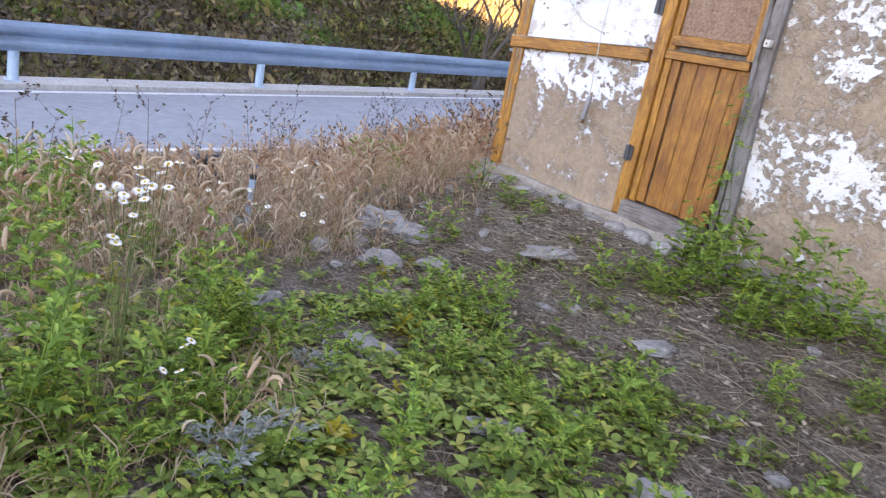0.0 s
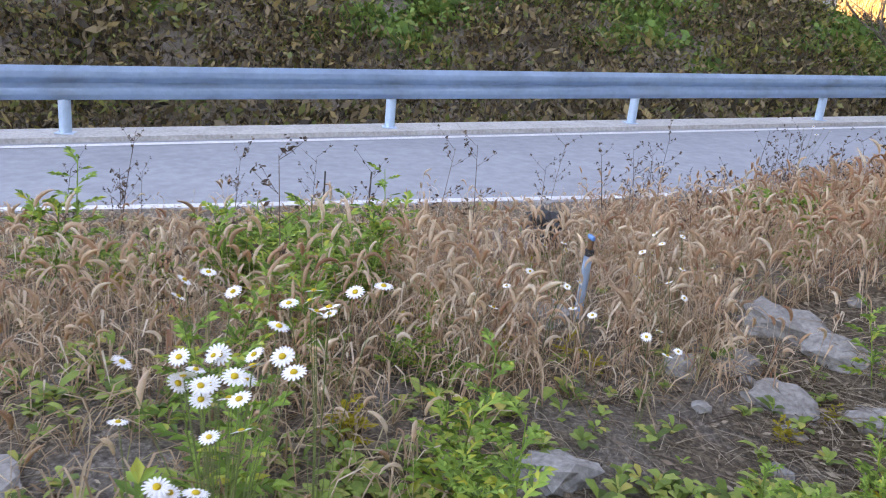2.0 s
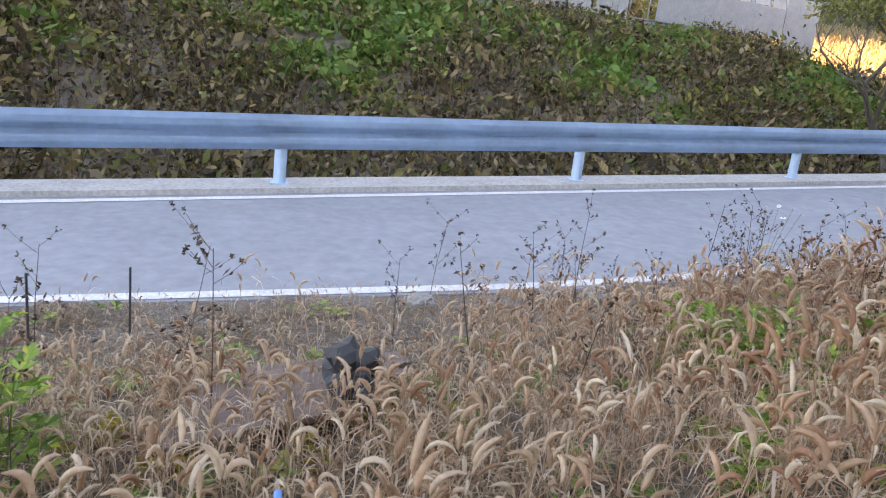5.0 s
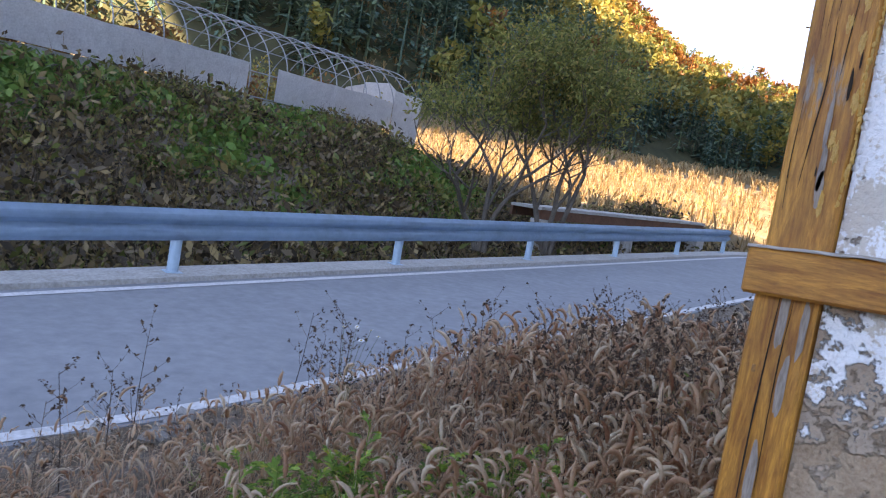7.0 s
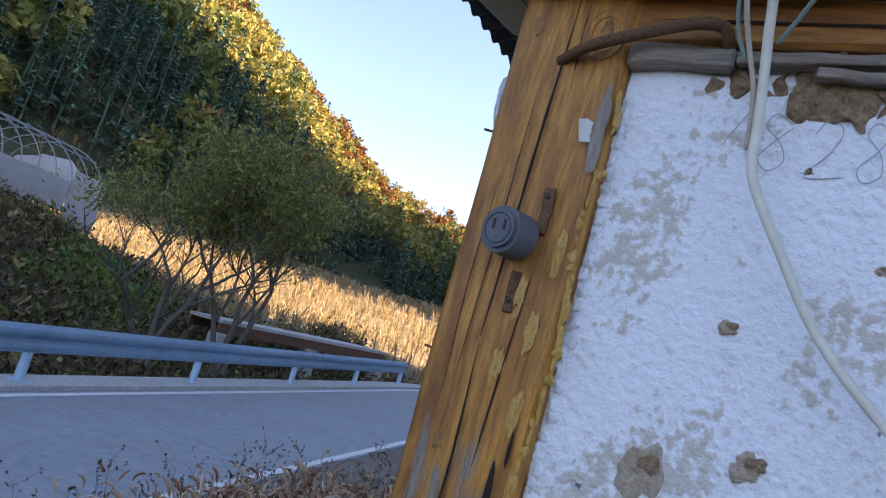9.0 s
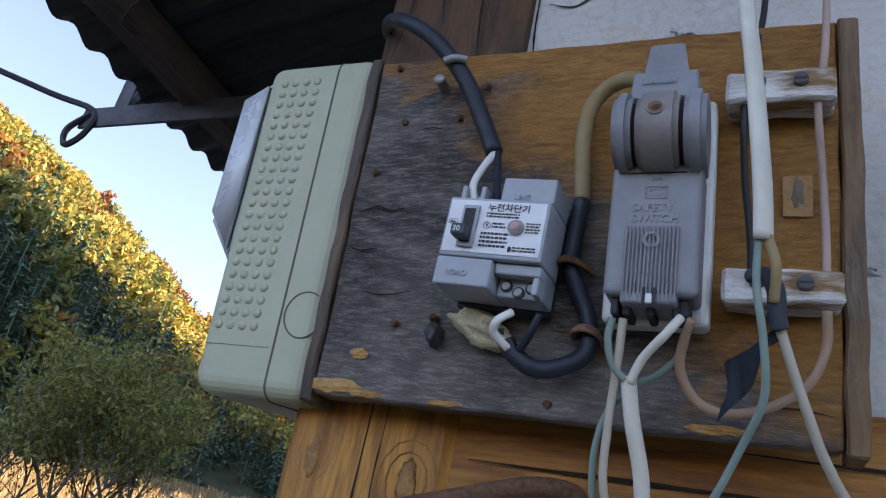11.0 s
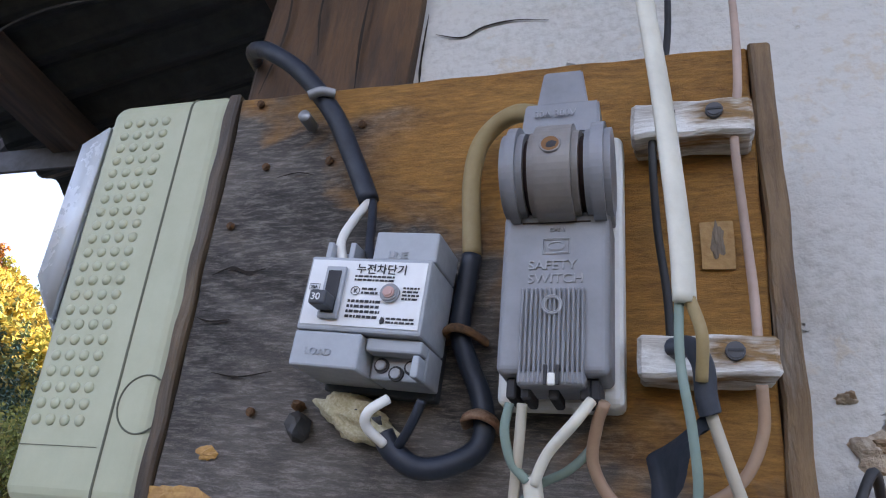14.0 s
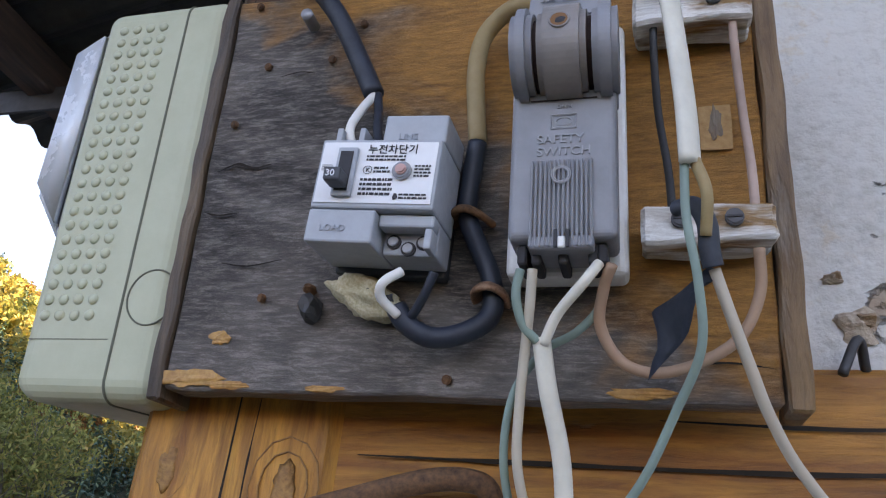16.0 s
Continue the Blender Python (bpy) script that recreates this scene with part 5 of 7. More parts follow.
    down = [(0.2533, -0.0785, 2.2046), (0.2554, -0.0703, 2.1854), (0.2593, -0.0569, 2.1628), (0.2600, -0.0464, 2.1393), (0.2620, -0.0350, 2.1050), (0.2640, -0.0300, 2.0700), (0.2680, -0.0300, 2.0350), (0.2960, -0.0300, 1.9830), (0.3290, -0.0300, 1.9300), (0.3730, -0.0300, 1.8850), (0.4700, -0.0320, 1.8000), (0.6600, -0.0450, 1.6600), (0.8600, -0.0550, 1.6000)]
    cable("house_cable", "white cable split into wires under the switch, hanging down the wall", "cable", [
        ("sheath", down, 0.0048, M_WHITECABLE, "", 0.8),
        ("wire", [(0.2461, -0.0909, 2.2281), (0.2444, -0.0897, 2.2180), (0.2466, -0.0846, 2.2078), (0.2518, -0.0801, 2.2022)], 0.0022, M_GREENWIRE, "sea-green wire", 1.0),
        ("wire", [(0.2509, -0.0911, 2.2280), (0.2496, -0.0874, 2.2133), (0.2469, -0.0776, 2.1996), (0.2441, -0.0687, 2.1811), (0.2424, -0.0577, 2.1582), (0.2470, -0.0408, 2.1345), (0.2560, -0.0300, 2.1000), (0.2580, -0.0200, 2.0600)], 0.0024, M_BEIGEWIRE, "beige wire", 1.0),
        ("wire", [(0.2767, -0.0941, 2.2284), (0.2709, -0.0950, 2.2202), (0.2602, -0.0855, 2.2113), (0.2542, -0.0791, 2.2013)], 0.0026, M_WHITECABLE, "cream wire", 1.0),
        ("wire", [(0.2795, -0.0882, 2.2286), (0.2766, -0.0807, 2.2169), (0.2669, -0.0753, 2.2078), (0.2533, -0.0700, 2.2016), (0.2413, -0.0658, 2.1857), (0.2366, -0.0564, 2.1630), (0.2391, -0.0434, 2.1412), (0.2460, -0.0352, 2.1249)], 0.0021, M_GREENWIRE, "dark green wire", 1.0)])
    nest = thing("insect_cocoon", "papery tan insect cocoon with holes under the breaker", "cocoon", at=(0.1673, BOARD_Y, 2.2040))
    bm = blob((0, -0.006, 0), (0.0185, 0.0085, 0.0088), 12, 0.5, 4)
    for v in bm.verts:
        v.co.z -= v.co.x * 0.28
    part("shell", bm, M_COCOON, nest, smooth=True)
    for x, z, r in ((0.010, -0.0035, 0.0038), (-0.012, 0.005, 0.0022), (0.002, 0.001, 0.0017)):
        part("hole", blob((x, -0.0128 + abs(x) * 0.2, z), (r, 0.0012, r * 0.8), int(x * 1e4) % 17, 0.6, 2), M_INK, nest)
    on_board(nest)
    tie = tube([(0.39, -0.004, 2.215), (0.385, -0.018, 2.225), (0.375, -0.022, 2.208)], 0.0022, 6)
    tagged(link_mesh("wall_nail", tie, M_STEEL, True), "bent dark nail in the plaster beside the board", "nail")


M_PINKWIRE2 = plain("pink_to_brown_wire", (0.46, 0.27, 0.18), 0.5, 0, 0.6, 40)
build_cables()


M_SOCKET = plain("dark_grey_socket", (0.105, 0.115, 0.135), 0.5, 0, 0.4, 90, 0.06)


def build_receptacle():
    at = Vector((0.1005, -0.0165, 1.966))
    rc = thing("socket_outlet", "round grey two-slot socket screwed to the post", "socket outlet", at=at)
    face = Vector((-0.22, -1, -0.06)).normalized()
    part("body", disc(face * 0.017, face, 0.0195, 0.034, 32, bevel=0.004), M_SOCKET, rc, smooth=False)
    front = face * 0.0343
    side = Vector((0, 0, 1)).cross(face).normalized() * -1
    up = face.cross(side) * -1
    up = up if up.z > 0 else -up
    for dx, dz, w, h in ((-0.006, 0.003, 0.0012, 0.0042), (0.0045, 0.003, 0.0012, 0.0042)):
        c = front + side * dx + up * dz
        m = Matrix((side, up, face)).transposed().to_4x4()
        bm = bmesh.new()
        bmesh.ops.create_cube(bm, size=1.0, matrix=Matrix.Translation(c) @ m @ Matrix.Diagonal((w * 2, h * 2, 0.0006, 1)))
        part("slot", bm, M_INK, rc)
    part("groove", tube([front + side * (0.0125 * math.cos(k * math.pi / 12)) + up * (0.0125 * math.sin(k * math.pi / 12)) for k in range(25)], 0.0004, 5, 1), M_INK, rc)
    part("screw", disc(side * 0.0195 + face * 0.014, side, 0.0035, 0.004, 10), M_STEEL, rc)
    part("strap", rough_block(0.0105, 0.0195, -0.003, 0.001, 0.006, 0.046, (2, 1, 4), 0.0015, 0.0008, 3, 60), M_RUST, rc, "rusty fixing strap")
    part("strap", rough_block(0.000, 0.0085, -0.002, 0.001, -0.062, -0.028, (2, 1, 4), 0.001, 0.0008, 5, 60), M_RUST, rc, "rusty fixing strap")
    for z in (0.038, -0.052):
        part("rivet", disc((0.014 if z > 0 else 0.004, -0.004, z), (0, 1, 0), 0.0022, 0.002, 8), M_INK, rc)
    web = blob((0.026, 0.03, 2.105), (0.008, 0.012, 0.034), 8, 0.5, 3)
    tagged(link_mesh("plastic_scrap", web, M_CLEAR, True), "scrap of whitish plastic film caught on the post", "plastic scrap")
    note = thing("pencil_numbers", "pencilled numbers on the white plaster", "writing", at=(0.238, -0.001, 2.045))
    def stroke(points):
        part("digit", tube([(x, 0.0, z) for x, z in points], 0.00042, 5, 5), M_PENCIL, note)
    stroke([(0.0, 0.028), (0.014, 0.055)])
    stroke([(0.046, 0.046), (0.034, 0.054), (0.028, 0.044), (0.040, 0.030), (0.044, 0.016), (0.034, 0.008), (0.026, 0.018), (0.036, 0.032), (0.047, 0.044)])
    stroke([(0.062, 0.040), (0.070, 0.052), (0.080, 0.044), (0.074, 0.026), (0.060, 0.006), (0.084, 0.008)])
    stroke([(0.110, 0.046), (0.101, 0.052), (0.096, 0.042), (0.106, 0.028), (0.108, 0.012), (0.098, 0.006), (0.093, 0.016), (0.104, 0.030), (0.111, 0.045)])


M_PENCIL = plain("pencil_grey", (0.42, 0.42, 0.43), 0.8)
build_receptacle()
# ---- planting tools ----
def join_parts(parts):
    vs, fs, n = [], [], 0
    for v, f in parts:
        v, f = np.asarray(v, float).reshape(-1, 3), np.asarray(f, int).reshape(-1, 3)
        vs.append(v)
        fs.append(f + n)
        n += len(v)
    return np.concatenate(vs), np.concatenate(fs)


def mesh_from(name, v, f, material, smooth=False):
    me = bpy.data.meshes.new(name)
    me.vertices.add(len(v))
    me.vertices.foreach_set("co", np.ascontiguousarray(v, dtype=np.float32).ravel())
    me.loops.add(len(f) * 3)
    me.loops.foreach_set("vertex_index", np.ascontiguousarray(f, dtype=np.int32).ravel())
    me.polygons.add(len(f))
    me.polygons.foreach_set("loop_start", np.arange(0, len(f) * 3, 3, dtype=np.int32))
    me.polygons.foreach_set("loop_total", np.full(len(f), 3, dtype=np.int32))
    if smooth:
        me.polygons.foreach_set("use_smooth", np.ones(len(f), dtype=bool))
    me.update(calc_edges=True)
    me.materials.append(material)
    return me


def scatter(name, templates, places, material, label, category, rng, tilt=0.15, group=""):
    """One mesh of many plants. places: rows of x, y, z, scale."""
    places = np.asarray(places, float)
    which = rng.integers(0, len(templates), len(places))
    vs, fs, n = [], [], 0
    for k, (tv, tf) in enumerate(templates):
        p = places[which == k]
        if not len(p):
            continue
        a = rng.uniform(0, 2 * np.pi, len(p))
        c, s = np.cos(a), np.sin(a)
        lx, ly = rng.normal(0, tilt, len(p)), rng.normal(0, tilt, len(p))
        v = tv[None] * p[:, 3, None, None]
        x = v[..., 0] * c[:, None] - v[..., 1] * s[:, None] + v[..., 2] * lx[:, None]
        y = v[..., 0] * s[:, None] + v[..., 1] * c[:, None] + v[..., 2] * ly[:, None]
        out = np.stack([x + p[:, 0, None], y + p[:, 1, None], v[..., 2] + p[:, 2, None]], -1)
        vs.append(out.reshape(-1, 3))
        fs.append((tf[None] + (np.arange(len(p)) * len(tv))[:, None, None] + n).reshape(-1, 3))
        n += len(p) * len(tv)
    me = mesh_from(name, np.concatenate(vs), np.concatenate(fs), material)
    return tagged(new(name, me), label, category, group, "stuff")


def strip(points, widths, side):
    """A leaf blade: a two-sided strip along points."""
    v, f = [], []
    side = np.asarray(side, float)
    for p, w in zip(points, widths):
        v += [np.asarray(p) - side * w, np.asarray(p) + side * w]
    for i in range(len(points) - 1):
        a = 2 * i
        f += [(a, a + 1, a + 3), (a, a + 3, a + 2)]
    return np.array(v), np.array(f)


def rod(points, r0, r1, sides=3):
    v, f = [], []
    pts = np.asarray(points, float)
    for i, p in enumerate(pts):
        d = pts[min(i + 1, len(pts) - 1)] - pts[max(i - 1, 0)]
        d = d / (np.linalg.norm(d) + 1e-9)
        a = np.cross(d, (0.31, 0.87, 0.13))
        a /= np.linalg.norm(a) + 1e-9
        b = np.cross(d, a)
        r = r0 + (r1 - r0) * i / (len(pts) - 1)
        v += [p + r * (a * math.cos(t) + b * math.sin(t)) for t in (2 * math.pi * k / sides for k in range(sides))]
    for i in range(len(pts) - 1):
        for k in range(sides):
            a, b = i * sides + k, i * sides + (k + 1) % sides
            f += [(a, b, b + sides), (a, b + sides, a + sides)]
    return np.array(v), np.array(f)


def leaf_cloud(rng, count, radius, size, shell=0.6, longer=1.4):
    """Leaves strewn through a lumpy ball of the given half-axes."""
    parts = []
    d = rng.normal(size=(count, 3))
    d /= np.linalg.norm(d, axis=1)[:, None]
    lump = 1 + 0.3 * np.sin(d[:, 0] * 4 + rng.uniform(0, 6)) * np.sin(d[:, 1] * 5) + 0.2 * np.sin(d[:, 2] * 7 + rng.uniform(0, 6))
    r = (shell + (1 - shell) * rng.random(count)) * lump
    c = d * r[:, None] * np.asarray(radius)
    u = rng.normal(size=(count, 3))
    u /= np.linalg.norm(u, axis=1)[:, None]
    w = np.cross(u, rng.normal(size=(count, 3)))
    w /= np.linalg.norm(w, axis=1)[:, None]
    s = size * rng.uniform(0.6, 1.3, count)
    q = np.stack([c - u * (s * longer)[:, None], c + w * (s * 0.6)[:, None], c + u * (s * longer)[:, None], c - w * (s * 0.6)[:, None]], 1)
    f = np.array([[0, 1, 2], [0, 2, 3]])
    return q.reshape(-1, 3), (f[None] + (np.arange(count) * 4)[:, None, None]).reshape(-1, 3)


# ---- woods on the hills ----
M_PINE = leafy("pine_needles", [(0.0, (0.042, 0.10, 0.088)), (0.5, (0.08, 0.165, 0.13)), (1.0, (0.15, 0.225, 0.13))], through=0.1)
M_GOLDLEAF = leafy("gold_leaves", [(0.0, (0.21, 0.18, 0.06)), (0.45, (0.40, 0.30, 0.075)), (0.75, (0.52, 0.39, 0.11)), (0.85, (0.22, 0.26, 0.10)), (1.0, (0.20, 0.25, 0.11))], through=0.3)
M_RUSTLEAF = leafy("russet_leaves", [(0.0, (0.10, 0.05, 0.025)), (0.4, (0.24, 0.09, 0.03)), (0.75, (0.40, 0.16, 0.04)), (1.0, (0.17, 0.13, 0.07))], through=0.25)
M_OLIVELEAF = leafy("olive_leaves", [(0.0, (0.10, 0.115, 0.03)), (0.5, (0.21, 0.22, 0.06)), (1.0, (0.36, 0.31, 0.10))], through=0.3)
M_BROWNLEAF = leafy("brown_thicket", [(0.0, (0.022, 0.017, 0.011)), (0.3, (0.09, 0.064, 0.04)), (0.6, (0.22, 0.155, 0.09)), (0.82, (0.33, 0.23, 0.10)), (0.9, (0.10, 0.13, 0.035)), (1.0, (0.16, 0.17, 0.05))], through=0.15)
M_IVY = leafy("green_creeper", [(0.0, (0.05, 0.11, 0.028)), (0.5, (0.11, 0.23, 0.05)), (0.85, (0.19, 0.30, 0.08)), (1.0, (0.26, 0.21, 0.07))], through=0.25)
M_REED = leafy("golden_field_grass", [(0.0, (0.25, 0.155, 0.075)), (0.5, (0.42, 0.29, 0.15)), (1.0, (0.56, 0.43, 0.27))], through=0.4)
M_BARK = surface("grey_bark", (0.05, 0.042, 0.035), (0.16, 0.135, 0.11), 20, 0.9, depth=0.8, distance=0.01, stretch=(1, 1, 0.3))


def conifer(rng):
    """A trunk with tiers of drooping sprays, dense below and pointed above."""
    parts = [rod([(0, 0, 0), (0, 0, 1.0)], 0.018, 0.003, 4)]
    n = 120
    z = 0.14 + 0.84 * rng.random(n) ** 1.25
    a = rng.uniform(0, 2 * np.pi, n)
    tier = 0.75 + 0.35 * np.abs(np.sin(z * 26 + rng.uniform(0, 3)))
    r = (0.235 * (1.02 - z) ** 0.85 + 0.012) * tier * rng.uniform(0.5, 1.1, n)
    c = np.stack([r * np.cos(a), r * np.sin(a), z - 0.25 * r], -1)
    out = np.stack([np.cos(a), np.sin(a), np.full(n, -0.45)], -1) + rng.normal(0, 0.25, (n, 3))
    side = np.cross(out, (0, 0, 1.0)) + rng.normal(0, 0.2, (n, 3))
    size = (0.030 + 0.022 * (1 - z))[:, None] * rng.uniform(0.7, 1.3, (n, 1))
    q = np.stack([c - out * size, c + side * size * 0.55, c + out * size * 1.1, c - side * size * 0.55], 1)
    parts.append((q.reshape(-1, 3), (np.array([[0, 1, 2], [0, 2, 3]])[None] + (np.arange(n) * 4)[:, None, None]).reshape(-1, 3)))
    return join_parts(parts)


def broadleaf(rng):
    parts = [rod([(0, 0, 0), (0.01, 0, 0.5)], 0.02, 0.008, 4)]
    for k in range(7):
        c = np.array((rng.normal(0, 0.12), rng.normal(0, 0.12), rng.uniform(0.35, 0.85)))
        v, f = leaf_cloud(rng, 22, (0.17, 0.17, 0.15), 0.055)
        parts.append((v + c, f))
    return join_parts(parts)


def build_woods():
    rng = np.random.default_rng(4)
    conifers, leafs = [conifer(rng) for _ in range(5)], [broadleaf(rng) for _ in range(5)]
    pine, gold, rust, olive = [], [], [], []
    while len(pine) + len(gold) + len(rust) + len(olive) < 2700:
        az, d = rng.uniform(24, 100), 85 + 140 * rng.random() ** 0.8
        foot = np.interp(az, (28, 54, 62, 80), (130, 100, 95, 90))
        if d < foot * 1.02 + rng.uniform(0, 6):
            continue
        x, y = -d * math.sin(math.radians(az)), d * math.cos(math.radians(az))
        z = float(land(x, y)) - 0.4
        up = (d - foot) / (205 - foot)
        h = rng.uniform(8, 14) * (0.8 if az < 40 else 1.0)
        crest = up + rng.normal(0, 0.13) + np.clip((52 - az) / 45, 0, 0.38) + 0.16 * float(wobble(x, y, 22.0, 5.0))
        pick = rng.random()
        if crest < 0.58:
            (pine if pick < 0.92 else olive if pick < 0.97 else rust).append((x, y, z, h))
        elif crest < 0.95:
            (gold if pick < 0.50 else olive if pick < 0.72 else pine).append((x, y, z, h * 0.9))
        else:
            (rust if pick < 0.38 else gold if pick < 0.66 else olive if pick < 0.8 else pine).append((x, y, z, h * 0.75))
    scatter("pine_wood", conifers, pine, M_PINE, "dark green conifers on the shaded hillside", "woods", rng, 0.03)
    scatter("larch_wood", leafs, gold, M_GOLDLEAF, "golden autumn trees along the sunlit hill crest", "woods", rng, 0.05)
    scatter("russet_wood", leafs, rust, M_RUSTLEAF, "russet autumn trees near the hilltop", "woods", rng, 0.05)
    scatter("olive_wood", leafs, olive, M_OLIVELEAF, "yellow-green leafy trees on the hill", "woods", rng, 0.05)


build_woods()


def at_road(s, r):
    p = G0 + ALONG * s + ACROSS * r
    return p[0], p[1]


def build_bank():
    rng = np.random.default_rng(8)
    twig_clump = []
    for _ in range(6):
        parts = [leaf_cloud(rng, 44, (0.52, 0.52, 0.46), 0.062, 0.5)]
        for k in range(2):
            a, t = rng.uniform(0, 6.28), rng.uniform(0.2, 0.9)
            parts.append(rod([(0, 0, -0.35), (0.3 * t * math.cos(a), 0.3 * t * math.sin(a), 0.1), (0.55 * t * math.cos(a), 0.55 * t * math.sin(a), 0.5)], 0.008, 0.002))
        twig_clump.append(join_parts(parts))
    creeper = [leaf_cloud(rng, 40, (0.6, 0.6, 0.2), 0.10, 0.35, 1.1) for _ in range(5)]
    brown, green, olive = [], [], []
    for _ in range(6400):
        s, back = rng.uniform(-34, 27), 1.7 + 13.8 * rng.random() ** 0.9
        x, y = at_road(s, -back)
        z = float(land(x, y))
        if s > 20 and back > 6:
            continue
        patch = float(wobble(x, y, 3.0, 7.0)) + 0.12 * (back - 8.5) + 0.25 * rng.normal()
        size = rng.uniform(0.55, 1.0) + 0.9 * rng.random() ** 3
        if patch > 0.35:
            green.append((x, y, z + 0.12, size))
        elif patch > 0.2:
            olive.append((x, y, z + 0.2, size))
        else:
            brown.append((x, y, z + 0.3, size))
    scatter("bramble_thicket", twig_clump, brown, M_BROWNLEAF, "brown autumn bramble thicket on the bank", "thicket", rng, 0.1)
    scatter("creeper", creeper, green, M_IVY, "green creeper spread over the upper bank", "creeper", rng, 0.1)
    scatter("shrubbery", twig_clump, olive, M_OLIVELEAF, "olive and yellow shrubs on the bank", "shrubs", rng, 0.1)
    # golden grass beyond the stream
    tuft = []
    for _ in range(5):
        parts = []
        for k in range(9):
            a, lean, h = rng.uniform(0, 6.28), rng.uniform(0.05, 0.4), rng.uniform(0.6, 1.1)
            d = np.array((math.cos(a), math.sin(a), 0)) * lean
            parts.append(strip([d * 0.3, d * 0.7 + (0, 0, h * 0.6), d * 1.5 + (0, 0, h)], [0.02, 0.02, 0.035], (-d[1] / lean, d[0] / lean, 0)))
        tuft.append(join_parts(parts))
    reeds, yellow = [], []
    while len(reeds) < 4200:
        az, d = rng.uniform(24, 60), 24 + 100 * rng.random() ** 1.1
        x, y = -d * math.sin(math.radians(az)), d * math.cos(math.radians(az))
        s, r = road_axes(x, y)
        if s < 18 or r - float(bend(s)) > -4.5 or (s < 23 and r > -16 and az > 50):
            continue
        reeds.append((x, y, float(land(x, y)) - 0.05, rng.uniform(0.45, 0.85) * (0.8 + d / 120)))
        if rng.random() < 0.04 and d > 34:
            yellow.append((x, y, float(land(x, y)) + 0.25, rng.uniform(0.7, 1.3)))
    scatter("field_grass", tuft, reeds, M_REED, "tall golden grass on the sunlit fallow field", "grass", rng, 0.1)
    scatter("yellow_shrubs", twig_clump, yellow, M_GOLDLEAF, "yellow shrubs dotted over the fallow field", "shrubs", rng, 0.1)


build_bank()

# ---- greenhouse on the terrace ----
M_HOOP = plain("greenhouse_pipe", (0.30, 0.33, 0.36), 0.4, 0.5, 0.3)
M_FILM = surface("grimy_film", (0.42, 0.43, 0.45), (0.66, 0.67, 0.68), 3, 0.5, depth=0.3, distance=0.02)
M_FILMLOW = surface("torn_film_skirt", (0.22, 0.24, 0.23), (0.42, 0.43, 0.42), 3, 0.6, depth=0.3, distance=0.02)


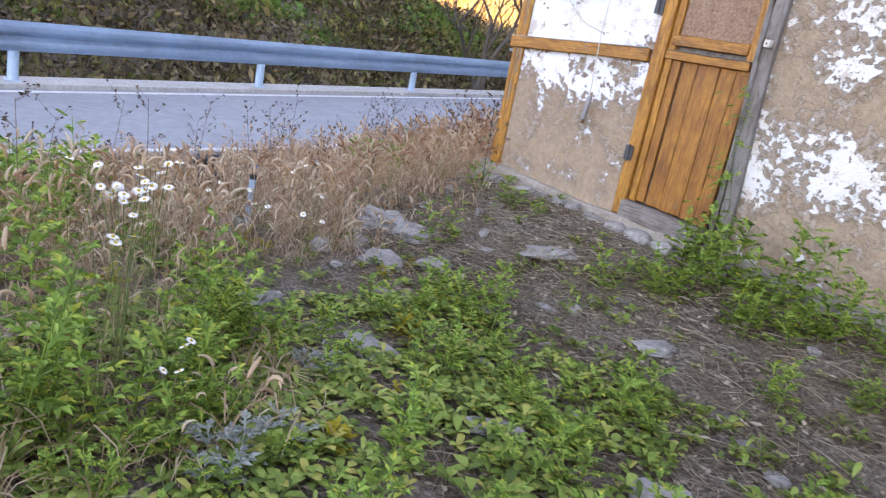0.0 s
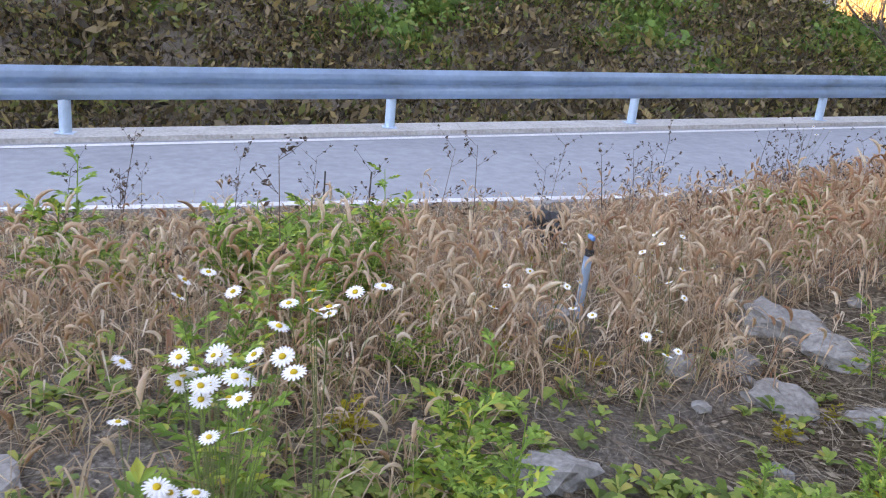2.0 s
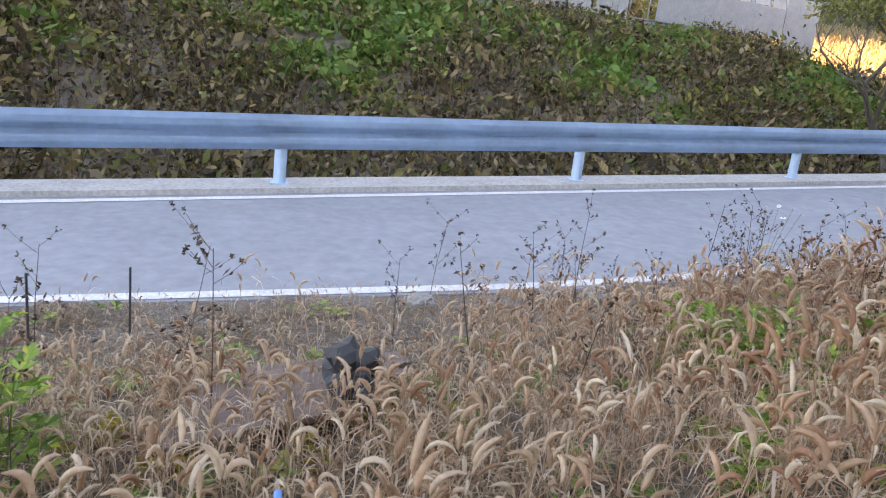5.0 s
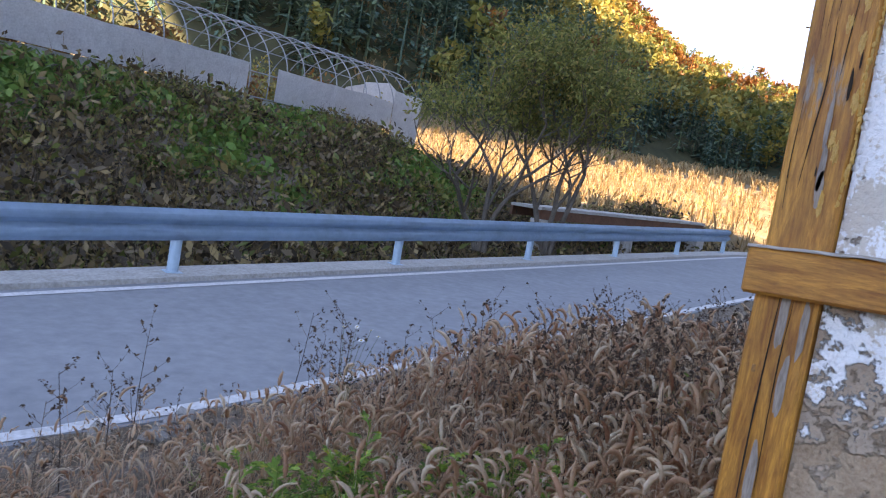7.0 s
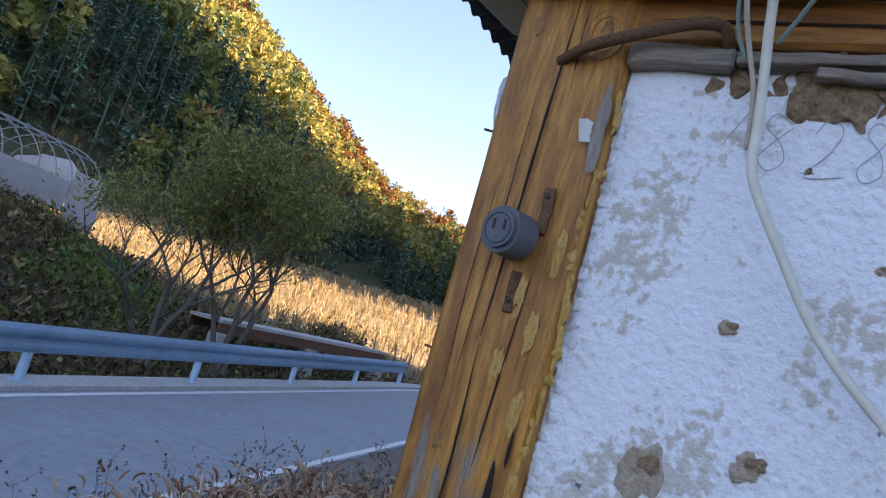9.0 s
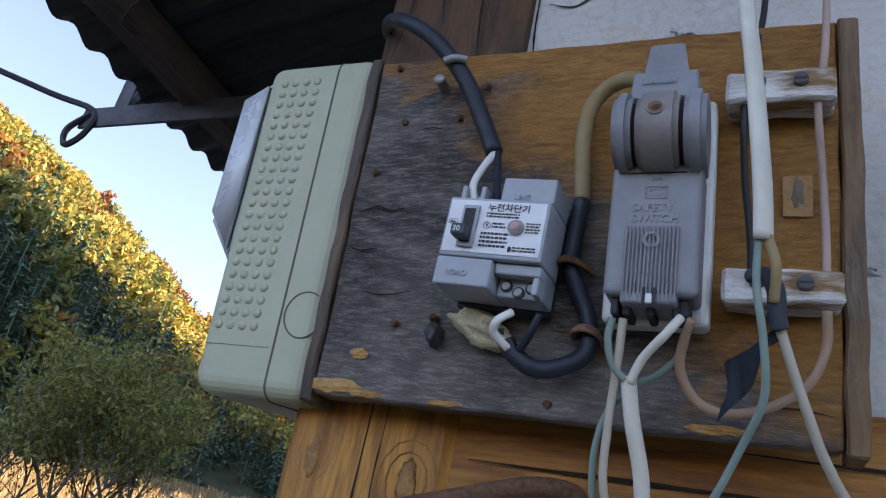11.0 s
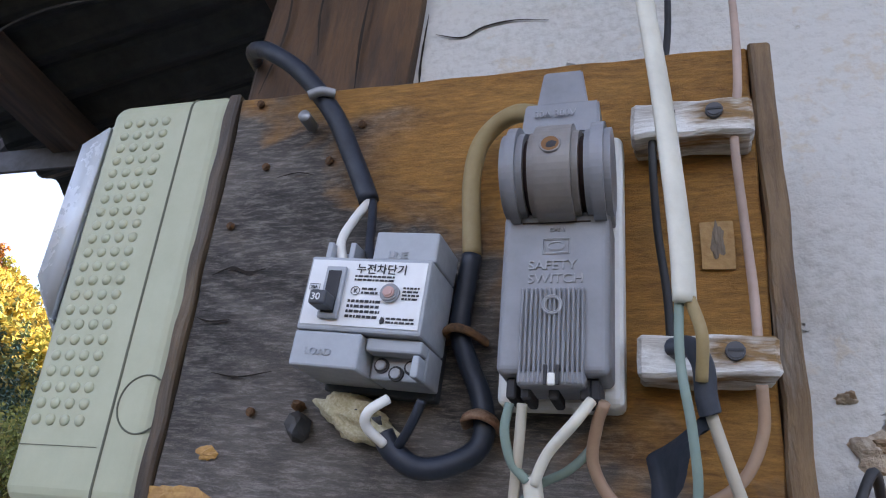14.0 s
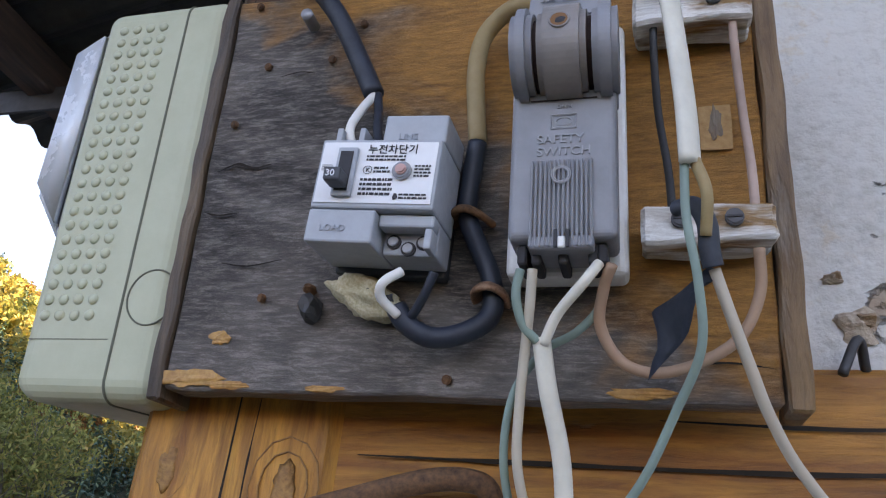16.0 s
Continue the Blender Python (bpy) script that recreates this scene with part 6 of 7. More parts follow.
def build_greenhouse():
    house = thing("greenhouse", "derelict hoop greenhouse with bare pipes and torn grey film", "greenhouse", at=(-27.5, 19.2, 3.35))
    ax, out = Vector((-0.215, 0.977, 0)), Vector((-0.977, -0.215, 0))
    down = -0.012
    W, H, wall = 6.0, 3.55, 1.45
    def at(t, w, z):
        return -ax * t + out * w + Vector((0, 0, z + down * t))
    hoop = [(0, -0.1), (0, 0.7), (0.02, wall), (0.35, 2.35), (1.1, 3.05), (2.0, 3.42), (W / 2, H), (W - 2.0, 3.42), (W - 1.1, 3.05), (W - 0.35, 2.35), (W - 0.02, wall), (W, 0.7), (W, -0.1)]
    first = None
    for k in range(44):
        if first is None:
            first = part("hoop", tube([at(0, w, z) for w, z in hoop], 0.024, 6, 3), M_HOOP, house)
        else:
            c = new("hoop", first.data)
            c.parent, c.location = house, -ax * 0.86 * k + Vector((0, 0, down * 0.86 * k))
    for w, z in ((W / 2, H), (1.1, 3.05), (W - 1.1, 3.05), (0.02, wall), (W - 0.02, wall), (0.0, 0.55)):
        part("purlin", tube([at(-0.2 if z > 1 else 0, w, z), at(37.2, w, z)], 0.024, 6, 1), M_HOOP, house)
    def film(name, t0, t1, z0, z1, mat, sag=0.05, seed=0):
        bm = bmesh.new()
        n = max(4, int((t1 - t0) / 0.43))
        rows = []
        for i in range(n + 1):
            t = t0 + (t1 - t0) * i / n
            rows.append([bm.verts.new(at(t, -0.05 - sag * abs(math.sin(math.pi * t / 0.86)) * 0.5, z0 + (z1 - z0) * j / 4 + (0.10 * noise.noise(Vector((t * 0.7, seed, 0))) if j == 4 else 0))) for j in range(5)])
        for a, b in zip(rows, rows[1:]):
            for j in range(4):
                bm.faces.new((a[j], a[j + 1], b[j + 1], b[j]))
        bmesh.ops.solidify(bm, geom=bm.faces[:], thickness=0.012)
        part(name, bm, mat, house)
    film("side_film", 1.9, 8.3, 0.55, 1.75, M_FILM, seed=1)
    film("side_film", 9.6, 37.0, 0.52, 1.72, M_FILM, seed=3)
    film("skirt_film", 4.2, 8.8, 0.0, 0.50, M_FILMLOW, seed=5)
    film("skirt_film", 9.2, 37.0, 0.0, 0.48, M_FILMLOW, seed=7)
    def gable(name, pts, mat):
        bm = bmesh.new()
        vs = [bm.verts.new(at(-0.03, w, z)) for w, z in pts]
        bm.faces.new(vs)
        made = bmesh.ops.solidify(bm, geom=bm.faces[:], thickness=0.02)
        part(name, bm, mat, house)
    film("end_wrap", 0.0, 1.85, 0.0, 2.25, M_FILM, 0.03, seed=9)
    gable("end_film", [(0, 0), (1.6, 0), (1.6, 2.3), (0.45, 2.3), (0, 1.5)], M_FILM)
    gable("end_film", [(1.62, 1.95), (3.9, 1.95), (3.9, 2.9), (2.2, 2.9), (1.62, 2.5)], M_FILM)
    gable("end_film", [(3.92, 0), (5.9, 0), (5.9, 1.6), (5.2, 2.6), (3.92, 2.8)], M_FILM)
    part("door_post", tube([at(-0.05, 1.6, 0), at(-0.05, 1.6, 2.5)], 0.05, 6, 1), M_HOOP, house)
    part("door_post", tube([at(-0.05, 3.9, 0), at(-0.05, 3.9, 2.9)], 0.05, 6, 1), M_HOOP, house)
    part("cross_bar", tube([at(-0.6, -0.8, 2.28), at(-0.1, 3.9, 2.35)], 0.06, 6, 1), M_HOOP, house)
    rng = np.random.default_rng(3)
    clump = [join_parts([leaf_cloud(rng, 90, (0.7, 0.7, 0.6), 0.09, 0.4)]) for _ in range(4)]
    inside, yellow = [], []
    base = Vector((-27.5, 19.2, 3.35))
    for _ in range(170):
        t, w = rng.uniform(3.5, 30), rng.uniform(0.7, 5.2)
        p = base + at(t, w, 0)
        (inside if rng.random() < 0.6 else yellow).append((p.x, p.y, p.z + rng.uniform(0.4, 2.3) * (0.4 + 0.6 * abs(math.sin(t * 0.37))), rng.uniform(0.6, 1.2)))
    for _ in range(14):
        p = base + at(rng.uniform(0.3, 9), rng.uniform(0.3, 3), 0)
        yellow.append((p.x, p.y, p.z + rng.uniform(0.6, 1.9), rng.uniform(0.5, 0.8)))
    scatter("greenhouse_weeds", clump, inside, M_RUSTLEAF, "orange autumn saplings grown up inside the greenhouse", "saplings", rng, 0.05)
    scatter("greenhouse_vines", clump, yellow, M_GOLDLEAF, "yellow vines tangled in the greenhouse hoops", "vines", rng, 0.05)


build_greenhouse()


# ---- tree by the stream and the little bridge ----
def build_tree(at, height, spread, stems, leaves, seed, label, crown_mat, size=0.07, top=0.42):
    rng = np.random.default_rng(seed)
    tree = thing("tree", label, "tree", at=at)
    tips = []
    wood = bmesh.new()
    def limb(p, d, length, r, depth):
        pts, q, e = [p.copy()], p.copy(), d.copy()
        for _ in range(4):
            e = (e + Vector(rng.normal(0, 0.13, 3)) + Vector((0, 0, 0.05))).normalized()
            q = q + e * length / 4
            pts.append(q.copy())
        tube(pts, (r, r * 0.55), 6 if depth < 2 else 4, 2, wood, ends=False)
        if depth >= 2:
            tips.extend(pts[2:])
        if depth == 4:
            return
        for k in range(3 if depth < 3 else 2):
            a = rng.uniform(0, 6.28)
            spin = Vector((math.cos(a), math.sin(a), rng.uniform(0.1, 0.7)))
            start = pts[-1] if k == 0 else pts[rng.integers(2, 5)]
            limb(start, (e * 0.9 + spin * spread).normalized(), length * rng.uniform(0.6, 0.82), r * 0.55, depth + 1)
    for dx, dy, lean in stems:
        limb(Vector((dx, dy, -0.2)), Vector((lean[0], lean[1], 1)).normalized(), height * 0.32, 0.085, 0)
    part("trunk", wood, M_BARK, tree, "forked grey trunk and limbs")
    tips = np.array([tuple(t) for t in tips])
    tips = tips[tips[:, 2] > height * top]
    pick = tips[rng.integers(0, len(tips), leaves)]
    c = pick + rng.normal(0, 0.20, (leaves, 3))
    u = rng.normal(size=(leaves, 3)) + (0, 0, -0.5)
    u /= np.linalg.norm(u, axis=1)[:, None]
    w = np.cross(u, rng.normal(size=(leaves, 3)))
    w /= np.linalg.norm(w, axis=1)[:, None]
    s = size * rng.uniform(0.6, 1.3, leaves)[:, None]
    q = np.stack([c - u * s, c + w * s * 0.38, c + u * s, c - w * s * 0.38], 1).reshape(-1, 3)
    f = (np.array([[0, 1, 2], [0, 2, 3]])[None] + (np.arange(leaves) * 4)[:, None, None]).reshape(-1, 3)
    crown = new("crown", mesh_from("crown", q, f, crown_mat))
    crown.parent = tree
    tagged(crown, "olive-green thinning autumn leaves")
    return tree


M_WILLOW = leafy("willow_leaves", [(0.0, (0.09, 0.11, 0.035)), (0.5, (0.21, 0.23, 0.07)), (0.85, (0.34, 0.33, 0.10)), (1.0, (0.42, 0.29, 0.10))], through=0.42)
build_tree((-12.95, 13.5, 0.55), 7.6, 0.9, ((0, 0, (0.16, 0.1)), (0.12, 0.06, (-0.05, 0.28)), (-0.1, 0.1, (-0.22, -0.1))), 12500, 5, "spreading tree with thin olive leaves by the stream", M_WILLOW)
build_tree((-13.8, 11.9, 0.35), 6.8, 0.9, ((0, 0, (-0.12, 0.0)), (0.1, 0.1, (0.12, 0.22)), (-0.12, 0.0, (-0.3, -0.2))), 8000, 11, "many-stemmed tree with olive leaves beside the larger one", M_WILLOW, top=0.44)
build_tree((-20.5, -3.5, 2.3), 3.6, 0.9, ((0, 0, (-0.2, 0.1)), (0.1, 0.1, (0.2, 0.2)), (-0.1, -0.1, (0.0, -0.3))), 700, 17, "nearly bare shrub tree on the bank", M_BROWNLEAF, 0.04)

M_RUSTBEAM = surface("rust_brown_steel", (0.07, 0.03, 0.02), (0.19, 0.085, 0.05), 5, 0.8)
def build_bridge():
    a, b = Vector((-16.2, 16.4, 1.25)), Vector((-15.3, 24.5, 1.72))
    bridge = thing("foot_bridge", "low foot bridge with pale deck edge and rust-brown beam", "bridge", at=a)
    d = b - a
    side = Vector((-d.y, d.x, 0)).normalized()
    def slab(name, w0, w1, z0, z1, mat):
        bm = bmesh.new()
        vs = [[bm.verts.new(p + side * w + Vector((0, 0, z))) for w, z in ((w0, z0), (w1, z0), (w1, z1), (w0, z1))] for p in (Vector((0, 0, 0)), d * 0.5, d)]
        for p, q in zip(vs, vs[1:]):
            for i in range(4):
                bm.faces.new((p[i], p[(i + 1) % 4], q[(i + 1) % 4], q[i]))
        bm.faces.new(vs[0][::-1])
        bm.faces.new(vs[-1])
        part(name, bm, mat, bridge)
    slab("beam", -0.1, 0.02, -0.05, 0.26, M_RUSTBEAM)
    slab("deck", -0.14, 1.5, 0.262, 0.36, M_KERB)
    slab("far_beam", 1.38, 1.5, -0.05, 0.258, M_RUSTBEAM)
    for t in (0.02, 0.5, 0.97):
        p = d * t
        part("pier", block(p.x - 0.25, p.x + 0.25, p.y - 0.25, p.y + 0.25, p.z - 1.6, p.z - 0.052, 0.02), M_KERB, bridge)


build_bridge()
# ---- yard plants ----
M_FOX = leafy("dry_foxtail", [(0.0, (0.50, 0.29, 0.18)), (0.35, (0.72, 0.49, 0.33)), (0.7, (0.84, 0.64, 0.47)), (1.0, (0.88, 0.74, 0.58))], 0.75, 0.48)
M_FOXRED = leafy("reddish_dry_grass", [(0.0, (0.48, 0.23, 0.14)), (0.4, (0.72, 0.45, 0.29)), (0.75, (0.84, 0.62, 0.44)), (1.0, (0.88, 0.74, 0.58))], 0.75, 0.48)
M_MUGWORT = leafy("mugwort_green", [(0.0, (0.08, 0.16, 0.035)), (0.4, (0.20, 0.37, 0.07)), (0.85, (0.36, 0.54, 0.12)), (1.0, (0.60, 0.54, 0.09))], 0.55, 0.3)
M_HERB = leafy("low_herb_green", [(0.0, (0.07, 0.125, 0.03)), (0.45, (0.20, 0.31, 0.065)), (0.85, (0.36, 0.46, 0.12)), (1.0, (0.54, 0.44, 0.12))], 0.55, 0.25)
M_SILVER = leafy("silver_leaf", [(0.0, (0.22, 0.26, 0.22)), (1.0, (0.40, 0.43, 0.38))], 0.6, 0.2)
M_STRAW = leafy("fallen_straw", [(0.0, (0.10, 0.068, 0.048)), (0.5, (0.29, 0.21, 0.15)), (1.0, (0.54, 0.43, 0.32))], 0.8, 0.0)
M_DEADWEED = leafy("dead_weed", [(0.0, (0.05, 0.03, 0.024)), (0.6, (0.13, 0.085, 0.062)), (1.0, (0.26, 0.18, 0.13))], 0.8, 0.1)
M_YELLOWLEAF = leafy("yellowed_leaf", [(0.0, (0.40, 0.30, 0.03)), (1.0, (0.52, 0.42, 0.05))], 0.6, 0.3)
M_PETAL = plain("white_petal", (0.80, 0.80, 0.80), 0.6, 0, 0.08)
M_POLLEN = plain("yellow_pollen", (0.62, 0.40, 0.03), 0.8)
M_STEM = plain("green_stem", (0.12, 0.16, 0.05), 0.6)


def foxtail(rng):
    parts = []
    for k in range(rng.integers(2, 4)):
        a, lean = rng.uniform(0, 6.28), rng.uniform(0.05, 0.28)
        d = np.array((math.cos(a), math.sin(a), 0.0))
        h = rng.uniform(0.22, 0.48)
        base = np.array((rng.normal(0, 0.02), rng.normal(0, 0.02), 0))
        stem = [base, base + d * lean * 0.3 * h + (0, 0, h * 0.5), base + d * lean * h + (0, 0, h)]
        parts.append(rod(stem, 0.0014, 0.0009))
        # nodding head
        n, L, tip = 5, rng.uniform(0.06, 0.115), stem[-1]
        ang, bendy = math.radians(rng.uniform(60, 85)), math.radians(rng.uniform(10, 34))
        line, q = [tip], tip.copy()
        for i in range(n):
            q = q + (d * math.cos(ang) + np.array((0, 0, math.sin(ang)))) * L / n
            ang -= bendy
            line.append(q.copy())
        rr = rng.uniform(0.0068, 0.0100)
        v, f = [], []
        for i, p in enumerate(line):
            t = line[min(i + 1, n)] - line[max(i - 1, 0)]
            t = t / np.linalg.norm(t)
            s1 = np.cross(t, (-d[1], d[0], 0))
            s2 = np.array((-d[1], d[0], 0))
            r = rr * (0.45, 0.95, 1.0, 0.95, 0.7, 0.2)[i]
            v += [p + r * (s1 * math.cos(t2) + s2 * math.sin(t2)) for t2 in (k2 * math.pi * 2 / 4 for k2 in range(4))]
        for i in range(n):
            for c in range(4):
                a1, b1 = i * 4 + c, i * 4 + (c + 1) % 4
                f += [(a1, b1, b1 + 4), (a1, b1 + 4, a1 + 4)]
        parts.append((np.array(v), np.array(f)))
        bv, bf = [], []
        for _ in range(20):
            i = rng.integers(0, n)
            p = line[i] + (line[i + 1] - line[i]) * rng.random()
            t = (line[i + 1] - line[i]) / np.linalg.norm(line[i + 1] - line[i])
            o = rng.normal(size=3)
            o -= t * (o @ t)
            o /= np.linalg.norm(o)
            e = p + (o * 0.9 + t * 0.6) * rr * rng.uniform(1.7, 2.8)
            w = np.cross(o, t) * 0.0010
            m = len(bv)
            bv += [p + o * rr * 0.6 - w, p + o * rr * 0.6 + w, e]
            bf.append((m, m + 1, m + 2))
        parts.append((np.array(bv), np.array(bf)))
        for _ in range(2):
            b, z0 = rng.uniform(0, 6.28), rng.uniform(0.05, 0.6) * h
            e = np.array((math.cos(b), math.sin(b), 0))
            L2 = rng.uniform(0.10, 0.22)
            p0 = base + d * lean * 0.4 * z0 + (0, 0, z0)
            parts.append(strip([p0, p0 + e * L2 * 0.45 + (0, 0, L2 * 0.4), p0 + e * L2 * 0.85 + (0, 0, L2 * 0.25), p0 + e * L2 + (0, 0, -0.02)], [0.002, 0.0045, 0.0035, 0.0006], (-e[1], e[0], 0)))
    return join_parts(parts)


def leaf_lobed(rng, L, droop):
    """A cut leaf: a midrib with paired lobes."""
    parts = []
    def lobe(p, d, l, w):
        side = np.cross(d, (0, 0, 1))
        side /= np.linalg.norm(side) + 1e-9
        mid = p + d * l * 0.55 + (0, 0, 0.08 * l)
        end = p + d * l + (0, 0, -droop * l)
        v = np.array([p, mid - side * w, end, mid + side * w])
        parts.append((v, np.array([(0, 1, 2), (0, 2, 3)])))
    for t, l in ((0.30, 0.38), (0.52, 0.42), (0.72, 0.32)):
        p = np.array((L * t, 0, -droop * L * t * t))
        for sgn in (-1, 1):
            a = sgn * rng.uniform(0.6, 0.95)
            lobe(p, np.array((math.cos(a), math.sin(a), 0.0)), L * l * rng.uniform(0.8, 1.15), L * 0.075)
    lobe(np.array((L * 0.7, 0, -droop * L * 0.5)), np.array((1.0, 0, 0)), L * 0.42, L * 0.10)
    parts.append(strip([(0, 0, 0), (L * 0.4, 0, -droop * L * 0.16), (L * 0.85, 0, -droop * L * 0.7)], [L * 0.02, L * 0.07, L * 0.05], (0, 1, 0)))
    return join_parts(parts)


def turned(vf, a, lift, at):
    v, f = vf
    c, s, cl, sl = math.cos(a), math.sin(a), math.cos(lift), math.sin(lift)
    x, z = v[:, 0] * cl - v[:, 2] * sl, v[:, 0] * sl + v[:, 2] * cl
    return np.stack([x * c - v[:, 1] * s, x * s + v[:, 1] * c, z], -1) + np.asarray(at), f


def mugwort(rng, tall=1.0):
    parts = []
    for k in range(rng.integers(2, 5)):
        a0 = rng.uniform(0, 6.28)
        base = np.array((rng.normal(0, 0.05), rng.normal(0, 0.05), 0))
        h = rng.uniform(0.16, 0.30) * tall
        lean = np.array((math.cos(a0), math.sin(a0), 0)) * rng.uniform(0.02, 0.09)
        parts.append(rod([base, base + lean * 0.5 + (0, 0, h * 0.55), base + lean + (0, 0, h)], 0.003, 0.0015))
        count = int(9 * tall + 4)
        for i in range(count):
            t = 0.12 + 0.88 * i / count
            p = base + lean * t + (0, 0, h * t)
            parts.append(turned(leaf_lobed(rng, rng.uniform(0.07, 0.115) * (1.15 - 0.45 * t), rng.uniform(0.1, 0.4)), a0 + i * 2.4 + rng.normal(0, 0.3), rng.uniform(0.1, 0.6) + 0.4 * t, p))
    return join_parts(parts)


def rosette(rng):
    parts = []
    for i in range(rng.integers(5, 9)):
        L, w = rng.uniform(0.04, 0.085), rng.uniform(0.010, 0.019)
        z = rng.uniform(0.005, 0.05)
        v, f = strip([(0.005, 0, 0), (L * 0.35, 0, L * 0.2), (L * 0.75, 0, L * 0.24), (L, 0, L * 0.12)], [0.0015, w * 0.8, w, 0.002], (0, 1, 0))
        parts.append(turned((v, f), i * 2.4 + rng.normal(0, 0.4), rng.uniform(-0.1, 0.5), (0, 0, z)))
    return join_parts(parts)


def dead_stalk(rng, tall=1.0):
    parts = []
    h = rng.uniform(0.4, 0.7) * tall
    top = np.array((rng.normal(0, 0.06), rng.normal(0, 0.06), h))
    parts.append(rod([(0, 0, 0), top * 0.5 + (0.01, 0, 0), top], 0.003, 0.0012, 4))
    for k in range(9):
        t = rng.uniform(0.35, 1.0)
        a, l = rng.uniform(0, 6.28), rng.uniform(0.05, 0.15)
        e = top * t + np.array((math.cos(a) * l, math.sin(a) * l, l * 0.9))
        parts.append(rod([top * t, (top * t + e) / 2 + (0, 0, -0.005), e], 0.0013, 0.0007))
        v, f = leaf_cloud(rng, 7, (0.014, 0.014, 0.02), 0.008, 0.2, 1.2)
        parts.append((v + e, f))
        v, f = leaf_cloud(rng, 3, (0.012, 0.012, 0.02), 0.010, 0.2, 1.6)
        parts.append((v + (top * t + e) / 2, f))
    return join_parts(parts)


def in_house(x, y):
    return x > -0.02 and y > -0.06


GREEN_SPOTS = ((-0.35, -2.98, 0.4), (-0.65, -3.2, 0.3), (-1.95, 0.55, 0.3), (-1.55, 1.3, 0.2), (-2.0, 3.4, 0.2))


def build_yard_plants():
    rng = np.random.default_rng(21)
    fox = [foxtail(rng) for _ in range(10)]
    tan, red = [], []
    tries = 0
    while len(tan) + len(red) < 4000 and tries < 90000:
        tries += 1
        x, y = rng.uniform(-4.6, 2.3), rng.uniform(-6.0, 5.6)
        s, r = road_axes(x, y)
        if r < float(near_edge(s)) + 0.12 or in_house(x, y):
            continue
        dens = 0.9
        if x > 0.75:
            dens = 0.16 if y < -2.6 else 0.0
        elif x > 0.1 and y > -1.25:
            dens = 0.05 if y < -0.5 else 0.02
        if x < -0.05 and y > -0.6:
            dens = 0.85 if y < 3.5 else 0.5
        if y < -3.2:
            dens *= 0.55
        dens *= np.clip(0.75 + 0.5 * float(wobble(x, y, 0.6, 9.0)), 0.15, 1)
        gap = max(float(step(0.1, 3.6, r - float(near_edge(s)))), float(step(-2.3, 0.6, y)) * float(step(0.0, 1.4, r - float(near_edge(s)))))
        dens *= 0.40 + 0.60 * gap
        if (x + 0.06) ** 2 + (y + 1.86) ** 2 < 0.07:
            dens *= 0.12
        for cx, cy, reach in GREEN_SPOTS:
            if (x - cx) ** 2 + (y - cy) ** 2 < reach ** 2:
                dens *= 0.2
        if rng.random() > dens:
            continue
        z = float(land(x, y)) - 0.01
        along, across = (x + 0.14) * 0.925 - (y + 1.79) * 0.38, (x + 0.14) * 0.38 + (y + 1.79) * 0.925
        if -0.05 < along < 0.85 and abs(across) < 0.11 and rng.random() < 0.8:
            continue
        row = (x, y, z, rng.uniform(0.65, 1.1) * (0.8 if x > 0.5 else 1.0) * ((0.36 + 0.64 * gap) if rng.random() < 0.96 else 0.9) * (1.0 + 0.1 * float(step(-0.3, 1.0, y)) + 0.35 * float(step(1.0, 2.6, y))))
        (red if (y > -0.9 and rng.random() < 0.75) or rng.random() < 0.2 else tan).append(row)
    scatter("foxtail_grass", fox, tan, M_FOX, "dry straw-coloured foxtail grass with nodding heads", "grass", rng, 0.12)
    scatter("reddish_grass", fox, red, M_FOXRED, "dry reddish foxtail grass by the house corner", "grass", rng, 0.12)

    blade = []
    for _ in range(8):
        parts = []
        for k in range(9):
            a, l, z = rng.uniform(0, 6.28), rng.uniform(0.08, 0.22), rng.uniform(0.1, 0.75)
            e = np.array((math.cos(a), math.sin(a), 0))
            parts.append(strip([e * 0.005, e * l * 0.35 + (0, 0, l * z), e * l * 0.8 + (0, 0, l * z * 0.95), e * l * 1.1 + (0, 0, l * z * 0.45)], [0.0014, 0.0026, 0.002, 0.0005], (-e[1], e[0], 0)))
        blade.append(join_parts(parts))
    rows, rows2 = [], []
    for _ in range(6500):
        x, y = rng.uniform(-4.6, 2.4), rng.uniform(-6.0, 7.0)
        s, r = road_axes(x, y)
        if r < float(near_edge(s)) + 0.05 or in_house(x, y) or (x > 0.7 and y > -2.5) or (x > 0.15 and y > -1.25):
            continue
        (rows if y < -0.7 or rng.random() < 0.3 else rows2).append((x, y, float(land(x, y)), rng.uniform(0.6, 1.2) * float(0.4 + 0.6 * step(0.1, 3.2, r - float(near_edge(s))))))
    scatter("dry_grass_blades", blade, rows, M_STRAWTALL, "tangled dry grass blades under the foxtails", "grass", rng, 0.15)
    scatter("dry_grass_blades", blade, rows2, M_FOXRED, "tangled reddish dry grass by the house", "grass", rng, 0.15)

    # low green herbs where the yard is trodden
    ros = [rosette(rng) for _ in range(10)]
    rows = []
    tries = 0
    while len(rows) < 4600 and tries < 40000:
        tries += 1
        x, y = rng.uniform(0.4, 4.6), rng.uniform(-4.6, -0.3)
        dens = 0.9 if y < -1.1 else 0.14
        if x < 1.2:
            dens *= 0.1
        dens *= np.clip(0.62 + 0.9 * float(wobble(x, y, 0.4, 4.0)), 0.06, 1)
        if rng.random() < dens:
            rows.append((x, y, float(land(x, y)), rng.uniform(0.45, 1.0)))
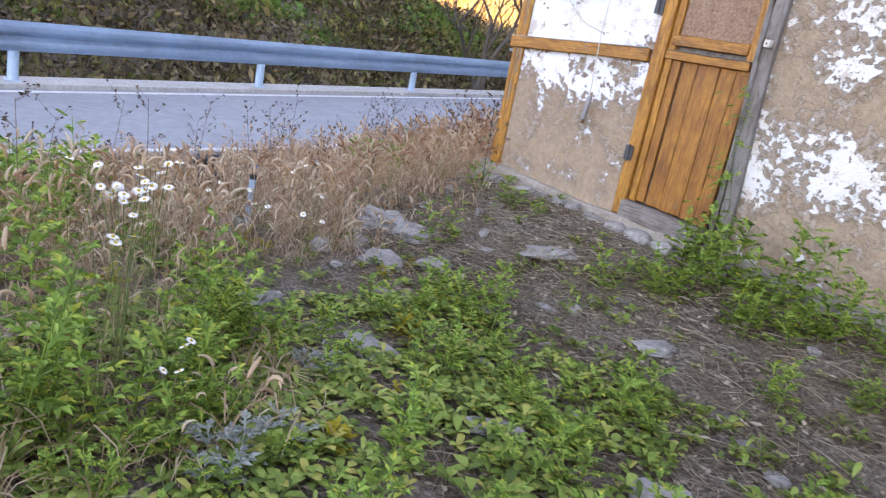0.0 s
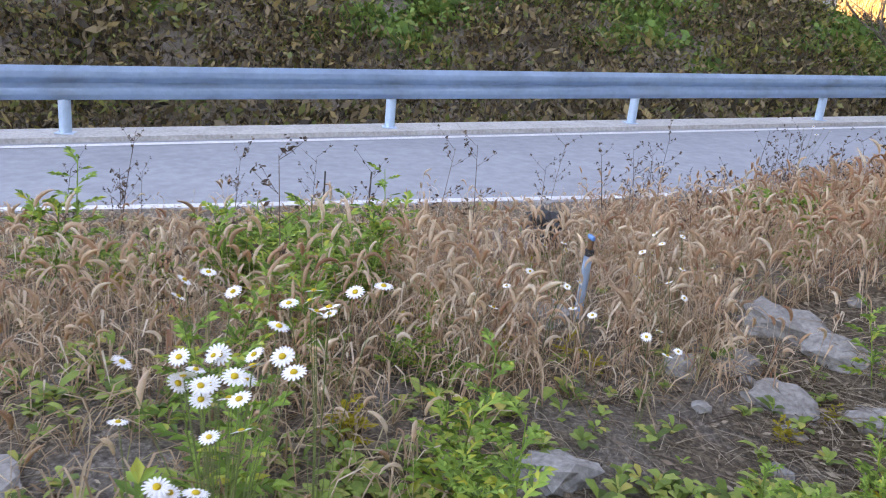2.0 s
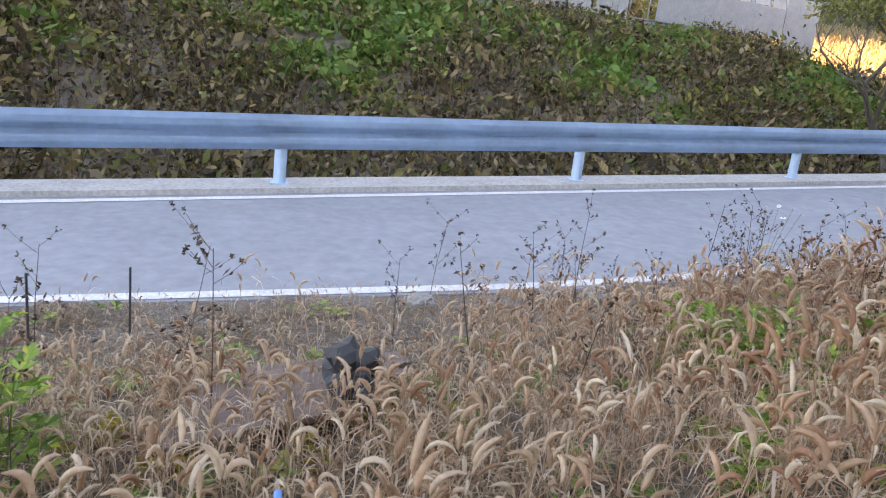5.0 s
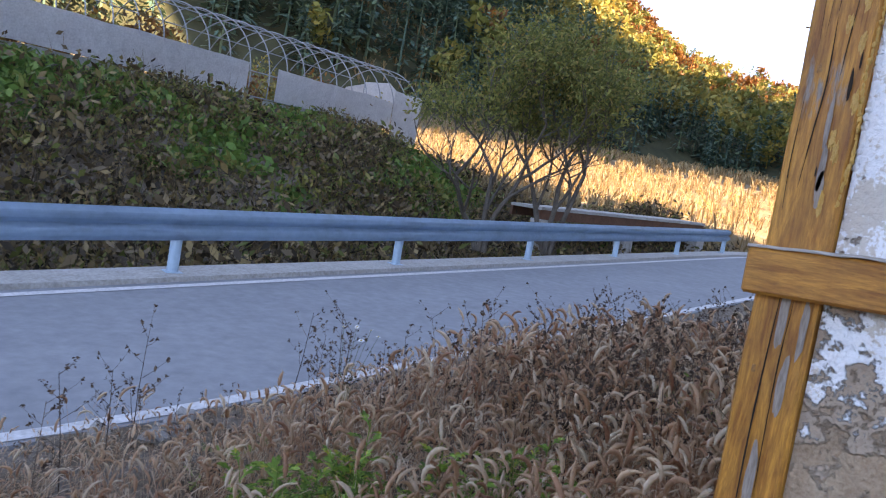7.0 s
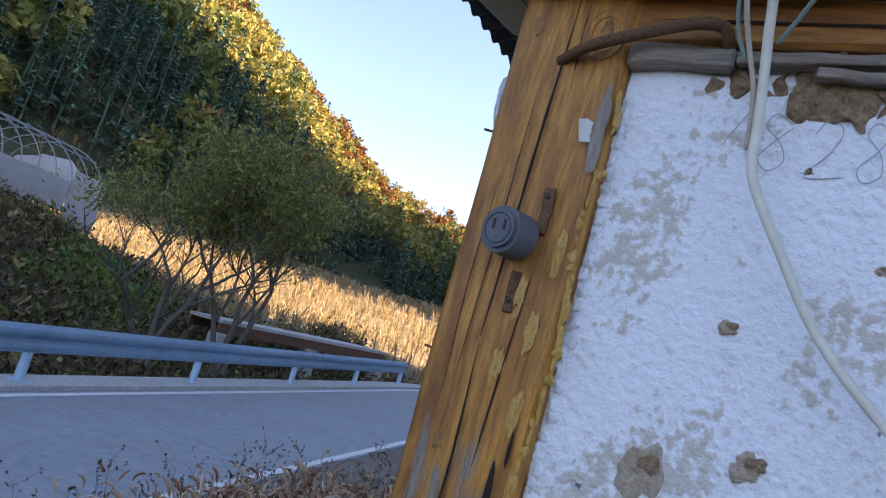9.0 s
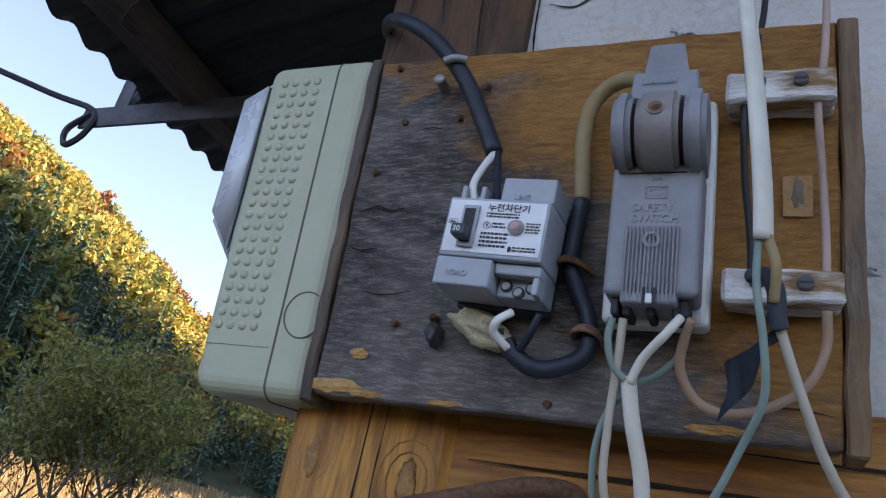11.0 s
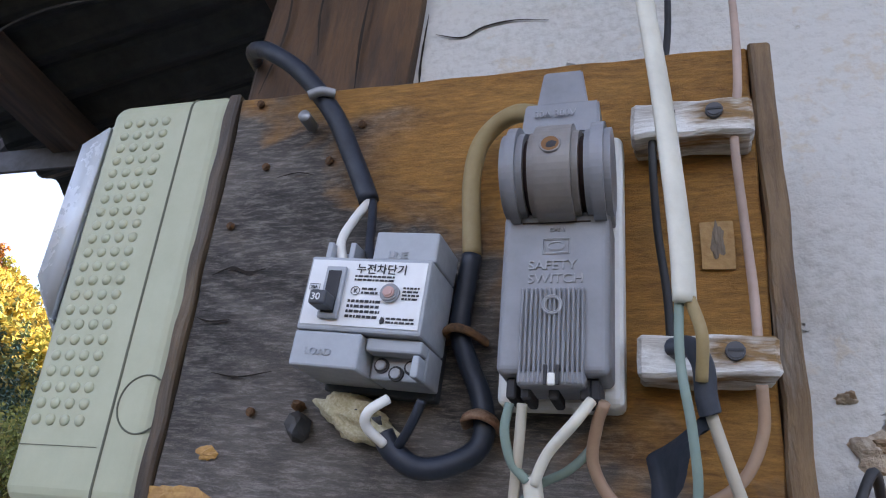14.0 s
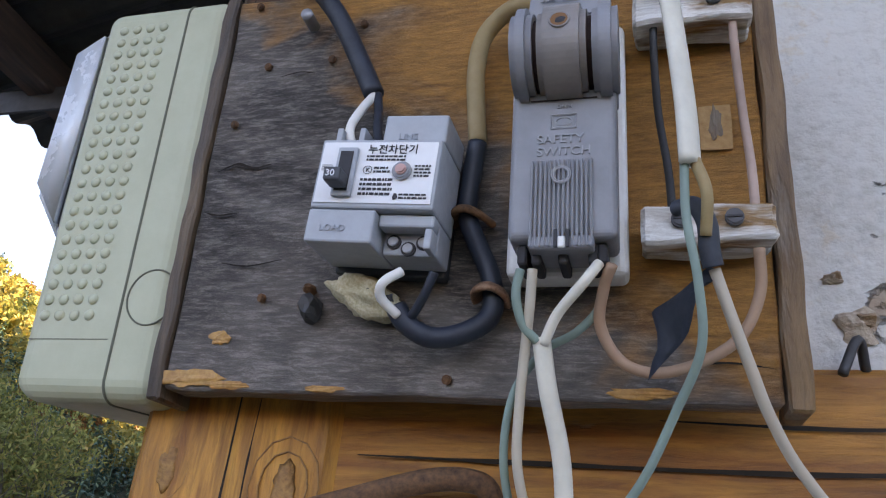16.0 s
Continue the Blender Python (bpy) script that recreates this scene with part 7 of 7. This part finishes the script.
    for _ in range(900):
        x, y = rng.uniform(-3.3, 1.2), rng.uniform(-5.5, 2.0)
        s, r = road_axes(x, y)
        if r > float(near_edge(s)) + 0.1 and not in_house(x, y) and float(wobble(x, y, 0.5, 2.0)) > 0.15:
            rows.append((x, y, float(land(x, y)), rng.uniform(0.6, 1.2)))
    scatter("low_herbs", ros, rows, M_HERB, "low green and yellowing herbs carpeting the yard", "herbs", rng, 0.12)

    # fallen straw and twigs
    straw = []
    for _ in range(6):
        parts = []
        for k in range(6):
            a, l = rng.uniform(0, 6.28), rng.uniform(0.06, 0.22)
            e = np.array((math.cos(a), math.sin(a), 0))
            c = rng.normal(0, 0.08, 3) * (1, 1, 0)
            parts.append(rod([c - e * l / 2 + (0, 0, 0.004), c + (0, 0, rng.uniform(0.006, 0.03)), c + e * l / 2 + (0, 0, 0.004)], 0.0014, 0.0009))
        for k in range(5):
            v, f = leaf_cloud(rng, 1, (0.001,) * 3, 0.016, 1, 1.3)
            v = v * (1, 1, 0.3) + rng.normal(0, 0.09, 3) * (1, 1, 0) + (0, 0, 0.008)
            parts.append((v, f))
        straw.append(join_parts(parts))
    rows = []
    for _ in range(3000):
        x, y = rng.uniform(-3.2, 5.0), rng.uniform(-5.5, -0.05)
        s, r = road_axes(x, y)
        if r > float(near_edge(s)) + 0.1:
            rows.append((x, y, float(land(x, y)), rng.uniform(0.7, 1.4)))
    for _ in range(1300):
        x, y = rng.uniform(0.1, 4.2), rng.uniform(-1.5, -0.1)
        rows.append((x, y, float(land(x, y)), rng.uniform(0.7, 1.4)))
    scatter("fallen_straw", straw, rows, M_STRAW, "fallen straw, twigs and dead leaves on the soil", "litter", rng, 0.05)

    # dead weed stalks between yard and road
    stalks = [dead_stalk(rng) for _ in range(7)]
    rows = []
    for _ in range(330):
        x, y = rng.uniform(-4.4, 0.6), rng.uniform(-4.5, 8.0)
        s, r = road_axes(x, y)
        if r < float(near_edge(s)) + 0.2 or in_house(x, y) or (y < -0.5 and rng.random() < 0.82):
            continue
        rows.append((x, y, float(land(x, y)), rng.uniform(0.6, 1.15)))
    for _ in range(210):
        x, y = rng.uniform(-2.6, -0.25), rng.uniform(1.6, 5.5)
        s, r = road_axes(x, y)
        if r > float(near_edge(s)) + 0.15:
            rows.append((x, y, float(land(x, y)), rng.uniform(0.8, 1.4)))
    scatter("dead_weeds", stalks, rows, M_DEADWEED, "dark brown dead weed stalks with seed heads", "weeds", rng, 0.08)


M_STRAWTALL = leafy("dry_blade", [(0.0, (0.32, 0.19, 0.11)), (0.5, (0.54, 0.365, 0.235)), (0.88, (0.66, 0.49, 0.33)), (1.0, (0.22, 0.26, 0.07))], 0.75, 0.4)
build_yard_plants()


def build_green_plants():
    rng = np.random.default_rng(33)
    made = []
    for k in range(6):
        v, f = mugwort(rng, 0.8 + 0.14 * k)
        made.append(mesh_from("mugwort", v, f, M_MUGWORT))
    silver = mesh_from("silver_herb", *mugwort(rng, 0.6), M_SILVER)
    count = 0
    def put(x, y, scale, mesh, label, category, group, name):
        ob = new(name, mesh)
        ob.matrix_world = pose(x, y, float(land(x, y)) - 0.01, 0, 0, rng.uniform(0, 360)) @ Matrix.Diagonal((scale, scale, scale, 1))
        tagged(ob, label, category, group)
    while count < 215:
        pick = rng.random()
        if pick < 0.66:
            x, y = rng.uniform(1.3, 4.2), rng.uniform(-4.4, -0.9)
            if y > -1.35 and rng.random() < 0.5:
                continue
        elif pick < 0.80:
            x, y = rng.uniform(1.8, 3.6), rng.uniform(-0.75, -0.2)
        else:
            x, y = rng.uniform(-2.0, 1.0), rng.uniform(-4.6, 0.8)
        s, r = road_axes(x, y)
        if r < float(near_edge(s)) + 0.25 or in_house(x, y):
            continue
        if -0.3 < x < 1.2 and -2.4 < y < -0.6 and rng.random() < 0.8:
            continue
        if float(wobble(x, y, 0.9, 11.0)) < -0.5:
            continue
        put(x, y, rng.uniform(0.5, 0.95) * (0.7 if x < -0.6 and y < 0 else 1.0), made[rng.integers(0, 6)], "leafy green mugwort plant with cut leaves", "plant", "mugwort plants", "mugwort")
        count += 1
    for x, y, s in ((1.85, -3.45, 1.5), (1.6, -3.75, 1.35), (2.05, -3.2, 1.25), (1.35, -3.3, 1.2), (1.95, -2.95, 1.2), (1.2, -2.6, 1.15), (1.55, -2.6, 1.1), (-0.55, -2.95, 1.35), (-0.8, -2.75, 1.3), (-0.45, -3.3, 1.3), (-0.9, -3.2, 1.2), (-0.7, -3.0, 1.7), (-0.95, -2.6, 1.5), (-0.6, -4.1, 1.6), (0.2, -3.1, 1.2), (0.5, -2.9, 1.1), (0.8, -3.3, 1.2),
                    (-1.3, 0.3, 1.5), (-1.5, 0.7, 1.4), (-1.0, 1.0, 1.2), (0.75, -0.95, 1.0), (0.35, -0.35, 0.8), (2.25, -0.3, 1.2), (2.5, -0.35, 1.3), (2.15, -0.25, 1.4), (2.0, -0.2, 1.1)):
        put(x, y, s, made[rng.integers(2, 6)], "tall leafy green mugwort plant", "plant", "mugwort plants", "mugwort")
    for cx, cy, reach in GREEN_SPOTS:
        for _ in range(5 if reach < 0.3 else 7):
            put(cx + rng.normal(0, reach * 0.45), cy + rng.normal(0, reach * 0.45), rng.uniform(0.95, 1.35), made[rng.integers(2, 6)], "tall leafy green mugwort plant", "plant", "mugwort plants", "mugwort")
    for x, y, s in ((2.35, -2.95, 1.0), (2.3, -2.75, 0.8), (1.9, -2.4, 0.8)):
        put(x, y, s, silver, "small plant with silvery upturned leaves", "plant", "silver herbs", "silver_herb")
    yl = [mesh_from("yellowing_herb", *mugwort(rng, 0.5), M_YELLOWLEAF) for _ in range(2)]
    for _ in range(24):
        x, y = rng.uniform(-1.5, 3.2), rng.uniform(-4.0, -0.8)
        put(x, y, rng.uniform(0.35, 0.7), yl[rng.integers(0, 2)], "yellowed leaves of a fading herb", "plant", "yellowing herbs", "yellowing_herb")
    # vine climbing the door jamb
    parts = []
    for k in range(110):
        z = 0.45 + 1.0 * rng.random() ** 1.8
        p = (1.98 + rng.normal(0, 0.05) + (0.12 * rng.normal() if z < 0.8 else 0) + 0.05 * (1.0 - z), -0.07 - 0.08 * rng.random(), z)
        parts.append(turned(leaf_lobed(rng, rng.uniform(0.035, 0.07), 0.3), rng.uniform(3.6, 5.8), rng.uniform(-0.6, 0.4), p))
    parts.append(rod([(1.99, -0.05, 0.4), (2.02, -0.06, 0.8), (1.95, -0.05, 1.1), (1.97, -0.05, 1.45)], 0.003, 0.0015, 4))
    tagged(new("climbing_vine", mesh_from("climbing_vine", *join_parts(parts), M_MUGWORT)), "green vine climbing the grey door jamb", "vine")


build_green_plants()


def build_daisies():
    rng = random.Random(5)
    petal = bmesh.new()
    for k in range(16):
        a = k * math.pi / 8
        d, s = Vector((math.cos(a), math.sin(a), 0)), Vector((-math.sin(a), math.cos(a), 0))
        q = [d * 0.004 - s * 0.0008, d * 0.012 - s * 0.0022 + Vector((0, 0, 0.001)), d * 0.0175 - s * 0.001, d * 0.0175 + s * 0.001, d * 0.012 + s * 0.0022 + Vector((0, 0, 0.001)), d * 0.004 + s * 0.0008]
        petal.faces.new([petal.verts.new(p) for p in q])
    petals = link_mesh("petals", petal, M_PETAL)
    petal_mesh = petals.data
    bpy.data.objects.remove(petals)
    heart = bmesh.new()
    bmesh.ops.create_uvsphere(heart, u_segments=10, v_segments=5, radius=0.0055)
    for v in heart.verts:
        v.co.z *= 0.6
    hearts = link_mesh("centre", heart, M_POLLEN, True)
    heart_mesh = hearts.data
    bpy.data.objects.remove(hearts)
    spots = [(1.92, -3.14, 0.76, 22, 0.058), (1.70, -3.00, 0.81, 8, 0.04), (2.02, -3.22, 0.68, 5, 0.06), (2.12, -3.05, 0.34, 5, 0.07), (1.55, -3.2, 0.78, 4, 0.06),
             (0.95, -2.0, 0.42, 3, 0.05), (0.75, -2.1, 0.40, 3, 0.05), (0.62, -1.75, 0.46, 3, 0.06), (0.35, -1.7, 0.5, 4, 0.06), (0.55, -2.2, 0.45, 4, 0.07), (0.25, -2.05, 0.47, 4, 0.08), (0.5, -2.45, 0.42, 4, 0.07), (0.1, -1.45, 0.5, 3, 0.06), (-2.5, 0.9, 0.72, 5, 0.07)]
    for x, y, z, n, spread in spots:
        g = float(land(x, y))
        plant = thing("daisy", "wild daisy with white petals and yellow centres", "flower", "wild daisies", at=(x, y, g))
        for k in range(n):
            dx, dy, dz = rng.gauss(0, spread), rng.gauss(0, spread), rng.gauss(0, spread * 0.35)
            top = Vector((dx, dy, max(0.12, z - g + dz)))
            part("stem", tube([(dx * 0.1, dy * 0.1, 0), (dx * 0.3, dy * 0.3, top.z * 0.6), top], 0.0009, 5, 3), M_STEM, plant)
            f = new("petals", petal_mesh)
            f.parent = plant
            f.matrix_basis = Matrix.Translation(top) @ Euler((rng.uniform(-0.6, 0.6), rng.uniform(-0.6, 0.6), rng.uniform(0, 6))).to_matrix().to_4x4() @ Matrix.Scale(rng.uniform(0.75, 1.05), 4)
            h = new("centre", heart_mesh)
            h.parent = f
            h.location = (0, 0, 0.0015)
            tagged(h, "yellow centre")


build_daisies()


# ---- stones, pipe and scrap in the yard ----
M_PALESTONE = surface("pale_stone", (0.17, 0.155, 0.14), (0.38, 0.355, 0.33), 9, 0.9, depth=0.8, distance=0.012)
M_BLUEPIPE = plain("pale_blue_pipe", (0.30, 0.45, 0.58), 0.45, 0, 0.35)
M_BLUECAP = plain("blue_valve", (0.03, 0.25, 0.55), 0.4)
M_BLACKRUBBER = surface("black_rubber", (0.012, 0.012, 0.013), (0.035, 0.035, 0.037), 20, 0.6, depth=0.5)
M_OLDPLANK = timber("rotten_plank", (0.26, 0.19, 0.16), (0.17, 0.10, 0.08), (0.28, 0.18, 0.14), "Y", 0.45)
M_BIRCH = surface("pale_stick", (0.25, 0.20, 0.15), (0.55, 0.49, 0.40), 40, 0.8)


def build_stones():
    rng = random.Random(9)
    spots = [(1.08, -2.29, 0.11, 0.09, 0.05), (1.165, -3.79, 0.13, 0.10, 0.05), (0.22, -1.0, 0.20, 0.09, 0.075), (0.52, -0.95, 0.15, 0.08, 0.05), (0.75, -1.35, 0.12, 0.09, 0.05), (0.45, -1.35, 0.09, 0.07, 0.04), (1.75, -2.05, 0.13, 0.10, 0.035),
             (2.45, -2.0, 0.10, 0.07, 0.02), (3.0, -1.72, 0.11, 0.07, 0.03), (2.35, -0.85, 0.14, 0.06, 0.02), (0.95, -1.1, 0.10, 0.06, 0.035), (0.5, -1.62, 0.08, 0.06, 0.04), (-0.1, -1.95, 0.12, 0.09, 0.05), (1.35, -0.62, 0.16, 0.08, 0.04)]
    for _ in range(46):
        spots.append((rng.uniform(0.1, 3.2), rng.uniform(-1.7, -0.35), rng.uniform(0.02, 0.06), rng.uniform(0.02, 0.05), rng.uniform(0.012, 0.03)))
    for _ in range(26):
        t = rng.uniform(-4, 3.5)
        x, y = at_road(t, float(near_edge(t)) + rng.uniform(0.08, 0.4))
        spots.append((x, y, rng.uniform(0.04, 0.13), rng.uniform(0.04, 0.10), rng.uniform(0.03, 0.06)))
    for k, (x, y, a, b, c) in enumerate(spots):
        ob = link_mesh("stone", blob((0, 0, 0), (a, b, c), k, 0.4, 3 if a > 0.08 else 2, 0.45), M_PALESTONE if k % 3 else M_STONE)
        ob.matrix_world = pose(x, y, float(land(x, y)) + c * 0.35, rng.uniform(-12, 12), rng.uniform(-12, 12), rng.uniform(0, 360) if k > 3 else 25)
        tagged(ob, "pale grey field stone half sunk in the soil" if a > 0.07 else "small broken stone lying on the soil", "stone", "stones in the yard")


build_stones()


def build_pipe():
    x, y = -0.14, -1.785
    g = float(land(x, y))
    pipe = thing("standpipe", "pale blue plastic standpipe with a blue valve on top", "pipe", at=(x, y, g))
    part("pipe", disc((0, 0, 0.15), (0.03, 0, 1), 0.0195, 0.34, 20, bevel=0.002), M_BLUEPIPE, pipe)
    part("coupling", disc((0.008, 0, 0.335), (0.03, 0, 1), 0.022, 0.03, 20, bevel=0.004), M_BLACKRUBBER, pipe, "black coupling ring")
    valve = part("valve", disc((0.009, 0, 0.372), (0.03, 0, 1), 0.013, 0.045, 16, bevel=0.003), M_RUST, pipe, "brown valve body")
    part("handle", block(-0.022, 0.036, -0.009, 0.009, 0.395, 0.415, 0.006), M_BLUECAP, valve, "bright blue handle")


build_pipe()


def build_scrap():
    x, y = -1.45, -1.62
    for k in range(4):
        a, b = x - 0.75 + 0.21 * k, x - 0.56 + 0.21 * k
        bm = rough_block(-0.085, 0.085, -0.42 - 0.06 * (k % 2), 0.42, 0, 0.03, (2, 8, 1), 0.006, 0.004, k, 6)
        ob = link_mesh("old_plank", bm, M_OLDPLANK)
        ob.matrix_world = pose(x - 0.45 + 0.18 * k, y - 0.05 * k, float(land(x - 0.2, y)) + 0.06 + 0.012 * k, 2, -5, 14 + 3 * k)
        tagged(ob, "rotten reddish plank lying at the road edge", "plank", "planks at the roadside")
    heap = link_mesh("rubber_scrap", blob((0, 0, 0), (0.17, 0.12, 0.10), 4, 0.7, 3), M_BLACKRUBBER)
    heap.location = (x - 0.12, y + 0.12, float(land(x, y)) + 0.19)
    tagged(heap, "crumpled black rubber scrap on the planks", "scrap")
    stick = link_mesh("stick", tube([(1.45, -3.42, float(land(1.45, -3.4)) + 0.05), (1.40, -3.27, float(land(1.4, -3.3)) + 0.06), (1.37, -3.10, float(land(1.4, -3.1)) + 0.05)], (0.011, 0.008), 8), M_BIRCH)
    tagged(stick, "pale broken stick lying among the weeds", "stick")
    for px, py, h in ((-2.2, -2.9, 0.5), (-2.6, -2.55, 0.45)):
        st = link_mesh("thin_stake", tube([(px, py, float(land(px, py))), (px + 0.02, py, float(land(px, py)) + h)], 0.006, 6, 1), M_STEEL)
        tagged(st, "thin dark stake standing in the weeds", "stake")


build_scrap()


def build_foundation():
    rng = random.Random(12)
    base = link_mesh("foundation", rough_block(-0.02, 6.0, -0.16, 0.05, 0.15, 0.545, (60, 4, 6), 0.02, 0.01, 3, 6), M_MORTAR)
    for v in base.data.vertices:
        if v.co.z > 0.4:
            v.co.y += 0.10
        v.co.z += 0.05 * max(0.0, 1.0 - abs(v.co.x)) if v.co.z > 0.4 else 0
    tagged(base, "crumbling stone and mud footing under the wall", "footing", kind="structure")
    x = 0.0
    while x < 3.4:
        w = rng.uniform(0.10, 0.22)
        for row in range(2):
            h = rng.uniform(0.05, 0.085)
            z = 0.47 - row * 0.11 + rng.uniform(-0.01, 0.01)
            y = -0.10 - row * 0.09 + rng.uniform(-0.015, 0.015)
            ob = link_mesh("stone", blob((0, 0, 0), (w * 0.5, 0.07, h * 0.75), int(x * 100) + row, 0.3, 2, 0.55), M_PALESTONE if rng.random() < 0.6 else M_STONE)
            ob.parent = base
            ob.matrix_world = pose(x + w / 2 + row * 0.05, y, z, rng.uniform(-8, 8), rng.uniform(-6, 6), rng.uniform(-10, 10))
        x += w + rng.uniform(0.0, 0.02)


build_foundation()
